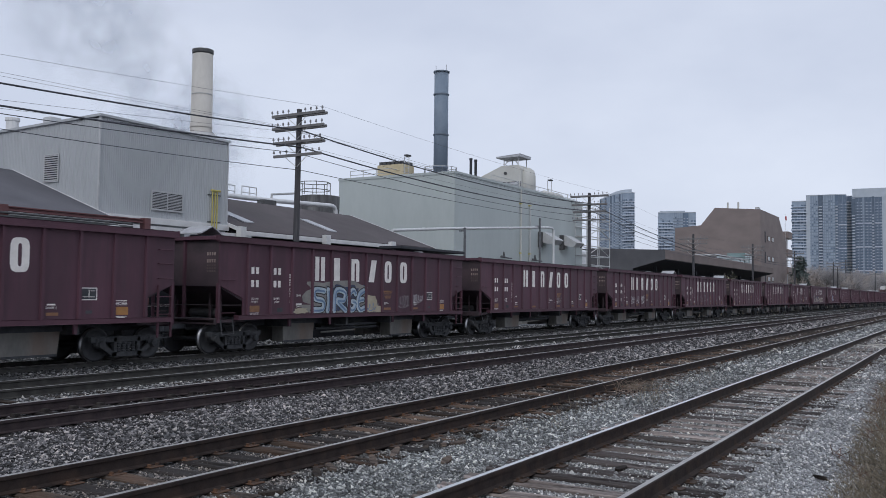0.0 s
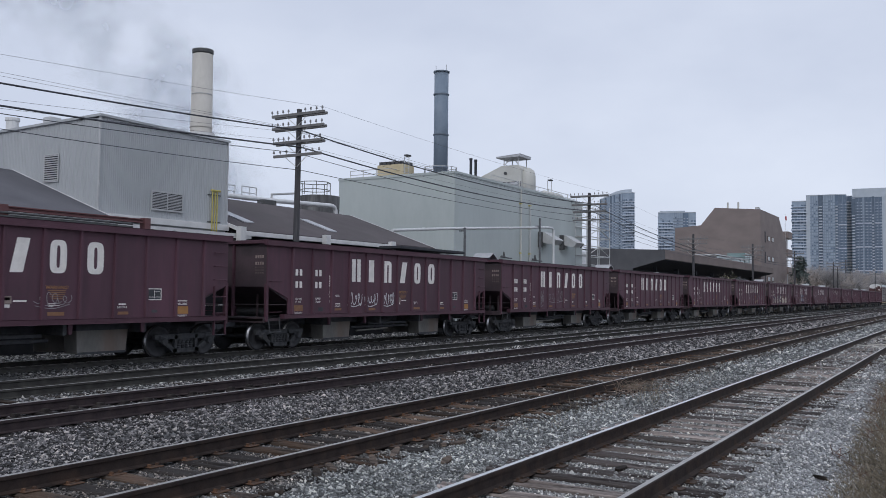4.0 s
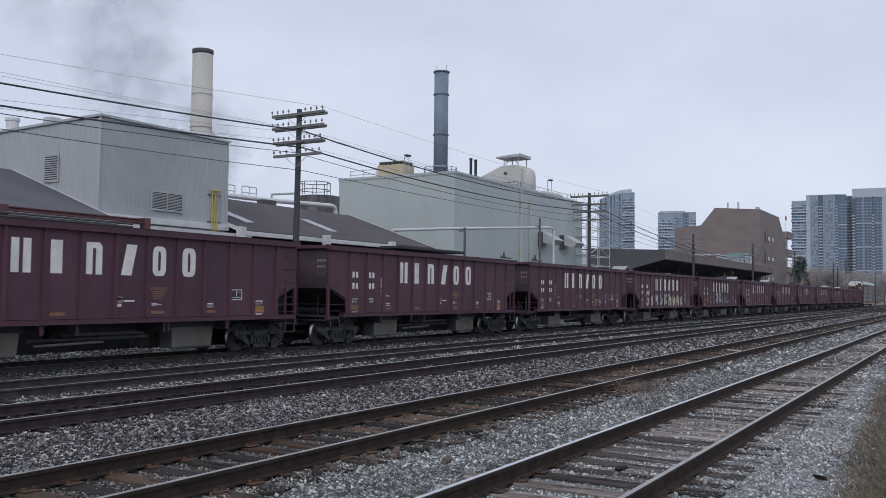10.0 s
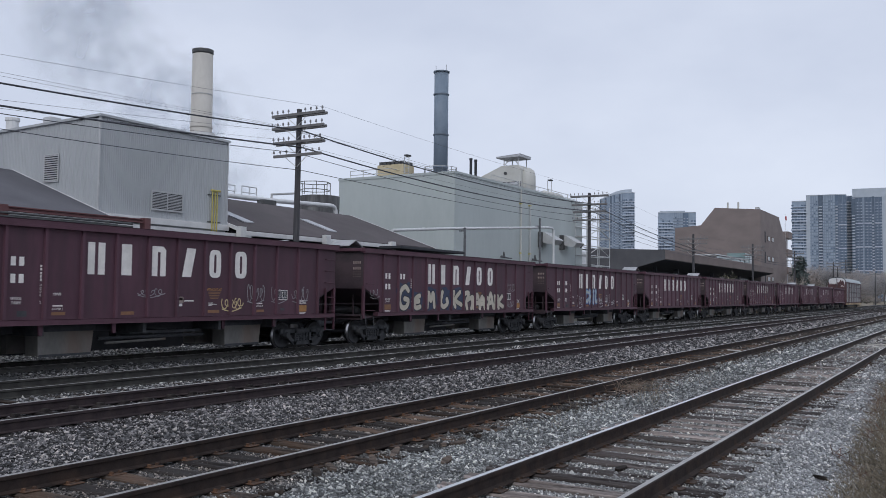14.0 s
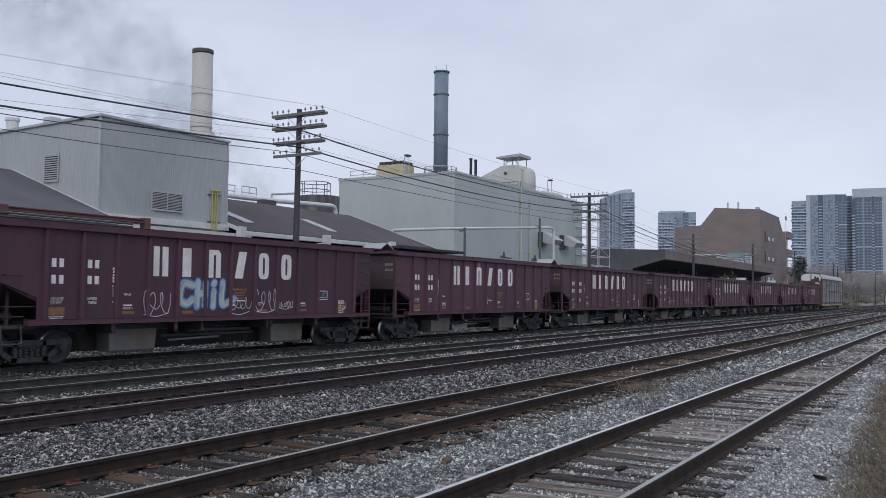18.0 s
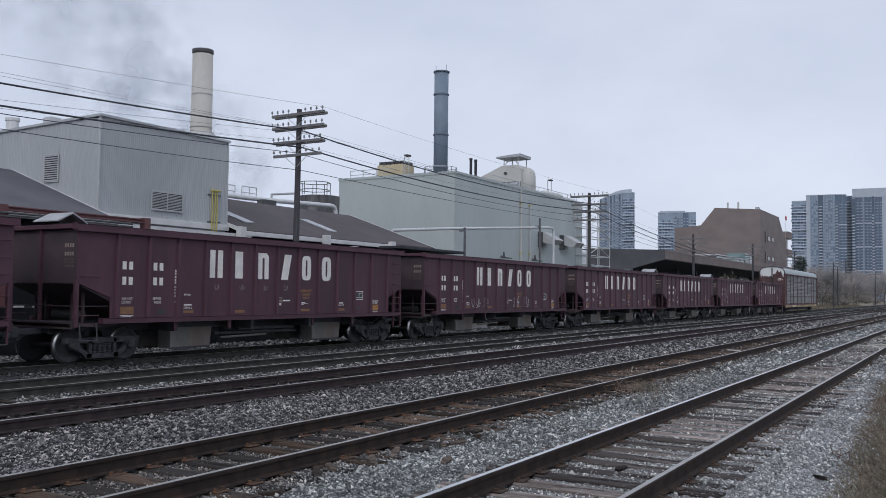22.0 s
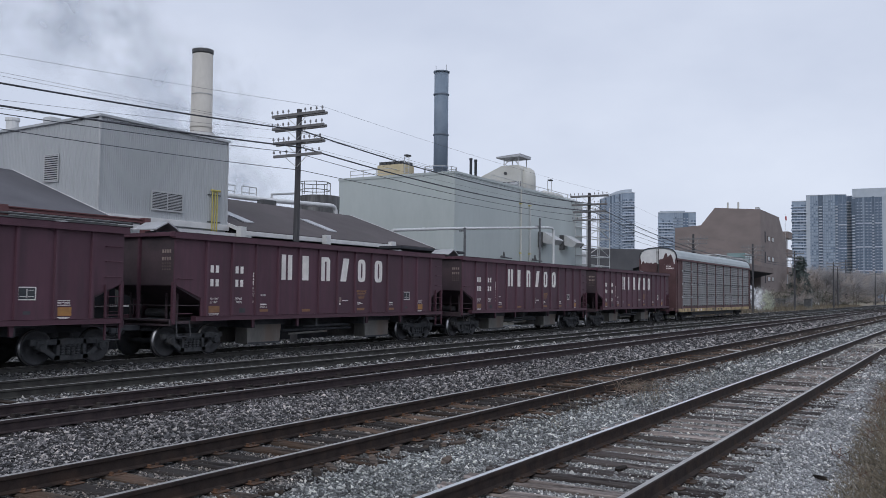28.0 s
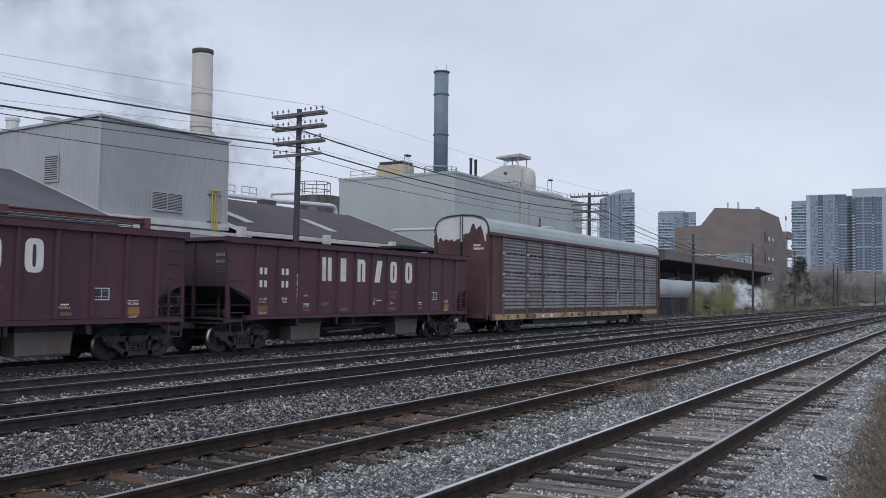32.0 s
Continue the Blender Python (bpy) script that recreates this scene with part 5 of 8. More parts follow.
    # things on the street-side wall
    for x, top, mt in ((74.85, 11.6, M_CREAM), (76.85, 10.6, M_STEEL)):
        q = thing("wall_pipe", "thin cream service pipe running down the wall", "pipe")
        bm = B()
        rod(bm, (x, 35.86, 1.5), (x, 35.86, top), 0.07, 8)
        part("pipe", bm, mt, q)
        for z in (5.6, 8.0, 10.2):
            bm = B()
            box(bm, x - 0.14, x + 0.14, 35.8, 36.0, z, z + 0.1)
            part("clip", bm, M_YPIPE, q)
    for x in (79.2, 84.5):
        hd = thing("air_hood", "grey sheet-metal air intake hood on the wall", "vent hood")
        bm = B()
        prism(bm, [(36.0, 7.9), (35.5, 7.9), (34.2, 7.1), (34.6, 6.7), (35.2, 6.75), (36.0, 7.0)], "x", x, x + 1.9)
        part("hood", bm, M_LOUVRE, hd)
        bm = B()
        prism(bm, [(35.48, 7.86), (34.16, 7.08), (34.55, 6.66), (35.2, 6.9)], "x", x + 1.91, x + 1.96)
        part("side_screen", bm, M_DKSTEEL, hd)
        bm = B()
        box(bm, x - 0.3, x + 0.1, 35.6, 36.0, 6.4, 7.9)
        part("collar", bm, M_DKSTEEL, hd)
    pipe = thing("overhead_pipe", "white lagged overhead pipe with an elbow down to the ground", "pipe")
    pts = [(50.0, 33.6, 6.05), (58.0, 33.6, 6.72), (76.0, 33.6, 8.05), (76.75, 33.6, 8.05), (77.0, 33.6, 7.98), (77.15, 33.6, 7.84), (77.2, 33.6, 7.6), (77.2, 33.6, 0.0)]
    for a, b in zip(pts, pts[1:]):
        bm = B()
        rod(bm, a, b, 0.105, 14)
        part("length", bm, M_PIPE, pipe)
    for x, z in ((60.2, 6.88), (54.0, 6.38), (68.0, 7.45), (75.2, 8.0)):
        bm = B()
        lathe(bm, [(0.14, -0.12), (0.14, 0.12)], 14, (x, 33.6, z), "x")
        part("coupling", bm, M_PIPE, pipe)
    for x, z1 in ((73.5, 8.7), (59.6, 6.9)):
        pp = thing("pipe_support", "slim dark steel post carrying the overhead pipe", "post")
        bm = B()
        box(bm, x - 0.085, x + 0.085, 33.28, 33.4, -0.4, z1)
        part("post", bm, M_POSTGREY, pp)
        bm = B()
        box(bm, x - 0.1, x + 0.1, 33.3, 33.8, z1 - 0.75 if z1 > 8 else z1 - 0.3, z1 - 0.66 if z1 > 8 else z1 - 0.22)
        part("bracket", bm, M_POSTGREY, pp)
    # ladder tower at the block's far end
    bars = []
    x0, x1, ya, yb = 88.0, 94.6, 34.4, 35.8
    for x in (x0, (x0 + x1) / 2, x1):
        for y in (ya, yb):
            bars.append(((x, y, -0.4), (x, y, 11.6)))
    for k in range(11):
        z = 1.0 + k
        bars += [((x0, ya, z), (x1, ya, z)), ((x0, yb, z), (x1, yb, z)), ((x0, ya, z), (x0, yb, z)), ((x1, ya, z), (x1, yb, z))]
        if k % 2 and k < 9:
            bars.append(((x0, ya, z), (x0 + 3.3, ya, z + 1)))
            bars.append(((x0 + 3.3, ya, z + 1), (x1, ya, z)))
    bar_thing("stair_tower", "pale open steel ladder tower beside the plant block", "scaffold", bars, M_STEEL, 0.05)
    v = thing("settling_tank", "white cylindrical tank inside the steelwork", "tank")
    bm = B()
    lathe(bm, [(1.7, -0.4), (1.7, 6.6), (1.5, 6.9), (0.4, 7.2)], 24, (97.2, 39.5, 0))
    part("shell", bm, M_PIPE, v, smooth=True)
    bm = B()
    lathe(bm, [(1.76, 6.3), (1.76, 6.5)], 24, (97.2, 39.5, 0))
    part("rim", bm, M_STEEL, v)
    for i in range(2):
        w = thing("wall_valve", "small dark valve gear on the wall", "valve")
        bm = B()
        x = 71.0 + 6.6 * i
        lathe(bm, [(0.12, 5.05), (0.16, 5.15), (0.10, 5.3), (0.05, 5.6)], 10, (x, 35.7, 0))
        box(bm, x - 0.05, x + 0.05, 35.7, 36.02, 5.1, 5.25)
        part("body", bm, M_DKSTEEL, w)
        bm = B()
        rod(bm, (x - 0.6, 35.7, 5.1), (x + 1.6, 35.7, 5.05), 0.06, 6)
        part("pipe", bm, M_DKSTEEL, w)


def behind_shed():
    pipe = thing("ridge_pipe", "white lagged pipe running behind the shed ridge", "pipe")
    pts = [(38.0, 38.0, 7.5), (42.3, 38.0, 7.56), (48.8, 38.0, 7.8), (49.05, 38.0, 7.79), (49.25, 38.0, 7.71), (49.38, 38.0, 7.56), (49.42, 38.0, 7.35), (49.42, 38.0, 6.4)]
    for a, b in zip(pts, pts[1:]):
        bm = B()
        rod(bm, a, b, 0.15, 16)
        part("length", bm, M_PIPE, pipe)
    v = thing("ridge_vent", "dark ridge ventilator box", "vent")
    bm = B()
    box(bm, 39.9, 41.0, 36.0, 36.6, 6.7, 7.3, 0.03)
    part("box", bm, M_DKSTEEL, v)
    tank = thing("wooden_tank", "old dark grey streaked cylindrical tank with a rail on top", "tank")
    bm = B()
    lathe(bm, [(1.6, -0.4), (1.6, 9.45)], 28, (56.0, 44.7, 0))
    part("shell", bm, surf("streaked_tank_wood", (0.075, 0.076, 0.08), (0.15, 0.15, 0.155), 0.9, 1.2, 0.1, c3=(0.26, 0.26, 0.26), fine=8, stretch_by=(2, 2, 0.25), streak=(0.05, 0.05, 0.054)), tank)
    bars = []
    for i in range(9):
        a = i * math.pi / 4
        x, y = 55.1 + 1.25 * math.cos(a), 44.5 + 1.25 * math.sin(a)
        bars.append(((x, y, 9.45), (x, y, 10.45)))
        b = (i + 1) * math.pi / 4
        for z in (9.85, 10.45):
            bars.append(((x, y, z), (55.1 + 1.25 * math.cos(b), 44.5 + 1.25 * math.sin(b), z)))
    for a, b in bars:
        bm = B()
        rod(bm, a, b, 0.03, 6)
        part("rail_bar", bm, M_DKSTEEL, tank)
    guard_rail("thin steel rail above the shed ridge", [(38.9, 38.2), (39.7, 38.2)], 7.5, 0.7, 0.8)
    guard_rail("thin steel rail above the shed ridge", [(40.3, 38.2), (41.6, 38.2)], 7.5, 0.75, 0.65)
    bp = thing("bent_flue", "thin grey bent flue pipe", "pipe")
    for a, b in (((43.0, 38.2, 7.4), (43.0, 38.2, 8.0)), ((43.0, 38.2, 8.0), (45.3, 38.2, 8.3))):
        bm = B()
        rod(bm, a, b, 0.07, 8)
        part("length", bm, M_STEEL, bp)
    vt = thing("roof_vent", "small white roof vent", "vent")
    bm = B()
    lathe(bm, [(0.33, 8.0), (0.33, 10.9), (0.38, 10.95), (0.38, 11.1)], 14, (29.4, 44.8, 0))
    part("pipe", bm, M_TRIM, vt)
    bx = thing("roof_box", "low grey roof ventilator", "vent")
    bm = B()
    box(bm, 26.7, 27.3, 37.7, 38.3, 8.2, 10.08, 0.03)
    part("box", bm, M_STEEL, bx)


def gantry():
    g = thing("pipe_gantry", "low rusty red steel gantry carrying thin pipes", "gantry")
    bm = B()
    box(bm, 2.0, 23.1, 26.9, 27.1, 4.46, 4.50)
    box(bm, 2.0, 23.1, 26.97, 27.03, 4.38, 4.46)
    box(bm, 2.0, 23.1, 26.9, 27.1, 4.34, 4.38)
    part("beam", bm, M_RED, g)
    for x in (23.3, 17.45, 10.0, 3.0):
        bm = B()
        box(bm, x - 0.14, x + 0.14, 26.86, 27.14, 1.18, 4.54)
        part("column", bm, M_RED, g)
    for z in (4.26, 4.14):
        bm = B()
        rod(bm, (2, 26.75, z), (22.5, 26.75, z), 0.04, 6)
        part("pipe", bm, M_DKSTEEL, g)
    d = thing("loading_dock", "low concrete loading dock, shade put into its dark colour, with a dashed white edge", "dock")
    bm = B()
    box(bm, 2.0, 46.0, 26.55, 28.6, -0.5, 1.18)
    part("platform", bm, M_SHADE_DARK, d)
    for i in range(60):
        if (i * 7) % 11 in (3, 8):
            continue
        x = 3.0 + 0.7 * i
        bm = B()
        box(bm, x, x + 0.34 + 0.16 * ((i * 5) % 3), 26.52, 26.60, 1.19, 1.25)
        part("edge_mark", bm, M_TRIM, d)
    e = thing("eaves_beam", "pale steel beam below the boiler house", "beam")
    bm = B()
    box(bm, 23.6, 31.2, 28.9, 29.1, 4.25, 4.45)
    part("beam", bm, M_TRIM, e)
    for x in (27.0, 23.8, 31.0):
        bm = B()
        box(bm, x - 0.1, x + 0.1, 28.95, 29.08, -0.4, 4.25)
        part("post", bm, M_DKSTEEL, e)


rooftop_plant()
behind_shed()
gantry()


# ---- brown buildings: openings and rooftop parts ----
M_PANE = surf("dim_window_glass", (0.10, 0.13, 0.15), (0.16, 0.20, 0.23), 0.12, 0.6, 0.0)
# bright copy of the pane: its lit look is put into the colour
M_PANE_LIT = surf("pale_lit_pane", (0.50, 0.52, 0.54), (0.60, 0.62, 0.64), 0.4, 1.0, 0.0)
M_GREEN = surf("grey_green_glazing", (0.14, 0.22, 0.22), (0.20, 0.28, 0.28), 0.2, 0.5, 0.0)


def brown_details():
    b = bpy.data.objects["brick_office_block"]
    for z in (14.5, 10.0, 5.5):
        for x in (207.4, 212.0):
            bm = B()
            box(bm, x, x + 2.6, 38.50, 38.60, z, z + 0.85)
            w = part("window", bm, M_PANE_LIT, b)
            bm = B()
            for a0, a1, z0, z1 in ((x - 0.1, x + 2.7, z - 0.1, z), (x - 0.1, x + 2.7, z + 0.85, z + 0.95), (x - 0.1, x, z, z + 0.85), (x + 2.6, x + 2.7, z, z + 0.85), (x + 1.25, x + 1.35, z, z + 0.85)):
                box(bm, a0, a1, 38.46, 38.60, z0, z1)
            part("window_frame", bm, M_DKBRICK, w)
        bm = B()
        box(bm, 204.5, 205.3, 38.52, 38.60, z - 0.6, z + 1.8)
        part("slot_window", bm, M_DARK, b)
    for z in (16.4, 12.0, 7.6):
        bm = B()
        box(bm, 232.0, 238.0, 38.2, 46.0, z, z + 1.7, 0.05)
        part("balcony", bm, M_BRICK, b)
        bm = B()
        box(bm, 232.0, 236.0, 39.0, 45.0, z - 2.7, z)
        part("balcony_glazing", bm, M_PANE_LIT, b)
    for y, mt in ((46.4, M_CREAM), (44.1, M_CREAM)):
        bm = B()
        lathe(bm, [(0.2, 21.1), (0.2, 22.9), (0.16, 23.0)], 12, (204, y, 0))
        part("roof_vent", bm, mt, b)
    bm = B()
    box(bm, 203, 205, 39.6, 40.3, 20.8, 21.6)
    part("roof_unit", bm, M_STEEL, b)
    f = thing("flag_pole", "thin flag pole with a small red flag", "flag pole", (229.0, 38.4, 0))
    bm = B()
    rod(bm, (0, 0, 15.5), (0, 0, 22.2), 0.05, 6)
    part("pole", bm, M_STEEL, f)
    bm = B()
    prism(bm, [(0.1, 0.0), (0.8, 0.12), (1.6, -0.1), (2.4, 0.1), (2.4, 0.16), (1.6, -0.04), (0.8, 0.18), (0.1, 0.06)], "z", 20.7, 21.7)
    part("flag", bm, surf("red_cloth", (0.42, 0.03, 0.03), (0.5, 0.05, 0.05), 0.8, 1, 0.0), f)
    h = bpy.data.objects["loading_hall"]
    bm = B()
    box(bm, 166.5, 190, 40.0, 43.5, 8.1, 9.35)
    box(bm, 165.5, 191, 39.7, 43.6, 9.35, 9.65)
    part("clerestory_wall", bm, M_STEEL, h)
    bm = B()
    box(bm, 190.4, 197.4, 39.8, 43.5, 8.1, 10.9, 0.05)
    part("stair_head", bm, M_GREEN, h, "grey-green glazed stair head")
    bm = B()
    box(bm, 194.5, 197.0, 39.7, 39.79, 8.9, 10.4)
    part("stair_head_pane", bm, M_PANE_LIT, h)
    for i in range(6):
        bm = B()
        box(bm, 166.8 + 3.9 * i, 170.4 + 3.9 * i, 39.88, 39.995, 8.5, 9.3)
        part("clerestory_window", bm, M_GREEN, h)
    for i in range(7):
        bm = B()
        box(bm, 126 + 11 * i, 126.6 + 11 * i, 38.8, 39.3, -0.5, 5.95)
        part("column", bm, M_DARK, h)
    bm = B()
    prism(bm, [(35.97, 8.2), (36.05, 8.2), (36.05, 8.0), (35.97, 8.0)], "x", 120.9, 200.1)
    part("fascia_edge", bm, M_BRICK, h)


brown_details()

# ---- poles and wires ----
M_POLE = surf("weathered_pole_wood", (0.052, 0.052, 0.058), (0.088, 0.087, 0.094), 0.9, 3, 0.3, fine=20, stretch_by=(4, 4, 0.4))
M_ARM = surf("grey_crossarm_wood", (0.14, 0.14, 0.145), (0.21, 0.208, 0.208), 0.9, 3, 0.2, fine=20)
M_GLASS = surf("insulator_glaze", (0.22, 0.22, 0.235), (0.32, 0.32, 0.335), 0.25, 8, 0.02)
M_WIRE = surf("black_cable", (0.040, 0.043, 0.055), (0.055, 0.058, 0.072), 0.6, 5, 0.02)
POLE_Y = 25.0


def insulator_mesh():
    bm = B()
    lathe(bm, [(0.012, 0.0), (0.012, 0.07), (0.045, 0.08), (0.05, 0.11), (0.03, 0.13), (0.042, 0.15), (0.03, 0.19), (0.01, 0.2)], 8)
    return mesh_of("insulator", bm, M_GLASS)


INSULATOR = insulator_mesh()


def line_pole(x, top, arms, lean=0.0, y=POLE_Y, words="weathered wooden line pole with crossarms and glass insulators", pins=10, r=0.16):
    p = thing("line_pole", words, "utility pole", (x, y, 0), "line poles beside the track")
    bm = B()
    rod(bm, (-lean, 0, -0.5), (0, 0, top), r, 10, r * 0.72)
    part("pole", bm, M_POLE, p)
    for z, half, double in arms:
        bm = B()
        for s in ((-1, 1) if double else (-1,)):
            box(bm, s * 0.17 - 0.045, s * 0.17 + 0.045, -half + (0.12 if s > 0 else 0), half - (0.12 if s < 0 else 0), z - 0.06, z + 0.06, 0.008)
        arm = part("crossarm", bm, M_ARM, p)
        n = pins if half > 1.4 else pins - 2
        for i in range(n):
            yy = -half + 0.12 + (2 * half - 0.24) * i / (n - 1)
            if abs(yy) < 0.2:
                continue
            part("insulator", INSULATOR, None, arm, at=(-0.17, yy, z + 0.06))
        for s in (-1, 1):
            bm = B()
            rod(bm, (-0.17, s * 0.62, z - 0.05), (-0.14, s * 0.03, z - 0.5), 0.014, 5)
            part("arm_brace", bm, M_STEEL, arm)
    return p


line_pole(-4.7, 9.2, [(8.9, 1.5, True), (8.3, 1.5, True)])
line_pole(29.82, 9.75, [(9.5, 1.52, True), (8.94, 1.5, True), (8.30, 1.42, True), (7.72, 1.38, False)], lean=0.1)
line_pole(64.25, 9.65, [(9.4, 1.6, True), (8.75, 1.5, True), (8.2, 1.4, True), (7.55, 1.4, False)])
line_pole(94.2, 8.35, [(7.85, 1.6, False), (7.35, 1.5, False), (6.6, 1.3, False)])
line_pole(124.2, 8.95, [(8.5, 1.6, False), (8.0, 1.5, False), (7.4, 1.4, False)])
line_pole(157.5, 9.6, [(9.1, 1.6, False), (8.5, 1.5, False), (7.9, 1.4, False)])
line_pole(203.0, 9.4, [(9.0, 1.5, False), (8.4, 1.4, False)], y=24.5)
line_pole(216.0, 8.6, [(8.1, 1.5, False)], y=25.2)
line_pole(262.0, 12.0, [(11.4, 1.6, False), (10.6, 1.6, False)], y=28.5, r=0.2)
line_pole(300.0, 9.5, [(9.0, 1.6, False)], y=24.5)


def wire(y, pts, sags, r, label, y2=None):
    """A cable hung through the points (x, z), with a sag for each span."""
    verts = []
    for (xa, za), (xb, zb), sag in zip(pts, pts[1:], sags):
        n = 14
        for i in range(n):
            f = i / n
            verts.append(Vector((xa + (xb - xa) * f, y, za + (zb - za) * f - 4 * sag * f * (1 - f))))
    verts.append(Vector((pts[-1][0], y, pts[-1][1])))
    bm = B()
    rings = []
    for v in verts:
        rings.append([bm.verts.new(v + Vector((0, r * math.cos(a), r * math.sin(a)))) for a in (0.5, 1.55, 2.6, 3.64, 4.69, 5.74)])
    for A, C in zip(rings, rings[1:]):
        for i in range(6):
            bm.faces.new((A[i], A[(i + 1) % 6], C[(i + 1) % 6], C[i]))
    bm.faces.new(rings[0][::-1])
    bm.faces.new(rings[-1])
    return solid("overhead_cable", bm, M_WIRE, label, "cable", group="overhead cables")


P0, P1, P2, P3, P4, P5, P6 = -4.7, 29.82, 64.25, 94.2, 124.2, 157.5, 203.0
wire(24.83, [(P0, 7.43), (P1, 8.80), (P2, 8.82), (P3, 6.75), (P4, 7.2), (P5, 7.6)], [0.32, 0.5, 0.25, 0.4, 0.4], 0.030, "thick black cable slung along the poles")
wire(24.83, [(P0, 6.9), (P1, 8.07), (P2, 8.25), (P3, 6.45), (P4, 6.9), (P5, 7.3)], [0.35, 0.47, 0.25, 0.4, 0.4], 0.032, "thick black cable slung along the poles")
wire(25.17, [(P0, 6.8), (P1, 7.86), (P2, 7.85), (P3, 6.3)], [0.36, 0.42, 0.2], 0.014, "black cable slung along the poles")
wire(24.84, [(P0, 6.77), (P1, 7.07), (P2, 7.2), (P3, 5.9)], [0.40, 0.14, 0.2], 0.013, "black cable slung along the poles")
for yy, z1, z2, s, dip in ((23.62, 9.72, 9.62, 0.2, 2.48), (26.1, 9.15, 8.98, 0.2, 0.95), (26.28, 9.14, 8.98, 0.22, 1.08), (23.7, 8.52, 8.42, 0.2, 2.7), (26.0, 8.5, 8.4, 0.2, 2.3)):
    wire(yy, [(P0, z1 - dip), (P1, z1), (P2, z2), (P3, z2 - 1.5), (P4, z2 - 1.0), (P5, z2 - 0.6)], [s, s, s, s, s], 0.005, "thin bare telegraph wire")

# ---- parked tank cars behind the bushes ----
M_TANK = surf("pale_tank_paint", (0.26, 0.28, 0.31), (0.34, 0.365, 0.40), 0.45, 0.7, 0.04, c3=(0.22, 0.235, 0.255), fine=5)


def tank_car():
    c = thing("tank_car", "pale grey parked tank car", "freight car", (0, 0, -0.3), "parked tank cars")
    bm = B()
    lathe(bm, [(0.3, -5.6), (0.9, -5.45), (1.3, -5.1), (1.42, -4.6), (1.42, 4.6), (1.3, 5.1), (0.9, 5.45), (0.3, 5.6)], 24, (0, 0, 2.55), "x")
    part("tank", bm, M_TANK, c, smooth=True)
    bm = B()
    lathe(bm, [(0.5, 3.9), (0.5, 4.1), (0.42, 4.18)], 14)
    for x in (-1.6, 1.6):
        rod(bm, (x, -0.5, 3.85), (x, -0.5, 4.25), 0.03, 6)
    rod(bm, (-1.6, -0.5, 4.25), (1.6, -0.5, 4.25), 0.03, 6)
    part("dome", bm, M_GRIME, c, "dark valve dome")
    bm = B()
    box(bm, -5.9, 5.9, -0.3, 0.3, 0.75, 1.1)
    part("centre_sill", bm, M_GRIME, c)
    for e in (-1, 1):
        bm = B()
        box(bm, min(e * 5.2, e * 5.9), max(e * 5.2, e * 5.9), -1.4, 1.4, 0.9, 1.1)
        part("end_platform", bm, M_GRIME, c)
        bm = B()
        for s in (-1, 1):
            rod(bm, (e * 5.8, s * 1.35, 1.1), (e * 5.8, s * 1.35, 2.1), 0.025, 6)
        rod(bm, (e * 5.8, -1.35, 2.1), (e * 5.8, 1.35, 2.1), 0.025, 6)
        part("end_rail", bm, M_DKSTEEL, c)
        bogie(c, e * 4.2)
    return c


first_tank = tank_car()
first_tank.location = (106.6, 30.9, -0.2)
for x in (119.2, 131.8, 144.4):
    copy_thing(first_tank, pose(x, 30.9, -0.2))


def scrap_skip():
    k = thing("scrap_skip", "dark ribbed steel skip beside the parked tank cars", "skip", (98.9, 28.2, -0.45))
    bm = B()
    prism(bm, [(-3.9, 0.0), (3.9, 0.0), (4.1, 2.05), (-4.1, 2.05)], "y", -0.55, 0.55)
    part("body", bm, M_DARK, k)
    bm = B()
    box(bm, -4.2, 4.2, -0.63, 0.63, 2.05, 2.15, 0.02)
    part("rim", bm, M_DKSTEEL, k)
    for i in range(6):
        bm = B()
        box(bm, -3.4 + 1.36 * i - 0.06, -3.4 + 1.36 * i + 0.06, -0.62, -0.55, 0.05, 2.05)
        part("rib", bm, M_DKSTEEL, k)
    bm = B()
    box(bm, -2.1, -1.9, -0.57, -0.551, 0.7, 1.4)
    part("paper_mark", bm, M_TRIM, k)


scrap_skip()

# ---- far towers ----
M_TGLASS = surf("blue_grey_curtain_glass", (0.235, 0.30, 0.39), (0.31, 0.38, 0.475), 0.3, 0.12, 0.0, fine=0.5, c3=(0.34, 0.41, 0.50))
M_TSLAB = surf("pale_balcony_slab", (0.42, 0.475, 0.56), (0.49, 0.545, 0.63), 0.7, 0.2, 0.0)
M_TDARK = surf("dark_blue_window", (0.095, 0.14, 0.205), (0.145, 0.195, 0.27), 0.2, 0.3, 0.0, vary=0.2)
M_TCAP = surf("grey_tower_crown", (0.40, 0.45, 0.51), (0.47, 0.52, 0.58), 0.6, 0.2, 0.0)


def far_boxes(name, boxes, material, parent):
    """Many small boxes (x0, x1, y0, y1, z0, z1) joined into one part."""
    verts, faces = [], []
    for x0, x1, y0, y1, z0, z1 in boxes:
        n = len(verts)
        verts += [(x0, y0, z0), (x1, y0, z0), (x1, y1, z0), (x0, y1, z0), (x0, y0, z1), (x1, y0, z1), (x1, y1, z1), (x0, y1, z1)]
        faces += [[n + q for q in f] for f in ((0, 3, 2, 1), (4, 5, 6, 7), (0, 1, 5, 4), (1, 2, 6, 5), (2, 3, 7, 6), (3, 0, 4, 7))]
    if not boxes:
        return
    me = bpy.data.meshes.new(name)
    me.from_pydata(verts, [], faces)
    me.materials.append(material)
    tagged(part(name, me, None, parent), kind="stuff")


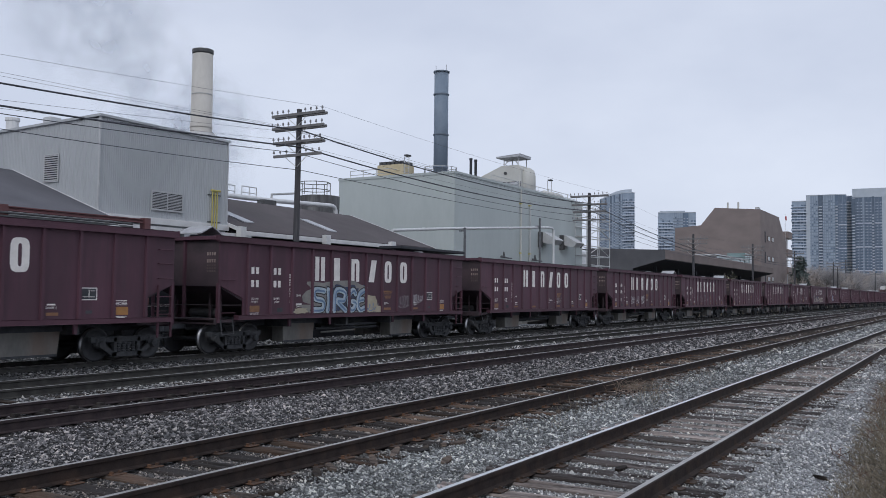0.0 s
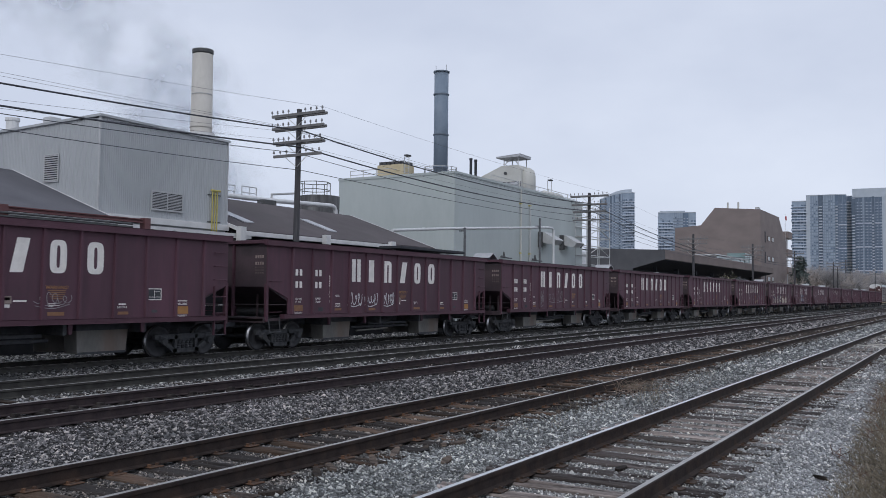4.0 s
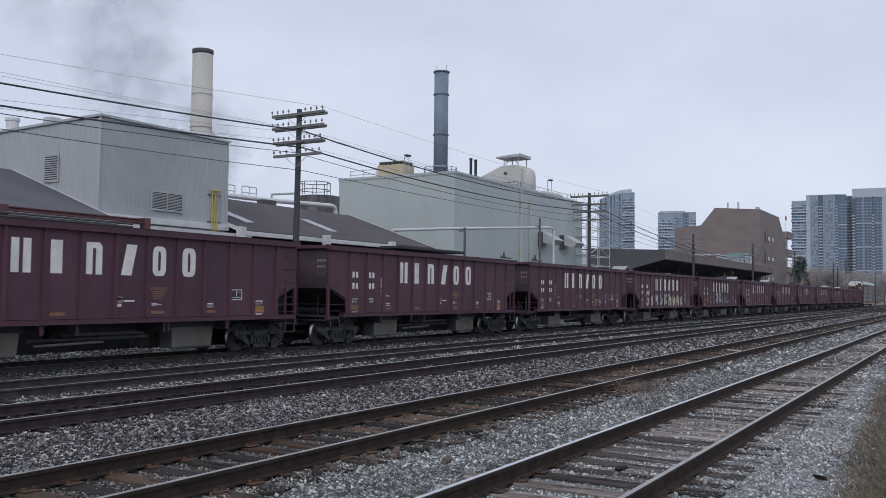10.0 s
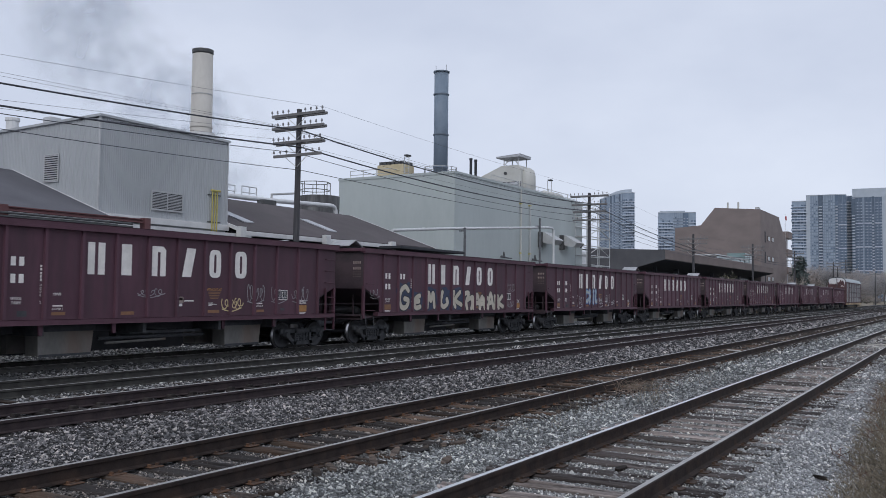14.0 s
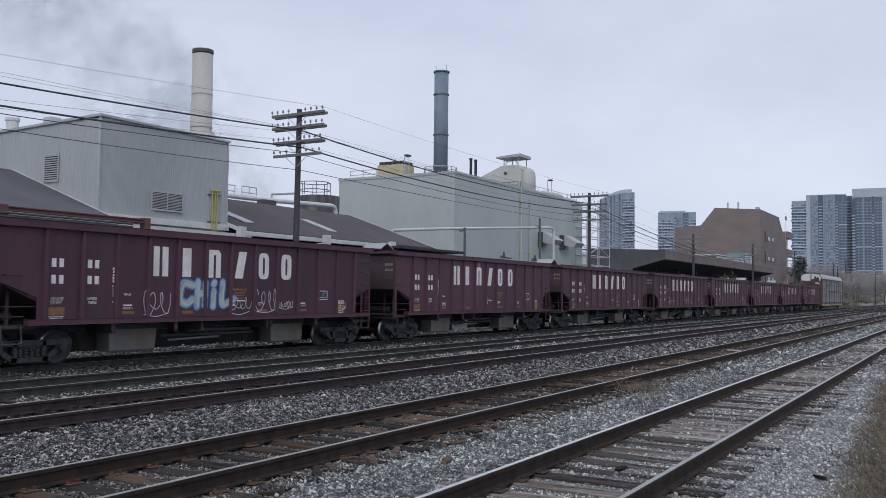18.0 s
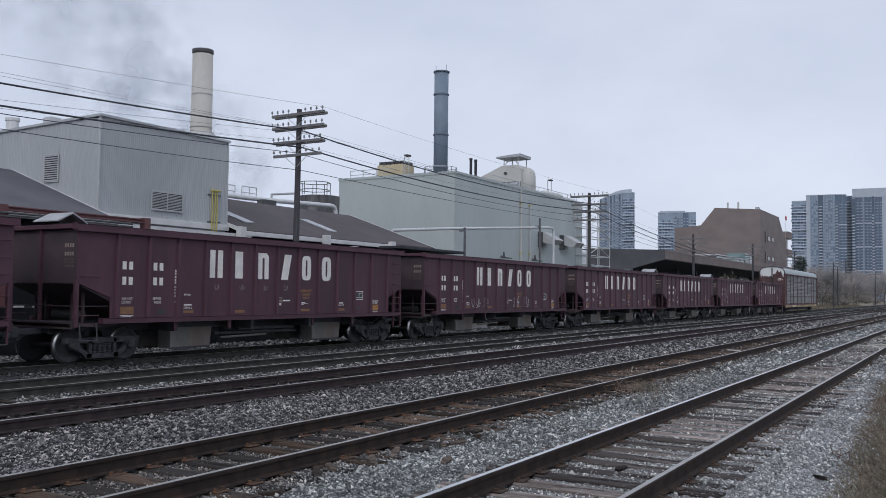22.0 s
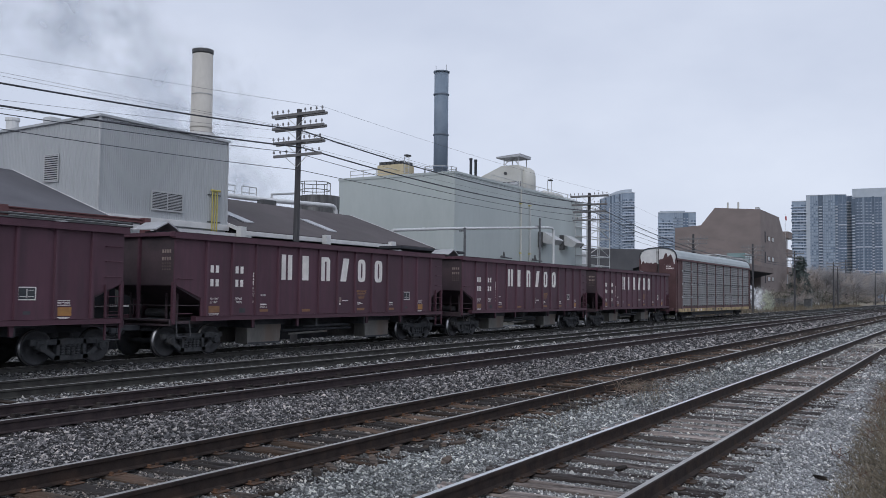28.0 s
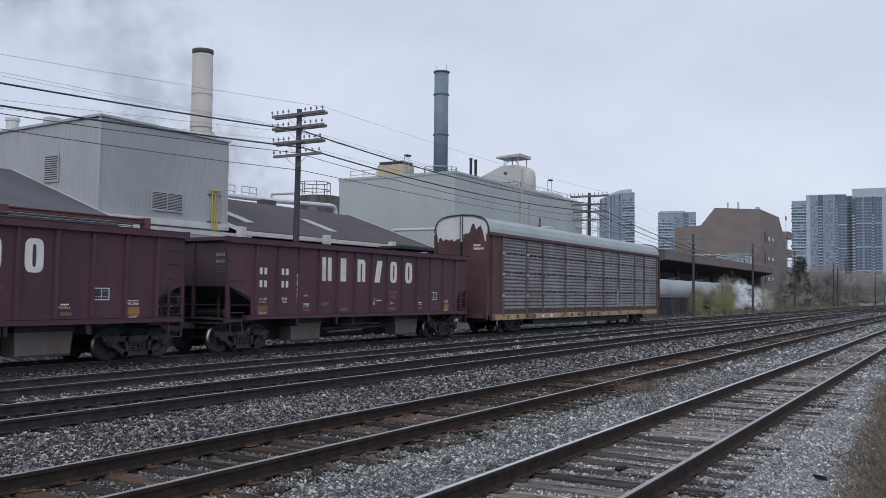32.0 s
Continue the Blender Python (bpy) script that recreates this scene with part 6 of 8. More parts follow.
def tower(words, dist, az0, az1, top, bays, storey=3.0, bulge=0.0, drop=0.0, depth=22.0, crown=()):
    """A high-rise seen at a distance between two bearings in degrees. bays: (share from, share to, kind, lowering); shares run from az0 to az1."""
    mid = radians((az0 + az1) / 2)
    w = dist * math.tan(radians(az0 - az1))
    t = thing("apartment_tower", words, "tower", (dist * math.cos(mid), dist * math.sin(mid), -0.5))
    t.rotation_euler = (0, 0, mid)
    rnd = random.Random(int(dist + 10 * az0))
    set_back = {"glass": -0.6, "balcony": 0.9, "slab": 0.3, "grid": 0.0, "plain": -0.9}
    skin = {"glass": M_TGLASS, "balcony": M_TDARK, "slab": M_TGLASS, "grid": M_TDARK, "plain": M_TCAP}
    for f0, f1, kind, lower in bays:
        fm = (f0 + f1) / 2
        x = -depth / 2 + set_back[kind] - bulge * math.sin(fm * math.pi)
        ya, yb = w / 2 - w * f1, w / 2 - w * f0
        z1 = top - drop * (1 - fm) ** 2
        bm = B()
        box(bm, x, depth / 2, ya, yb, 0, z1)
        part("facade_bay", bm, skin[kind], t)
        n = int(z1 / storey)
        pale, mids, dark = [], [], []
        for k in range(1, n):
            z = z1 - lower - k * storey
            if z < 2:
                break
            if kind == "glass":
                mids.append((x - 0.06, x + 0.1, ya, yb, z, z + storey * 0.30))
                y = ya + 0.5
                while y < yb - 1.6:
                    if rnd.random() < 0.35:
                        dark.append((x - 0.05, x + 0.1, y, y + 1.5, z + storey * 0.36, z + storey * 0.9))
                    y += 2.1
            elif kind == "balcony":
                pale.append((x - 1.5, x + 0.2, ya + 0.12 * (yb - ya), yb - 0.12 * (yb - ya), z, z + storey * 0.40))
            elif kind == "slab":
                thick = k % 3 == 0
                pale.append((x - (2.2 if thick else 1.0), x + 0.2, ya - (0.8 if thick else 0), yb + (0.8 if thick else 0), z, z + storey * (0.42 if thick else 0.24)))
                y = ya + 0.4
                while y < yb - 1.5:
                    if rnd.random() < 0.6:
                        dark.append((x - 0.08, x + 0.1, y, y + rnd.uniform(1.2, 2.8), z + storey * 0.45, z + storey * 0.95))
                    y += 3.0
            elif kind == "grid":
                if k % 8 == 0:
                    pale.append((x - 0.5, x + 0.1, ya, yb, z, z + storey * 0.40))
                mids.append((x - 0.12, x + 0.1, ya, yb, z, z + storey * 0.30))
                for y in (ya + 0.5, ya + 3.9, ya + 7.3):
                    if y + 1.2 < yb:
                        pale.append((x - 0.6, x + 0.1, y, y + 1.0, z + storey * 0.05, z + storey * 0.30))
        if kind in ("glass", "grid"):
            y = ya
            while y < yb + 0.1:
                mids.append((x - 0.16, x + 0.1, y - 0.25, y + 0.25, 0, z1 - 0.3))
                y += 2.1 if kind == "glass" else 3.4
        far_boxes("balcony_column", pale, M_TSLAB, t)
        far_boxes("spandrel_column", mids, M_TMID if kind == "glass" else M_TFRAME, t)
        far_boxes("pane_column", dark, M_TDARK, t)
        bm = B()
        box(bm, x - 0.3, x + 1.0, ya, yb, z1, z1 + 0.9)
        part("parapet", bm, M_TCAP if kind != "balcony" else M_TMID, t)
    for f0, f1, rise, inset in crown:
        bm = B()
        box(bm, -depth / 2 + inset, depth / 2 - 2, w / 2 - w * f1, w / 2 - w * f0, top - drop * 0.2 - 1.0, top + rise, 0.3)
        part("crown", bm, M_TCAP, t)
    return t


M_TMID = surf("mid_blue_window", (0.17, 0.215, 0.275), (0.235, 0.285, 0.35), 0.2, 0.05, 0.0, fine=0.3, vary=0.15)
M_TFRAME = surf("blue_grey_frame", (0.128, 0.175, 0.24), (0.18, 0.23, 0.305), 0.5, 0.05, 0.0, fine=0.3)
curved = tower("tall glass apartment tower with a curved front and slanted top", 1050, 20.60, 18.45, 120.0,
               [(k / 20.0, (k + 1) / 20.0, ("balcony", "glass", "glass", "grid", "glass", "glass", "grid", "glass", "grid", "glass", "glass", "grid", "glass", "slab", "slab", "slab", "slab", "slab", "slab", "slab")[k], 7) for k in range(20)], 3.2, 7.0, 8.0, 24)
cap = B()
half = 1050 * math.tan(radians(2.15)) / 2
rim = [(half - 2 * half * f, 120.4 - 8.0 * (1 - f) ** 2, 4.6 * math.sin(min(1.0, f * 1.5) * math.pi / 2)) for f in [0.12 + 0.8 * k / 12 for k in range(13)]]
prism(cap, [(y, z + up) for y, z, up in rim] + [(y, z - 0.5) for y, z, up in rim[::-1]], "x", -9, 8)
part("crown", cap, M_TCAP, curved, "pale sloping roof screen")
tower("slim glass apartment tower with pale floor bands and a stepped top", 1000, 16.98, 14.72, 92.0,
      ((0.0, 0.40, "slab", 8), (0.40, 0.66, "glass", 4), (0.66, 0.80, "grid", 4), (0.80, 1.0, "slab", 8)), 3.1, 2.0, 0.0, 24, ((0.04, 0.72, 2.6, 2.0),))
tower("broad apartment tower with pale balcony bands", 1000, 9.14, 8.33, 101.5, ((0.0, 1.0, "slab", 3),), 3.0, 0.0, 0.0, 24)
tower("broad blue glass apartment tower with dark balcony columns", 1000, 8.33, 6.16, 107.0,
      ((0.0, 0.10, "plain", 0), (0.10, 0.30, "glass", 5), (0.30, 0.42, "balcony", 9.0), (0.42, 0.46, "glass", 5), (0.46, 0.72, "glass", 5), (0.72, 0.80, "balcony", 9.0), (0.80, 1.0, "grid", 7.0)), 3.0, 1.5, 0.0, 24, ((0.36, 0.60, 1.2, 6.0),))
tower("set-back link with staggered balconies between two towers", 1015, 6.20, 5.84, 107.0, ((0.0, 1.0, "balcony", 3),), 3.0, 0.0, 0.0, 20)
tower("apartment tower with dark window columns and a pale crown", 1005, 5.86, 3.2, 104.5,
      ((0.0, 0.08, "balcony", 16.0), (0.08, 0.22, "grid", 3.0), (0.22, 0.25, "glass", 16.0), (0.25, 0.40, "grid", 3.0), (0.40, 0.45, "balcony", 16.0), (0.45, 0.60, "grid", 3.0), (0.60, 1.0, "plain", 0)), 3.0, 0.5, 0.0, 24, ((0.02, 1.0, 9.2, 0.6),))

# ---- plants ----
M_TWIG = surf("bare_brown_twigs", (0.29, 0.28, 0.285), (0.42, 0.41, 0.415), 0.9, 0.5, 0.0, island=0.35)
M_TWIG_ORANGE = surf("orange_brown_twigs", (0.395, 0.345, 0.315), (0.53, 0.475, 0.44), 0.9, 0.5, 0.0, island=0.35)
M_BARK = surf("grey_brown_bark", (0.12, 0.105, 0.098), (0.19, 0.17, 0.158), 0.95, 5, 0.3, stretch_by=(4, 4, 0.6))
M_SPRING = surf("fresh_yellow_green_leaves", (0.29, 0.29, 0.135), (0.45, 0.44, 0.23), 0.7, 1.2, 0.0, island=0.4)
M_BLOSSOM = surf("pale_green_white_blossom", (0.50, 0.53, 0.40), (0.74, 0.76, 0.66), 0.7, 1.2, 0.0, island=0.4)
M_NEEDLE = surf("dark_conifer_needles", (0.07, 0.098, 0.098), (0.125, 0.155, 0.148), 0.8, 1.0, 0.0, island=0.4)
M_DEADSTEM = surf("tan_dead_stem", (0.20, 0.145, 0.115), (0.32, 0.245, 0.20), 0.9, 3.0, 0.0, island=0.4)
M_LITTER = surf("dead_leaf_litter", (0.10, 0.082, 0.065), (0.19, 0.155, 0.125), 0.9, 3.0, 0.0, island=0.45)
M_STALK = surf("reddish_dead_stalk", (0.10, 0.06, 0.045), (0.19, 0.12, 0.09), 0.9, 3.0, 0.0, island=0.4)
M_STRAW = surf("dry_straw_stems", (0.14, 0.118, 0.085), (0.28, 0.236, 0.172), 0.9, 2.0, 0.0, island=0.6)
M_SCRUB = surf("dull_green_scrub", (0.05, 0.06, 0.035), (0.09, 0.095, 0.055), 0.9, 0.8, 0.0, island=0.4)


def raw_mesh(name, verts, faces, material):
    """From arrays: verts n x 3, faces m x k."""
    verts, faces = np.asarray(verts, float), np.asarray(faces)
    me = bpy.data.meshes.new(name)
    me.vertices.add(len(verts))
    me.vertices.foreach_set("co", verts.reshape(-1))
    me.loops.add(faces.size)
    me.loops.foreach_set("vertex_index", faces.reshape(-1))
    me.polygons.add(len(faces))
    me.polygons.foreach_set("loop_start", np.arange(0, faces.size, faces.shape[1]))
    me.update(calc_edges=True)
    me.materials.append(material)
    return me


def leaves_mesh(name, centres, size, rng, material, droop=0.0, flat=1.0):
    """Small folded leaves (two triangles as a quad each) at the centres."""
    n = len(centres)
    a = rng.normal(size=(n, 3))
    a[:, 2] = a[:, 2] * flat - droop
    a /= np.linalg.norm(a, axis=1)[:, None]
    b = np.cross(a, rng.normal(size=(n, 3)))
    b /= np.linalg.norm(b, axis=1)[:, None]
    s = size * rng.uniform(0.6, 1.4, (n, 1))
    c = np.asarray(centres)
    v = np.stack([c - a * s, c + b * s * 0.45, c + a * s, c - b * s * 0.45], 1).reshape(-1, 3)
    return raw_mesh(name, v, np.arange(4 * n).reshape(-1, 4), material)


def sticks_mesh(name, A, Bv, r0, r1, material):
    """Three-sided tapered sticks from A to Bv."""
    A, Bv = np.asarray(A, float), np.asarray(Bv, float)
    n = len(A)
    d = Bv - A
    d /= np.maximum(np.linalg.norm(d, axis=1), 1e-6)[:, None]
    u = np.cross(d, np.array([0.31, 0.17, 0.93]))
    u /= np.maximum(np.linalg.norm(u, axis=1), 1e-6)[:, None]
    w = np.cross(d, u)
    r0, r1 = np.broadcast_to(r0, (n,))[:, None], np.broadcast_to(r1, (n,))[:, None]
    v = []
    for k in range(3):
        q = u * math.cos(2.094 * k) + w * math.sin(2.094 * k)
        v.append(A + q * r0)
    for k in range(3):
        q = u * math.cos(2.094 * k) + w * math.sin(2.094 * k)
        v.append(Bv + q * r1)
    v = np.stack(v, 1).reshape(-1, 3)
    f = np.array([[0, 1, 4, 3], [1, 2, 5, 4], [2, 0, 3, 5]])
    return raw_mesh(name, v, (f[None] + 6 * np.arange(n)[:, None, None]).reshape(-1, 4), material)


def branches(rng, height, spread, trunk_h, limbs, twigs, r, thick=0.09):
    """Trunk, limbs and twigs as (from, to, radii) arrays."""
    T, L, W = [], [], []
    top = np.array([rng.normal(0, 0.04) * height, rng.normal(0, 0.04) * height, height * 0.75])
    T.append((np.zeros(3), np.array([top[0] * 0.4, top[1] * 0.4, trunk_h]), r, r * 0.7))
    T.append((T[0][1], top, r * 0.7, r * 0.25))
    for i in range(limbs):
        f = rng.uniform(0.25, 1.0)
        base = T[1][0] + (T[1][1] - T[1][0]) * max(0, f - 0.2)
        a = rng.uniform(0, 6.283)
        out = spread * rng.uniform(0.4, 1.0) * (1.15 - f * 0.5)
        tip = base + np.array([math.cos(a) * out, math.sin(a) * out, height * rng.uniform(0.12, 0.38)])
        tip[2] = min(tip[2], height)
        mid = (base + tip) / 2 + rng.normal(0, 0.06, 3) * height * 0.3
        L += [(base, mid, r * 0.4, r * 0.25), (mid, tip, r * 0.25, r * 0.08)]
        for k in range(twigs):
            g = rng.uniform(0.1, 1.0)
            p = mid + (tip - mid) * g if k % 2 else base + (mid - base) * g
            q = p + rng.normal(0, 1, 3) * np.array([1, 1, 0.8]) * spread * 0.22 + np.array([0, 0, spread * 0.16])
            W.append((p, q, r * thick, r * thick * 0.4))
    return T, L, W


def bare_tree(name, words, at, height, spread, seed, limbs=14, twigs=14, mt=None, r=None, leaf=None, thick=0.09):
    rng = np.random.default_rng(seed)
    t = thing(name, words, "tree" if name.endswith("tree") else "bush", at)
    T, L, W = branches(rng, height, spread, height * 0.3, limbs, twigs, r or height * 0.02, thick)
    cols = lambda S: (np.array([s[0] for s in S]), np.array([s[1] for s in S]), np.array([s[2] for s in S]), np.array([s[3] for s in S]))
    part("trunk", sticks_mesh("trunk", *cols(T), M_BARK), None, t)
    part("branching", sticks_mesh("branching", *cols(L), M_BARK), None, t)
    tagged(part("crown", sticks_mesh("crown", *cols(W), mt or M_TWIG), None, t), kind="stuff")
    if leaf:
        count, size, lm = leaf
        ends = np.array([w[1] for w in W] + [w[0] for w in W])
        c = ends[rng.integers(0, len(ends), count)] + rng.normal(0, spread * 0.07, (count, 3))
        if name in ("spring_bush", "blossom_bush"):
            c[:, 2] *= rng.uniform(0.2, 1.0, count)
        c[:, 2] = np.maximum(c[:, 2], 0.1)
        tagged(part("leaves", leaves_mesh("leaves", c, size, rng, lm), None, t), kind="stuff")
    return t


def conifer(at, height, spread, seed):
    rng = np.random.default_rng(seed)
    t = thing("conifer_tree", "tall dark green conifer with drooping boughs", "tree", at)
    bm = B()
    rod(bm, (0, 0, -0.3), (0, 0, height), height * 0.018, 8, 0.02)
    part("trunk", bm, M_BARK, t)
    A, C, leaf = [], [], []
    z = height * 0.08
    while z < height * 0.98:
        reach = spread * (1 - z / height) ** 0.5 * rng.uniform(0.7, 1.1) + 0.15
        for k in range(rng.integers(4, 7)):
            a = rng.uniform(0, 6.283)
            ln = reach * rng.uniform(0.6, 1.05)
            tip = np.array([math.cos(a) * ln, math.sin(a) * ln, z - ln * 0.25])
            A.append((0, 0, z))
            C.append(tip)
            for q in range(int(16 + 40 * ln / spread)):
                f = rng.uniform(0.15, 1.0)
                leaf.append(np.array([0, 0, z]) + (tip - np.array([0, 0, z])) * f + rng.normal(0, 0.17, 3) * (0.5 + ln * 0.25))
        z += height * 0.026
    part("branching", sticks_mesh("branching", A, C, 0.05, 0.01, M_BARK), None, t)
    tagged(part("crown", leaves_mesh("crown", np.array(leaf), 0.30, rng, M_NEEDLE, droop=0.5), None, t), kind="stuff")
    return t


conifer((226.3, 34.6, -0.5), 12.4, 4.3, 11)
conifer((240.0, 41.5, -0.5), 9.0, 2.2, 12)
rp = random.Random(8)
for i in range(26):
    d = rp.uniform(345, 470)
    a = radians(rp.uniform(3.6, 5.6))
    bare_tree("bare_tree", "leafless brown roadside tree with fine twigs", (d * math.cos(a), d * math.sin(a) + 2, -0.5), rp.uniform(9.0, 15.0), rp.uniform(4.5, 6.5), 700 + i, 18, 34, M_TWIG_ORANGE if rp.random() < 0.5 else M_TWIG, 0.2, None, 0.2)
for i in range(120):
    d = rp.uniform(225, 360)
    a = radians(rp.uniform(3.4, 8.8))
    if d * math.sin(a) < 23:
        continue
    bare_tree("bare_tree", "leafless brown roadside tree with fine twigs", (d * math.cos(a), d * math.sin(a) + 4, -0.5), rp.uniform(6.0, 11.5), rp.uniform(3.0, 5.0), 100 + i, 18, 30, M_TWIG_ORANGE if rp.random() < 0.55 else M_TWIG, 0.16, None, 0.17)
for i in range(56):
    x = 185 + 3.2 * i
    bare_tree("bare_bush", "low tangled brown bush in dry grass", (x, 29 + rp.uniform(-2, 6), -0.5), rp.uniform(1.8, 4.0), rp.uniform(1.8, 3.0), 400 + i, 14, 30, M_TWIG_ORANGE if i % 3 else M_TWIG, 0.11, (250, 0.16, M_SCRUB) if i % 2 else None)
for i, (x, y, h, s) in enumerate(((99.4, 26.4, 3.5, 0.95), (101.8, 26.6, 3.8, 0.95), (110.2, 26.8, 4.0, 1.2), (113.2, 26.5, 5.1, 1.45), (117.0, 26.6, 5.8, 1.35), (119.8, 26.9, 4.2, 1.0))):
    bare_tree("spring_bush", "slender bush with thin yellow-green spring leaves", (x, y, -0.45), h, s, 300 + i, 26, 18, M_TWIG_ORANGE, 0.05, (5200, 0.045, M_SPRING), 0.15)
bare_tree("blossom_bush", "small bush covered in pale greenish-white blossom", (138.6, 26.4, -0.45), 3.6, 1.75, 341, 26, 16, M_TWIG, 0.05, (6000, 0.085, M_BLOSSOM), 0.15)
for i, (x, y, h, s) in enumerate(((130, 26.6, 1.3, 1.0), (136.0, 26.4, 1.6, 1.2), (144, 26.8, 1.2, 1.0), (152, 26.6, 1.6, 1.2), (160, 26.4, 1.3, 1.2), (170, 27.2, 2.0, 1.5))):
    bare_tree("bare_bush", "low tangled brown bush in dry grass", (x, y, -0.45), h, s, 330 + i, 14, 16, M_TWIG, 0.05, (260, 0.09, M_STRAW))


def weeds():
    """Dry stems at the edge of the near ballast, and tufts between the tracks."""
    rng = np.random.default_rng(21)
    A, C = [], []
    leaf = []
    for i in range(15000):
        x = 8.3 + 15.5 * rng.random() ** 1.4
        lim = weed_edge(x)
        deep = rng.gamma(1.3, 0.52)
        y = lim + 0.12 - deep
        if rng.random() > 0.42 + 0.5 * deep:
            continue
        h = rng.uniform(0.05, 0.52) * min(1.0, 0.26 + 0.62 * deep)
        b = np.array([x, y, -0.28])
        lean = np.array([rng.normal(-0.1, 0.5), rng.normal(0.2, 0.45)]) * h
        m = b + np.array([lean[0] * 0.3, lean[1] * 0.3, h * 0.62])
        t = b + np.array([lean[0], lean[1], h])
        A += [b, m]
        C += [m, t]
        if rng.random() < 0.5:
            side = m + (t - m) * rng.random() + np.append(rng.normal(0, 0.25, 2) * h, h * 0.2)
            A.append(m)
            C.append(side)
        if rng.random() < 0.25:
            leaf.append(t + rng.normal(0, 0.02, 3))
    R, S = [], []
    for i in range(26):
        x = 10 + 14 * rng.random()
        b = np.array([x, weed_edge(x) + rng.normal(-0.22, 0.12), -0.28])
        h = rng.uniform(0.2, 0.5)
        m = b + np.array([rng.normal(0, 0.12), rng.normal(0.05, 0.1), h * 0.6])
        t = m + np.array([rng.normal(0, 0.15), rng.normal(0.08, 0.12), h * 0.4])
        R += [b, m]
        S += [m, t]
        for k in range(4):
            q = m + (t - m) * rng.random()
            R.append(q)
            S.append(q + np.append(rng.normal(0, 0.07, 2), rng.uniform(0.02, 0.12)))
    litter = np.array([(x, weed_edge(x) + 0.35 - rng.gamma(1.6, 0.55), -0.265 + rng.uniform(0, 0.03)) for x in 8 + 16 * rng.random(7000) ** 1.3])
    w = sticks_mesh("dry_weeds", A, C, 0.0038, 0.0013, M_STRAW)
    o = thing("dry_weed_bank", "bank of dry straw-coloured weeds beside the ballast", "weeds", kind="stuff")
    part("stems", w, None, o)
    part("stalks", sticks_mesh("stalks", R, S, 0.006, 0.0025, M_STALK), None, o, "reddish brown dead stalks")
    part("seed_heads", leaves_mesh("seed_heads", np.array(leaf), 0.011, rng, M_STRAW), None, o)
    part("leaf_litter", leaves_mesh("leaf_litter", litter, 0.022, rng, M_LITTER, flat=0.25), None, o)
    A, C = [], []
    for cx, cy, n, sp in ((18.4, 6.05, 170, 0.35), (14.6, 5.75, 50, 0.5), (16.5, 5.3, 60, 0.7), (12.4, 5.5, 30, 0.5), (21.0, 5.4, 60, 0.8)):
        for i in range(n):
            b = np.array([cx + rng.normal(0, sp), cy + rng.normal(0, 0.22), -0.2])
            h = rng.uniform(0.06, 0.24)
            A.append(b)
            C.append(b + np.array([rng.normal(0, 0.09), rng.normal(0, 0.09), h]))
    o = thing("dry_grass_tufts", "thin dry grass tufts in the ballast between two tracks", "weeds", kind="stuff")
    part("stems", sticks_mesh("stems", A, C, 0.003, 0.001, M_STRAW), None, o)
    # dead stems arching over the stones
    A, C = [], []
    for i in range(44):
        b = np.array([17.5 + rng.normal(0, 0.45), 5.75 + rng.normal(0, 0.2), -0.2])
        a, h, ln = rng.uniform(0, 6.283), rng.uniform(0.12, 0.36), rng.uniform(0.15, 0.5)
        d = np.array([math.cos(a), math.sin(a), 0.0]) * ln
        pts = [b, b + d * 0.3 + (0, 0, h * 0.75), b + d * 0.7 + (0, 0, h), b + d * 1.1 + (0, 0, h * 0.8)]
        A += pts[:-1]
        C += pts[1:]
    o = thing("dead_stem_tangle", "tangle of dead tan stems arching over the ballast", "weeds", kind="stuff")
    part("stems", sticks_mesh("stems", A, C, 0.006, 0.003, M_DEADSTEM), None, o)
    # a low grassy rise before the far trees
    bm = B()
    ys = [(24.6, -0.5), (27.5, -0.2), (31.0, 0.5), (35.0, 1.1), (41.0, 1.3), (60.0, 1.0), (70.0, -0.5)]
    xs = [232 + 9 * i for i in range(20)]
    rows = [[bm.verts.new((x, y, -0.5 + (z + 0.5) * min(1.0, (x - 232) / 40.0) + 0.18 * noise.noise((x * 0.13, y * 0.3, 2.0)))) for y, z in ys] for x in xs]
    for ra, rb in zip(rows, rows[1:]):
        for j in range(len(ys) - 1):
            bm.faces.new((ra[j], rb[j], rb[j + 1], ra[j + 1]))
    solid("grass_bank", bm, surf("dry_tan_grass", (0.20, 0.175, 0.13), (0.32, 0.28, 0.215), 0.95, 0.5, 0.4, fine=5, c3=(0.14, 0.13, 0.085)), "low bank of dry tan grass before the far trees", kind="structure", smooth=True)
    # long grass far right along the line
    A, C = [], []
    for i in range(9000):
        x = rng.uniform(95, 260)
        y = rng.uniform(24.2, 34)
        b = np.array([x, y, -0.45])
        h = rng.uniform(0.25, 0.8)
        A.append(b)
        C.append(b + np.array([rng.normal(0, 0.2), rng.normal(0, 0.2), h]))
    D, E = [], []
    for i in range(2400):
        b = np.array([rng.uniform(82, 132), rng.uniform(25.2, 29.2), -0.45])
        h = rng.uniform(0.08, 0.42)
        D.append(b)
        E.append(b + np.array([rng.normal(0, 0.15), rng.normal(0, 0.15), h]))
    o = thing("scrub_strip", "strip of low dull green scrub behind the train", "scrub", kind="stuff")
    part("stems", sticks_mesh("stems", D, E, 0.022, 0.006, M_SCRUB), None, o)
    o = thing("dry_grass_strip", "strip of dry tan grass beside the far tracks", "grass", kind="stuff")
    part("stems", sticks_mesh("stems", A, C, 0.03, 0.01, M_STRAW), None, o)


weeds()


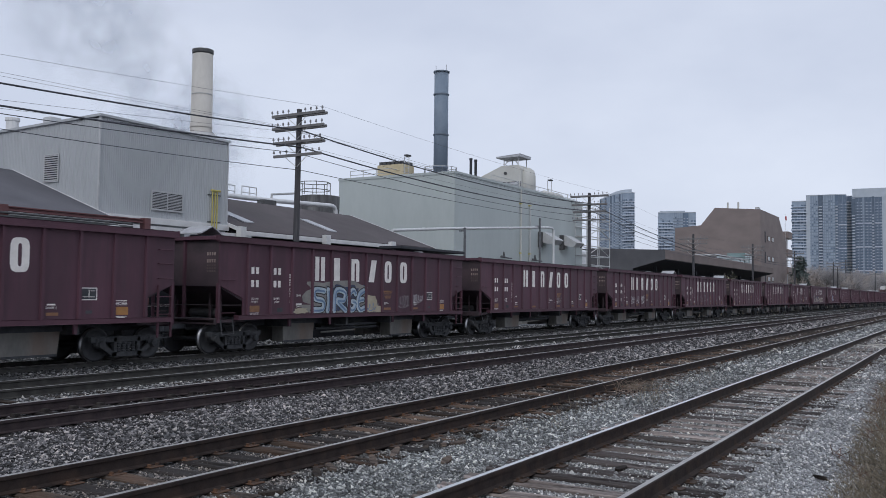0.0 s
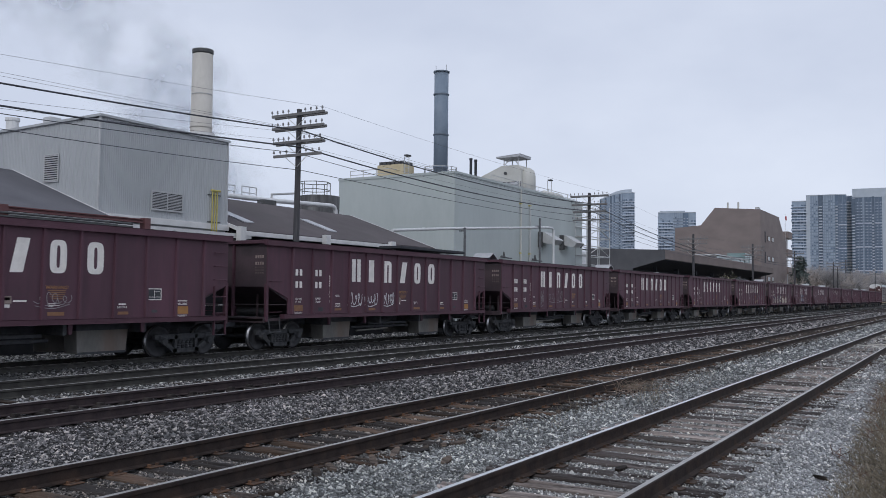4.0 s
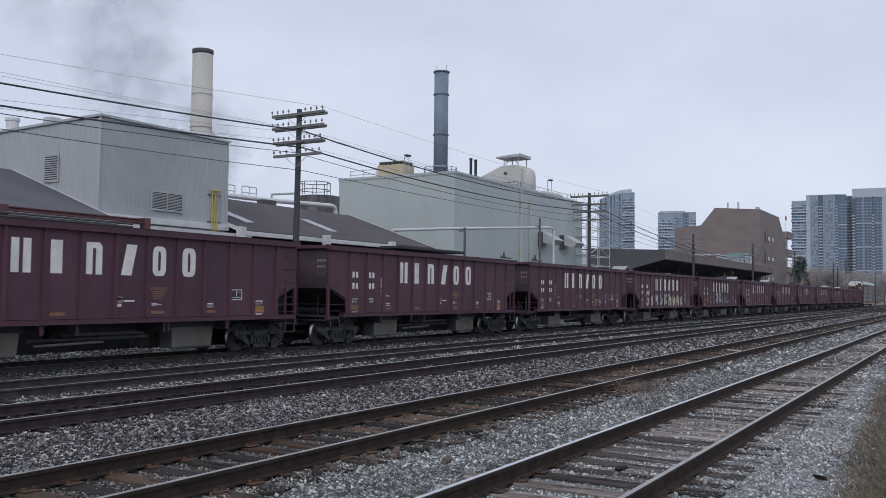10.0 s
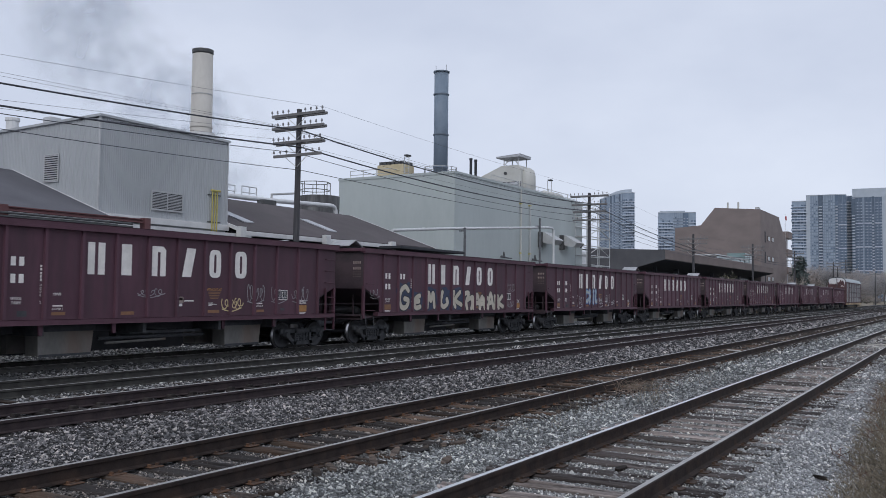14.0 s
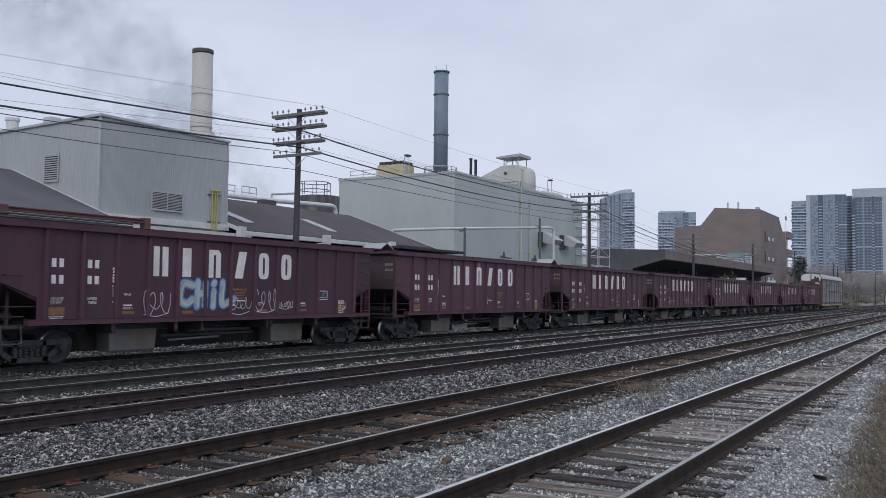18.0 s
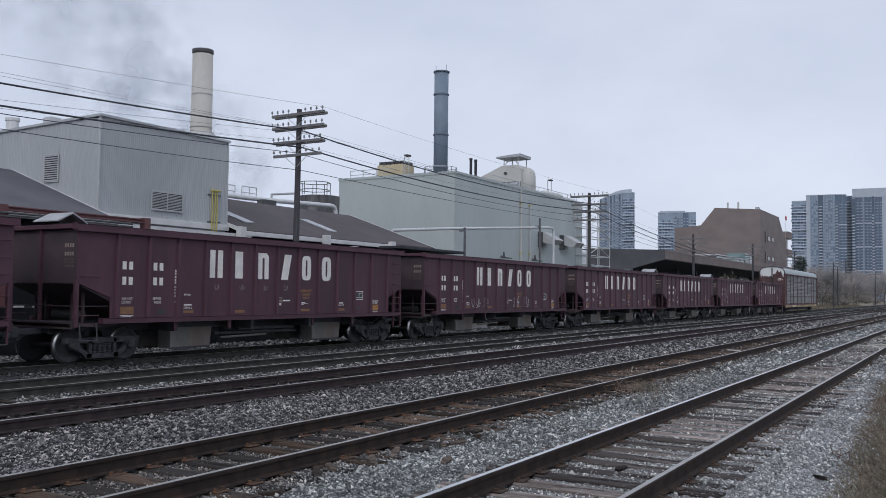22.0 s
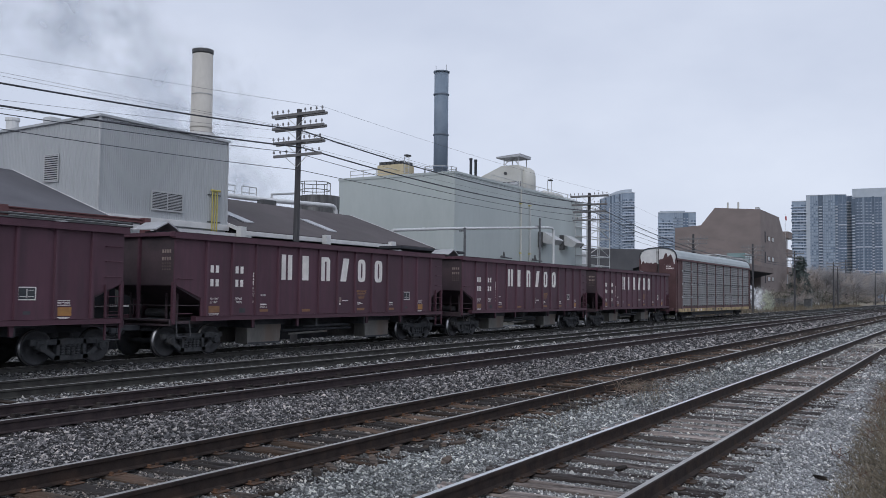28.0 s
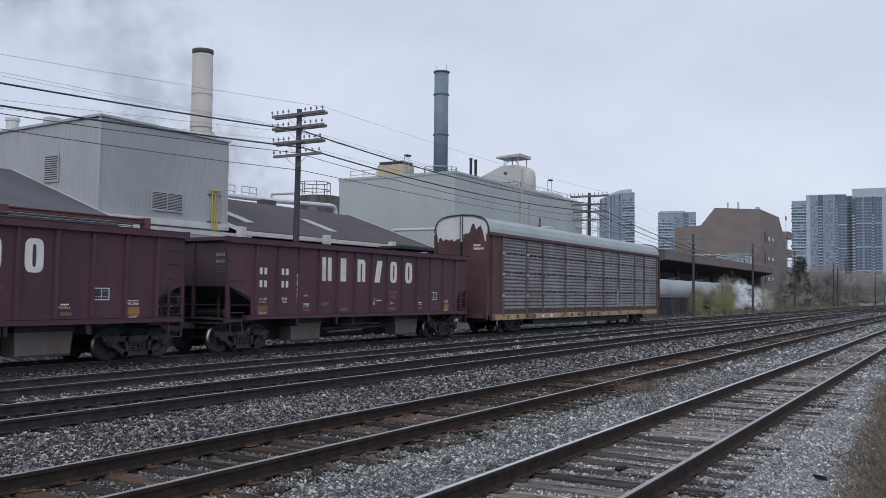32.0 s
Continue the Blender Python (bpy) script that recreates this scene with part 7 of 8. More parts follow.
def lineside():
    f = thing("lineside_fence", "low dark mesh fence beyond the far tracks", "fence")
    for i in range(14):
        x = 150 + 5.5 * i
        bm = B()
        box(bm, x - 0.06, x + 0.06, 30.9, 31.1, -0.45, 1.6)
        part("post", bm, M_DKSTEEL, f)
        if i < 13:
            bm = B()
            for z in (0.1, 0.5, 0.9, 1.3):
                box(bm, x + 0.06, x + 5.44, 30.97, 31.03, z, z + 0.24)
            part("rail_panel", bm, M_DKSTEEL, f)
    g = thing("crossing_barrier", "white low crossing rail on short posts", "barrier")
    for i in range(8):
        x = 255 + 5 * i
        bm = B()
        box(bm, x - 0.15, x + 0.15, 29.8, 30.1, -0.45, 1.0)
        part("post", bm, M_TRIM, g)
    bm = B()
    box(bm, 254, 292, 29.75, 29.8, 0.75, 1.15)
    part("rail", bm, M_TRIM, g)
    s = thing("signal_cabinet", "dark grey trackside signal cabinet", "cabinet", (176, 25.6, -0.4))
    bm = B()
    box(bm, -0.9, 0.9, -0.6, 0.6, 0, 1.9, 0.05)
    part("body", bm, M_DKSTEEL, s)
    bm = B()
    box(bm, -1.0, 1.0, -0.7, 0.7, 1.9, 2.0, 0.02)
    part("lid", bm, M_DKSTEEL, s)
    v = thing("parked_van", "white van parked beyond the far track", "van", (236.0, 33.0, -0.45))
    bm = B()
    prism(bm, [(-2.6, 0.4), (2.6, 0.4), (2.6, 1.1), (1.9, 1.3), (1.3, 2.1), (-2.6, 2.15)], "y", -0.95, 0.95)
    part("body", bm, M_TRIM, v)
    bm = B()
    prism(bm, [(1.35, 1.3), (1.85, 1.3), (1.32, 2.0), (0.5, 2.0), (0.5, 1.3)], "y", -0.97, 0.97)
    part("window", bm, M_PANE, v)
    for x in (-1.6, 1.6):
        for y in (-0.9, 0.9):
            bm = B()
            lathe(bm, [(0.34, -0.12), (0.34, 0.12)], 14, (x, y, 0.34), "y")
            part("wheel", bm, M_DARK, v)


lineside()


# ---- steam and smoke: thin domed veils that drift ----
def vapour(name, colour, alpha, radius, detail=4, low=0.34, high=0.68):
    """A soft veil: densest at its middle, thinning to nothing at its rim, torn by noise."""
    m = bpy.data.materials.new(name)
    m.use_nodes = True
    n, l = m.node_tree.nodes, m.node_tree.links
    out = n["Material Output"]
    n.remove(n["Principled BSDF"])
    dif = n.new("ShaderNodeBsdfDiffuse")
    dif.inputs[0].default_value = (*colour, 1)
    trl = n.new("ShaderNodeBsdfTranslucent")
    trl.inputs[0].default_value = (*colour, 1)
    both = n.new("ShaderNodeMixShader")
    both.inputs[0].default_value = 0.5
    l.new(dif.outputs[0], both.inputs[1])
    l.new(trl.outputs[0], both.inputs[2])
    clear = n.new("ShaderNodeBsdfTransparent")
    tc = n.new("ShaderNodeTexCoord")
    ln = n.new("ShaderNodeVectorMath")
    ln.operation = "LENGTH"
    l.new(tc.outputs["Object"], ln.inputs[0])
    fall = n.new("ShaderNodeMapRange")
    fall.interpolation_type = "SMOOTHERSTEP"
    fall.inputs[1].default_value, fall.inputs[2].default_value, fall.inputs[3].default_value, fall.inputs[4].default_value = 0.05 * radius, 0.98 * radius, 1.0, 0.0
    l.new(ln.outputs["Value"], fall.inputs[0])
    info = n.new("ShaderNodeObjectInfo")
    shift = n.new("ShaderNodeVectorMath")
    shift.operation = "MULTIPLY_ADD"
    l.new(info.outputs["Random"], shift.inputs[0])
    shift.inputs[1].default_value = (37.0, 11.0, 23.0)
    l.new(tc.outputs["Object"], shift.inputs[2])
    noi = n.new("ShaderNodeTexNoise")
    noi.inputs["Scale"].default_value, noi.inputs["Detail"].default_value = 1.9 / radius, detail
    l.new(shift.outputs[0], noi.inputs["Vector"])
    mr = n.new("ShaderNodeMapRange")
    mr.inputs[1].default_value, mr.inputs[2].default_value, mr.inputs[3].default_value, mr.inputs[4].default_value = low, high, 0.0, alpha
    mr.interpolation_type = "SMOOTHSTEP"
    l.new(noi.outputs[0], mr.inputs[0])
    mul = n.new("ShaderNodeMath")
    mul.operation = "MULTIPLY"
    l.new(mr.outputs[0], mul.inputs[0])
    l.new(fall.outputs[0], mul.inputs[1])
    mix = n.new("ShaderNodeMixShader")
    l.new(mul.outputs[0], mix.inputs[0])
    l.new(clear.outputs[0], mix.inputs[1])
    l.new(both.outputs[0], mix.inputs[2])
    l.new(mix.outputs[0], out.inputs[0])
    return m


def veil_mesh(name, radius, seed, material, turn):
    """A wavy dome of the radius whose hollow side looks along the turn angle."""
    bm = B()
    bmesh.ops.create_grid(bm, x_segments=18, y_segments=18, size=radius)
    d, u = Vector((math.cos(turn), math.sin(turn), 0)), Vector((-math.sin(turn), math.cos(turn), 0))
    for v in bm.verts:
        a, b = v.co.x, v.co.y
        k = 0.25 * (a * a + b * b) / radius + 0.2 * radius * noise.noise((a / radius * 1.4, b / radius * 1.4, seed * 3.7))
        v.co = u * a + Vector((0, 0, b)) + d * k
    return mesh_of(name, bm, material, True)


M_STEAM = vapour("white_steam", (0.92, 0.93, 0.95), 0.86, 1.5)
M_SMOKE = vapour("thin_grey_smoke", (0.60, 0.655, 0.74), 0.48, 8.0, 2, 0.30, 0.76)
PUFFS = []
rs = random.Random(17)
steam_meshes = [veil_mesh("veil", 1.5, i, M_STEAM, radians(11.5)) for i in range(4)]
for i in range(20):
    ob = tagged(new("steam_puff", steam_meshes[i % 4]), "small drifting puff of white steam over the bushes", "steam", "ground steam")
    ob.visible_shadow = False
    PUFFS.append(("steam", ob, i, rs.uniform(0, 1), rs.uniform(-1, 1), rs.uniform(0.6, 1.0)))
smoke_meshes = [veil_mesh("veil", 8.0, 10 + i, M_SMOKE, radians(52)) for i in range(4)]
for i in range(32):
    ob = tagged(new("smoke_puff", smoke_meshes[i % 4]), "thin grey drifting smoke puff behind the boiler house", "smoke", "chimney smoke")
    ob.visible_shadow = False
    PUFFS.append(("smoke", ob, i, rs.uniform(0, 1), rs.uniform(-1, 1), rs.uniform(0.6, 1.0)))


# ---- broken tie wood on the ballast ----
splinter_rnd = random.Random(9)
for cx, cy in [(8.66, 6.05), (9.24, 5.39), (13.91, 6.3), (7.71, 6.13), (11.65, 6.7), (18.34, 5.79), (12.81, 6.54), (6.77, 5.94), (9.88, 3.45), (9.27, 6.14), (10.76, 1.47)] + [(splinter_rnd.uniform(8, 24), splinter_rnd.choice((5.95, 6.12, 8.45, 8.6)) + splinter_rnd.uniform(-0.12, 0.12)) for _ in range(22)]:
    bm = B()
    L = splinter_rnd.uniform(0.08, 0.24)
    prism(bm, [(-L, -0.03), (-L * 0.5, -0.05), (L * 0.6, -0.035), (L, 0.0), (L * 0.7, 0.035), (-L * 0.3, 0.05), (-L, 0.02)], "z", 0.0, 0.035)
    for v in bm.verts:
        v.co.z += 0.015 * noise.noise(v.co * 9 + Vector((cx, cy, 0)))
    o = solid("wood_splinter", bm, M_TIE_RUSTY, "broken brown tie splinter lying on the ballast", "wood scrap", group="tie splinters")
    o.location, o.rotation_euler = (cx, cy, bed_z(cx, cy) + 0.02), (splinter_rnd.uniform(-0.2, 0.2), splinter_rnd.uniform(-0.15, 0.15), splinter_rnd.uniform(-0.6, 0.9))


# ---- loose boards and scraps along the tracks ----
M_BOARD = surf("bleached_board", (0.42, 0.40, 0.37), (0.56, 0.54, 0.50), 0.85, 2.0, 0.2, fine=20, stretch_by=(0.5, 4, 4))
for cx, cy, L, w, turn, z in ((65.2, 6.42, 1.6, 0.24, 0.02, -0.14), (39.2, 3.15, 0.9, 0.13, 0.35, -0.165), (40.3, 3.5, 1.1, 0.12, 1.2, -0.165), (41.6, 3.3, 0.8, 0.12, 1.35, -0.165), (33.0, 7.3, 0.7, 0.10, 0.8, -0.16)):
    bm = B()
    box(bm, -L / 2, L / 2, -w / 2, w / 2, 0.0, 0.04, 0.006)
    for v in bm.verts:
        v.co += Vector((0.02 * noise.noise(v.co * 5), 0.015 * noise.noise(v.co * 7 + Vector((3, 0, 0))), 0.0))
    o = solid("loose_board", bm, M_BOARD, "bleached loose board lying between the rails", "board", group="loose boards")
    o.location, o.rotation_euler = (cx, cy, z), (0.0, 0.0, turn)

# ---- spray paint on the cars ----
P_WHITE = surf("white_spray_paint", (0.52, 0.52, 0.53), (0.66, 0.66, 0.67), 0.6, 2.5, 0.0)
P_GREY = surf("faded_grey_spray", (0.20, 0.19, 0.20), (0.34, 0.33, 0.34), 0.7, 2.5, 0.0)
P_CREAM = surf("cream_spray_paint", (0.46, 0.42, 0.34), (0.60, 0.55, 0.46), 0.6, 1.8, 0.0)
P_YELLOW = surf("yellow_spray_paint", (0.52, 0.40, 0.20), (0.64, 0.52, 0.30), 0.6, 2.5, 0.0)
P_HAZE = surf("dull_tan_spray", (0.17, 0.165, 0.155), (0.28, 0.27, 0.25), 0.7, 2.0, 0.0)
P_SKY = surf("light_blue_spray_paint", (0.31, 0.40, 0.46), (0.48, 0.55, 0.60), 0.6, 2.2, 0.0, c3=(0.10, 0.20, 0.36))
P_BLUE = surf("blue_spray_paint", (0.09, 0.15, 0.25), (0.16, 0.25, 0.37), 0.6, 2.2, 0.0)
P_DEEP = surf("deep_blue_spray_paint", (0.02, 0.03, 0.07), (0.04, 0.055, 0.11), 0.6, 2.2, 0.0)
P_BRIGHT = surf("bright_blue_spray_paint", (0.05, 0.13, 0.33), (0.10, 0.22, 0.45), 0.6, 2.2, 0.0)
P_PALE = surf("pale_cream_highlight", (0.42, 0.46, 0.42), (0.55, 0.57, 0.50), 0.6, 2.2, 0.0)
P_TAN = surf("pale_tan_spray", (0.33, 0.29, 0.21), (0.45, 0.40, 0.30), 0.7, 2.0, 0.0)
P_BLACK = surf("black_spray_paint", (0.012, 0.012, 0.016), (0.03, 0.03, 0.035), 0.6, 2.2, 0.0)


def smooth(pts, n=7):
    """Catmull-Rom samples through the points."""
    P = [pts[0]] + list(pts) + [pts[-1]]
    out = []
    for a, b, c, d in zip(P, P[1:], P[2:], P[3:]):
        for i in range(n):
            t = i / n
            out.append(tuple(0.5 * (2 * b[k] + (c[k] - a[k]) * t + (2 * a[k] - 5 * b[k] + 4 * c[k] - d[k]) * t * t + (3 * b[k] - a[k] - 3 * c[k] + d[k]) * t ** 3) for k in (0, 1)))
    out.append(tuple(pts[-1]))
    return out


def stroke(bm, pts, w, y):
    """A flat painted line of width w along the points (x, z) on the car's side."""
    last = None
    S = smooth(pts)
    for i, (x, z) in enumerate(S):
        a, b = S[max(0, i - 1)], S[min(len(S) - 1, i + 1)]
        dx, dz = b[0] - a[0], b[1] - a[1]
        ln = math.hypot(dx, dz) or 1.0
        nx, nz = -dz / ln * w / 2, dx / ln * w / 2
        now = (bm.verts.new((x + nx, y, z + nz)), bm.verts.new((x - nx, y, z - nz)))
        if last:
            bm.faces.new((last[0], last[1], now[1], now[0]))
        last = now


def squiggle(rnd, x0, x1, z0, z1, n):
    """A looping handwriting-like line inside a cell; shape only, no real letters."""
    pts = []
    turns = max(1.0, n / 4.0)
    steps = int(7 * turns)
    ph, swing = rnd.uniform(0, 6.28), (x1 - x0) * rnd.uniform(0.16, 0.30)
    for i in range(steps + 1):
        f = i / steps
        a = ph + 6.283 * turns * f
        tall = 0.5 * (z1 - z0) * (0.72 + 0.28 * math.sin(3.1 * f + ph))
        pts.append((x0 + (x1 - x0) * (0.15 + 0.7 * f) + swing * math.cos(a), (z0 + z1) / 2 + tall * math.sin(a) * (1.0 if i % 5 else 0.75)))
    return pts


def tag(car, x0, x1, z0, z1, seed, mt, w=0.025, cells=3):
    rnd = random.Random(seed)
    bm = B()
    cw = (x1 - x0) / cells
    for i in range(cells):
        stroke(bm, squiggle(rnd, x0 + cw * i, x0 + cw * (i + 1.15), z0, z1, rnd.randint(5, 7)), w, -1.4865)
    stroke(bm, [(x0, z0 + 0.04), ((x0 + x1) / 2, z0 - 0.03), (x1, z0 + 0.08)], w, -1.4868)
    part("graffiti_tag", bm, mt, car, "quick spray-painted scribble")


def cloud(bm, x0, x1, z0, z1, seed, y):
    """A ragged sprayed patch."""
    n = 40
    rim = []
    for i in range(n):
        a = 6.283 * i / n
        c, sn = math.cos(a), math.sin(a)
        k = 1.0 + 0.10 * math.sin(7 * a + seed) + 0.14 * noise.noise((c * 2.5, sn * 2.5, seed * 1.7))
        px = abs(c) ** 0.55 * (1 if c > 0 else -1)
        pz = abs(sn) ** 0.55 * (1 if sn > 0 else -1)
        rim.append(bm.verts.new(((x0 + x1) / 2 + (x1 - x0) / 2 * px * k, y, max(z0, (z0 + z1) / 2 + (z1 - z0) / 2 * pz * k))))
    bm.faces.new(rim[::-1])


FORMS = {
    "hook": [[(0.92, 0.82), (0.62, 1.0), (0.2, 0.8), (0.06, 0.4), (0.3, 0.04), (0.74, 0.08), (0.92, 0.36), (0.55, 0.44)]],
    "comb": [[(0.92, 0.1), (0.4, 0.02), (0.12, 0.3), (0.3, 0.78), (0.85, 0.98)], [(0.2, 0.5), (0.75, 0.55)]],
    "peaks": [[(0.05, 0.0), (0.2, 0.95), (0.5, 0.4), (0.78, 0.92), (0.95, 0.04)]],
    "boot": [[(0.28, 0.98), (0.1, 0.32), (0.45, 0.02), (0.92, 0.26), (0.82, 0.52)]],
    "fork": [[(0.16, 0.98), (0.08, 0.5), (0.3, 0.0)], [(0.8, 0.98), (0.3, 0.48), (0.95, 0.12)]],
    "bend": [[(0.95, 0.95), (0.2, 0.98), (0.2, 0.6), (0.85, 0.45), (0.8, 0.08), (0.05, 0.04)]],
    "post": [[(0.35, 1.0), (0.5, 0.5), (0.3, 0.0)], [(0.75, 0.95), (0.7, 0.1)]],
    "loop": [[(0.1, 0.0), (0.2, 0.95), (0.85, 0.9), (0.8, 0.5), (0.3, 0.48), (0.95, 0.0)]],
    "cup": [[(0.95, 0.86), (0.3, 0.92), (0.12, 0.32), (0.55, 0.1), (0.95, 0.28)]],
    "gate": [[(0.18, 1.0), (0.1, 0.0)], [(0.88, 0.95), (0.8, 0.05)], [(0.14, 0.5), (0.85, 0.52)]],
    "stem": [[(0.55, 0.62), (0.45, 0.0)], [(0.5, 0.92), (0.62, 0.98)]],
    "foot": [[(0.25, 1.0), (0.2, 0.12), (0.6, 0.14), (1.0, 0.3)]],
    "spike": [[(0.0, 0.92), (0.55, 0.95), (0.25, 0.4), (0.35, 0.0)], [(0.3, 0.5), (1.0, 0.7)]],
    "tent": [[(0.0, 0.02), (0.45, 0.98), (1.0, 0.02)], [(0.25, 0.35), (0.75, 0.4)]],
}


def round_stroke(bm, pts, w, y):
    """A fat painted line with round ends."""
    stroke(bm, pts, w, y)
    for k, (x, z) in enumerate((pts[0], pts[-1])):
        bm.faces.new([bm.verts.new((x + w / 2 * math.cos(a * 0.5236), y - 0.00015 * (k + 1), z + w / 2 * math.sin(a * 0.5236))) for a in range(12)])


def mural(car, cells, z0, z1, w, fill, edge, halo=None, shade=None):
    """Fat outlined spray-painted forms, one to a cell (x0, x1, form, base, top)."""
    if halo:
        bm = B()
        for k, cell in enumerate(cells):
            cloud(bm, cell[0] - 0.16, cell[1] + 0.16, z0 - 0.04, (cell[4] if len(cell) > 3 else z1) + 0.16, k, -1.4842 - 0.0001 * (k % 4))
        part("graffiti_halo", bm, halo, car, "ragged sprayed patch behind painted forms")
    for k, cell in enumerate(cells):
        x0, x1, form = cell[:3]
        lo, hi = cell[3:] if len(cell) > 3 else (z0, z1)
        lines = [[(x0 + (x1 - x0) * u, lo + (hi - lo) * v) for u, v in pts] for pts in FORMS[form]]
        for name, mt, width, y, words in (("graffiti_outline", edge, w * 1.42, -1.4850, "outline of painted forms"), ("graffiti_fill", fill, w, -1.4862, "fat spray-painted forms")):
            bm = B()
            for i, f in enumerate(lines):
                round_stroke(bm, f, width, y - 0.0003 * i - 0.0002 * (k % 2))
            part(name, bm, mt, car, words)
        if shade:
            bm = B()
            for i, f in enumerate(lines):
                stroke(bm, [(x + w * 0.24, z - w * 0.12) for x, z in f], w * 0.36, -1.4876 - 0.0002 * i - 0.0001 * (k % 2))
            part("graffiti_shade", bm, shade, car)


CAR = {k - 1: c for k, (c, _) in enumerate(HOPPERS)}
haze = B()
cloud(haze, -4.1, 1.25, 1.21, 1.55, 2, -1.4842)
cloud(haze, -3.45, 0.3, 1.3, 2.34, 4, -1.4843)
part("graffiti_halo", haze, P_HAZE, CAR[0], "dull tan sprayed patch")
mural(CAR[0], ((-3.08, -2.38, "bend"), (-2.32, -1.96, "post"), (-1.9, -1.1, "loop"), (-1.0, -0.5, "hook"), (-0.45, 0.08, "comb")), 1.30, 2.04, 0.20, P_SKY, P_BLACK, P_DEEP, P_BLUE)
blob = B()
cloud(blob, 0.1, 0.85, 1.21, 1.86, 7, -1.4846)
cloud(blob, 0.7, 1.25, 1.21, 1.46, 8, -1.4847)
cloud(blob, -4.05, -3.35, 1.21, 1.40, 9, -1.4847)
part("graffiti_patch", blob, P_TAN, CAR[0], "pale tan sprayed patch")
tag(CAR[0], 0.2, 0.75, 1.3, 1.62, 8, P_BLUE, 0.03, 2)
tag(CAR[0], 2.35, 3.15, 1.38, 1.88, 5, P_GREY, 0.02)
tag(CAR[0], 3.42, 4.2, 1.58, 1.92, 6, P_WHITE, 0.02)
for i, (a, b) in enumerate(((-3.2, -2.35), (-2.12, -1.3), (-1.0, -0.14))):
    tag(CAR[2], a, b, 1.46, 1.98, 20 + i, P_WHITE, 0.034)
tag(CAR[3], -3.05, -2.6, 1.35, 2.25, 30, P_GREY, 0.022, 2)
tag(CAR[3], -2.0, 0.2, 1.55, 2.2, 31, P_GREY, 0.024, 5)
tag(CAR[6], -1.3, -0.4, 1.78, 2.02, 40, P_GREY, 0.022)
tag(CAR[6], 1.95, 2.8, 1.36, 1.80, 41, P_YELLOW, 0.036)
for i, (a, b) in enumerate(((3.05, 3.85), (4.2, 4.95), (5.25, 6.1))):
    tag(CAR[6], a, b, 1.6, 2.2, 42 + i, P_GREY, 0.026)
tag(CAR[7], -7.2, -6.6, 1.75, 2.2, 46, P_GREY, 0.024, 2)
mural(CAR[7], ((-5.2, -4.45, "hook", 1.34, 2.22), (-4.1, -3.55, "comb", 1.34, 1.86), (-3.05, -2.4, "peaks", 1.36, 2.04), (-1.95, -1.25, "boot", 1.36, 2.04), (-0.88, -0.02, "fork", 1.38, 2.04)), 1.26, 2.1, 0.20, P_CREAM, P_BLACK, P_DEEP)
mural(CAR[7], ((0.22, 0.95, "spike", 1.30, 2.02), (0.75, 1.2, "post", 1.28, 1.8), (1.15, 1.75, "tent", 1.28, 1.95), (1.7, 2.2, "tent", 1.28, 1.85), (2.15, 2.6, "cup", 1.30, 1.8), (2.55, 3.1, "tent", 1.28, 2.0), (3.1, 3.5, "post", 1.28, 1.85), (3.45, 4.15, "fork", 1.28, 1.86)), 1.24, 2.0, 0.21, P_CREAM, P_BLACK)
tag(CAR[7], 4.6, 5.5, 2.1, 2.5, 59, P_GREY, 0.022)
tag(CAR[7], 4.6, 5.3, 1.35, 1.65, 60, P_GREY, 0.022)
mural(CAR[8], ((-2.0, -1.42, "cup"), (-1.32, -0.88, "gate"), (-0.74, -0.46, "stem"), (-0.38, 0.28, "foot")), 1.50, 2.22, 0.21, P_SKY, P_BRIGHT, None, P_PALE)
tag(CAR[8], -3.25, -2.35, 1.25, 1.98, 62, P_WHITE, 0.022, 2)
tag(CAR[8], 0.1, 1.0, 1.25, 2.0, 63, P_WHITE, 0.020, 2)
tag(CAR[8], 1.2, 2.3, 1.3, 2.05, 64, P_WHITE, 0.022, 2)
tag(CAR[8], 2.4, 3.1, 1.4, 1.65, 65, P_WHITE, 0.018, 4)
tag(CAR[8], 5.5, 6.1, 1.32, 1.68, 66, P_WHITE, 0.018, 2)
for i, x in enumerate((-2.75, -1.65, -0.6, 0.45)):
    tag(CAR[10], x, x + 0.2, 2.02, 2.2, 70 + i, P_GREY, 0.012, 1)
for i, (a, b) in enumerate(((-3.4, -2.62), (-2.3, -1.8), (0.9, 1.55), (2.08, 2.84))):
    tag(CAR[11], a, b, 1.34, 1.88, 80 + i, P_WHITE if i != 1 else P_GREY, 0.026, 2)
tag(CAR[12], 0.9, 1.6, 1.4, 1.8, 90, P_GREY, 0.02, 2)
smear = B()
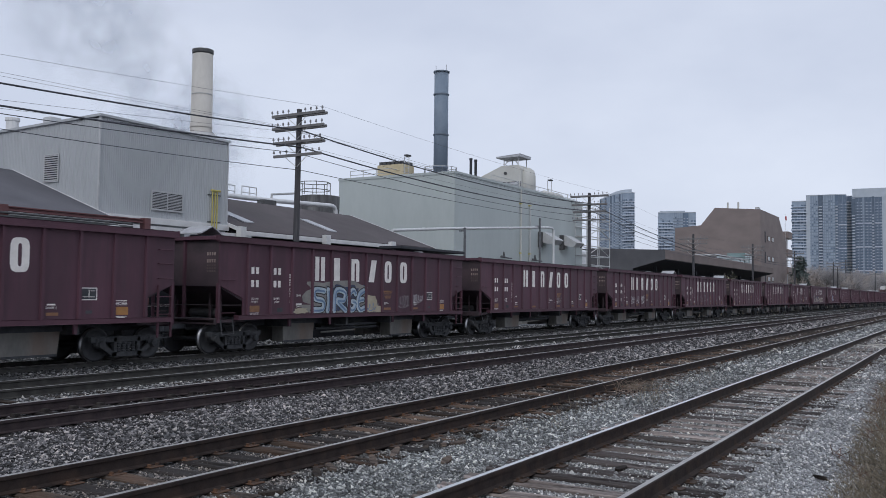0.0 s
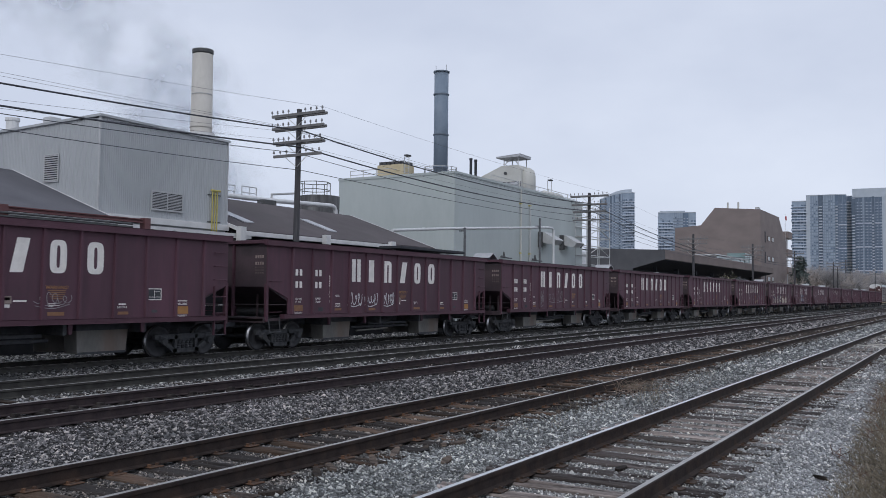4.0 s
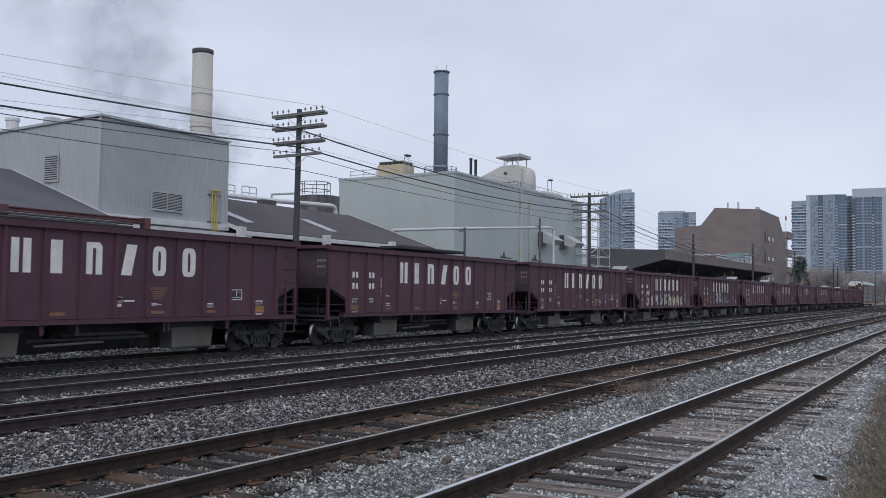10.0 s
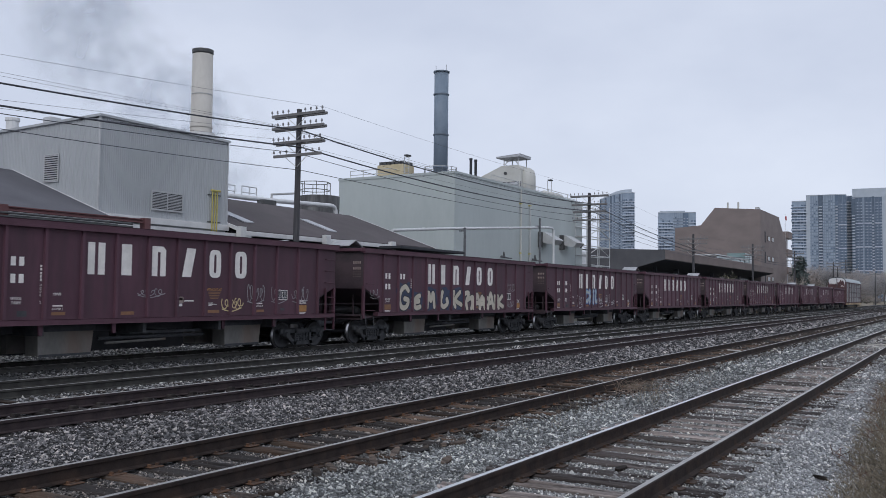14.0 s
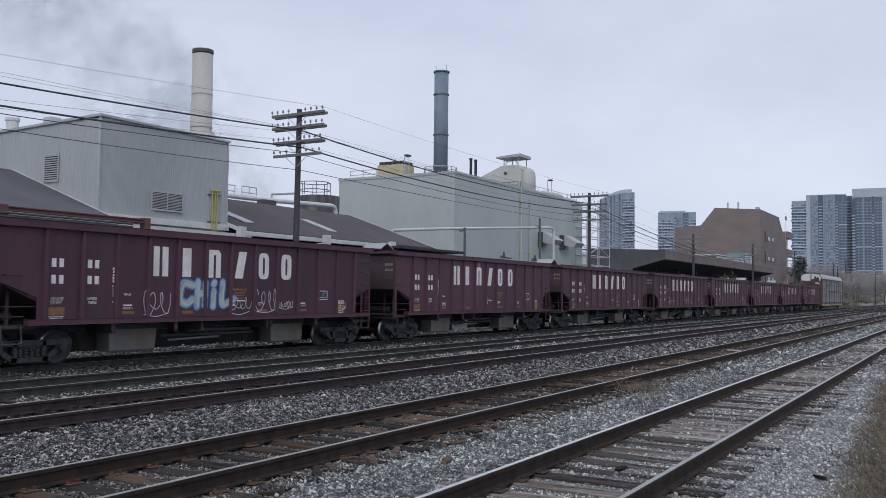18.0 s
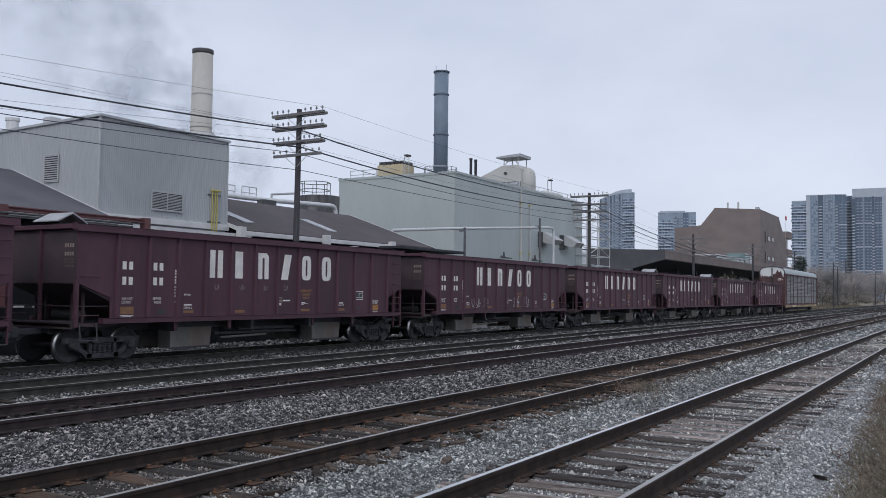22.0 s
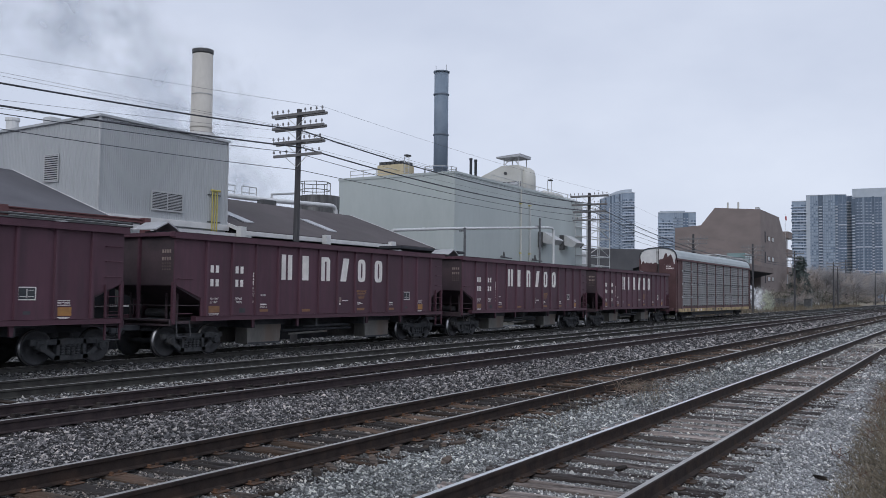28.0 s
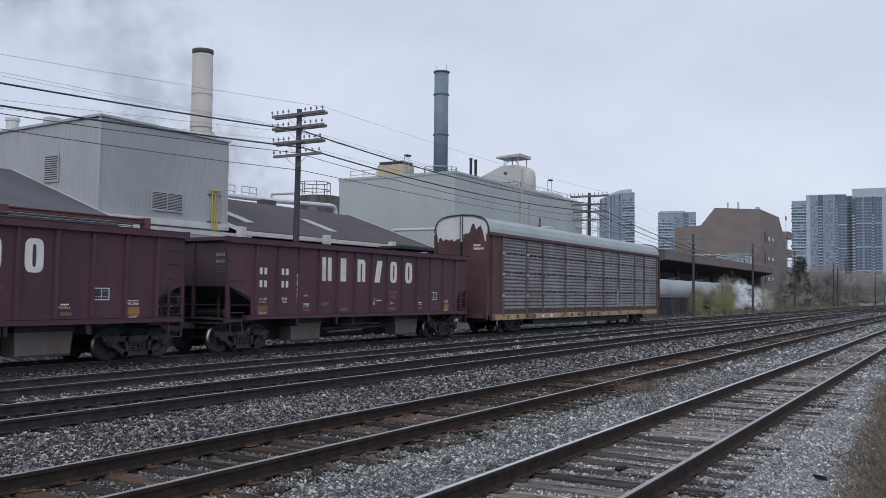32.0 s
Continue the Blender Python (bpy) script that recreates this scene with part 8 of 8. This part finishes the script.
cloud(smear, 4.05, 5.6, 1.2, 1.62, 5, -1.4995)
cloud(smear, 4.35, 4.95, 1.5, 2.35, 9, -1.4993)
part("graffiti_smear", smear, P_GREY, rack_car, "faded white spray patch on the panels")
tag(CAR[1], 1.0, 2.0, 1.5, 1.9, 91, P_GREY, 0.016, 3)
tag(CAR[15], -2.95, -2.6, 1.5, 1.66, 92, P_GREY, 0.016, 1)

disc = B()
lathe(disc, [(0.001, -1.4875), (0.10, -1.4875), (0.10, -1.482)], 20, (-0.55, 0, 3.33), "y")
part("round_sticker", disc, M_ORANGE, CAR[9], "round orange sticker")


# ---- motion ----
def motions():
    ticks = [(i / 15.0) for i in range(0, 481)]
    secs = [i * 0.5 for i in range(65)]
    for car, x0 in HOPPERS + [(rack_car, RACK_X)]:
        walk(car, [(t, pose(x0 - SPEED * t, TRAIN_Y, TRAIN_Z)) for t in secs])
        for bg in car.children:
            for w in bg.children:
                if w.name.startswith("wheelset"):
                    x, r = w.location.x, w.location.z
                    walk(w, [(t, pose(x, 0, r, 0, math.degrees(-SPEED * t / r), 0)) for t in ticks])
    for kind, ob, i, a, b, c in PUFFS:
        rows = []
        for t in secs:
            if kind == "steam":
                lobe = 25.6 if i % 3 == 0 else 28.2
                x, y, z = 131 + 2.5 * b, lobe + 1.5 * b + 0.25 * math.sin(0.9 * t + 2 * i), 0.1 + (3.4 if i % 3 else 2.7) * a * (1 - 0.3 * abs(b)) + 0.3 * math.sin(0.7 * t + i)
            else:
                # rising from behind the boiler house, drifting left and away
                s = i / 32.0 * 80 - 38 + t
                up = max(s, 0.0)
                x = 60.5 + 2.6 * math.sin(min(up / 24.0, 1.0) * math.pi) - 0.02 * up * up + 2.8 * b
                y, z = 60 + 8 * (i % 5) / 4, 5.5 + (0.72 + 0.26 * c) * up - 0.006 * up * up + 1.5 * a + 0.9 * min(s, 0.0)
            rows.append((t, pose(x, y, z, 0, 0, 6 * math.sin(0.2 * t + i))))
        walk(ob, rows)


motions()
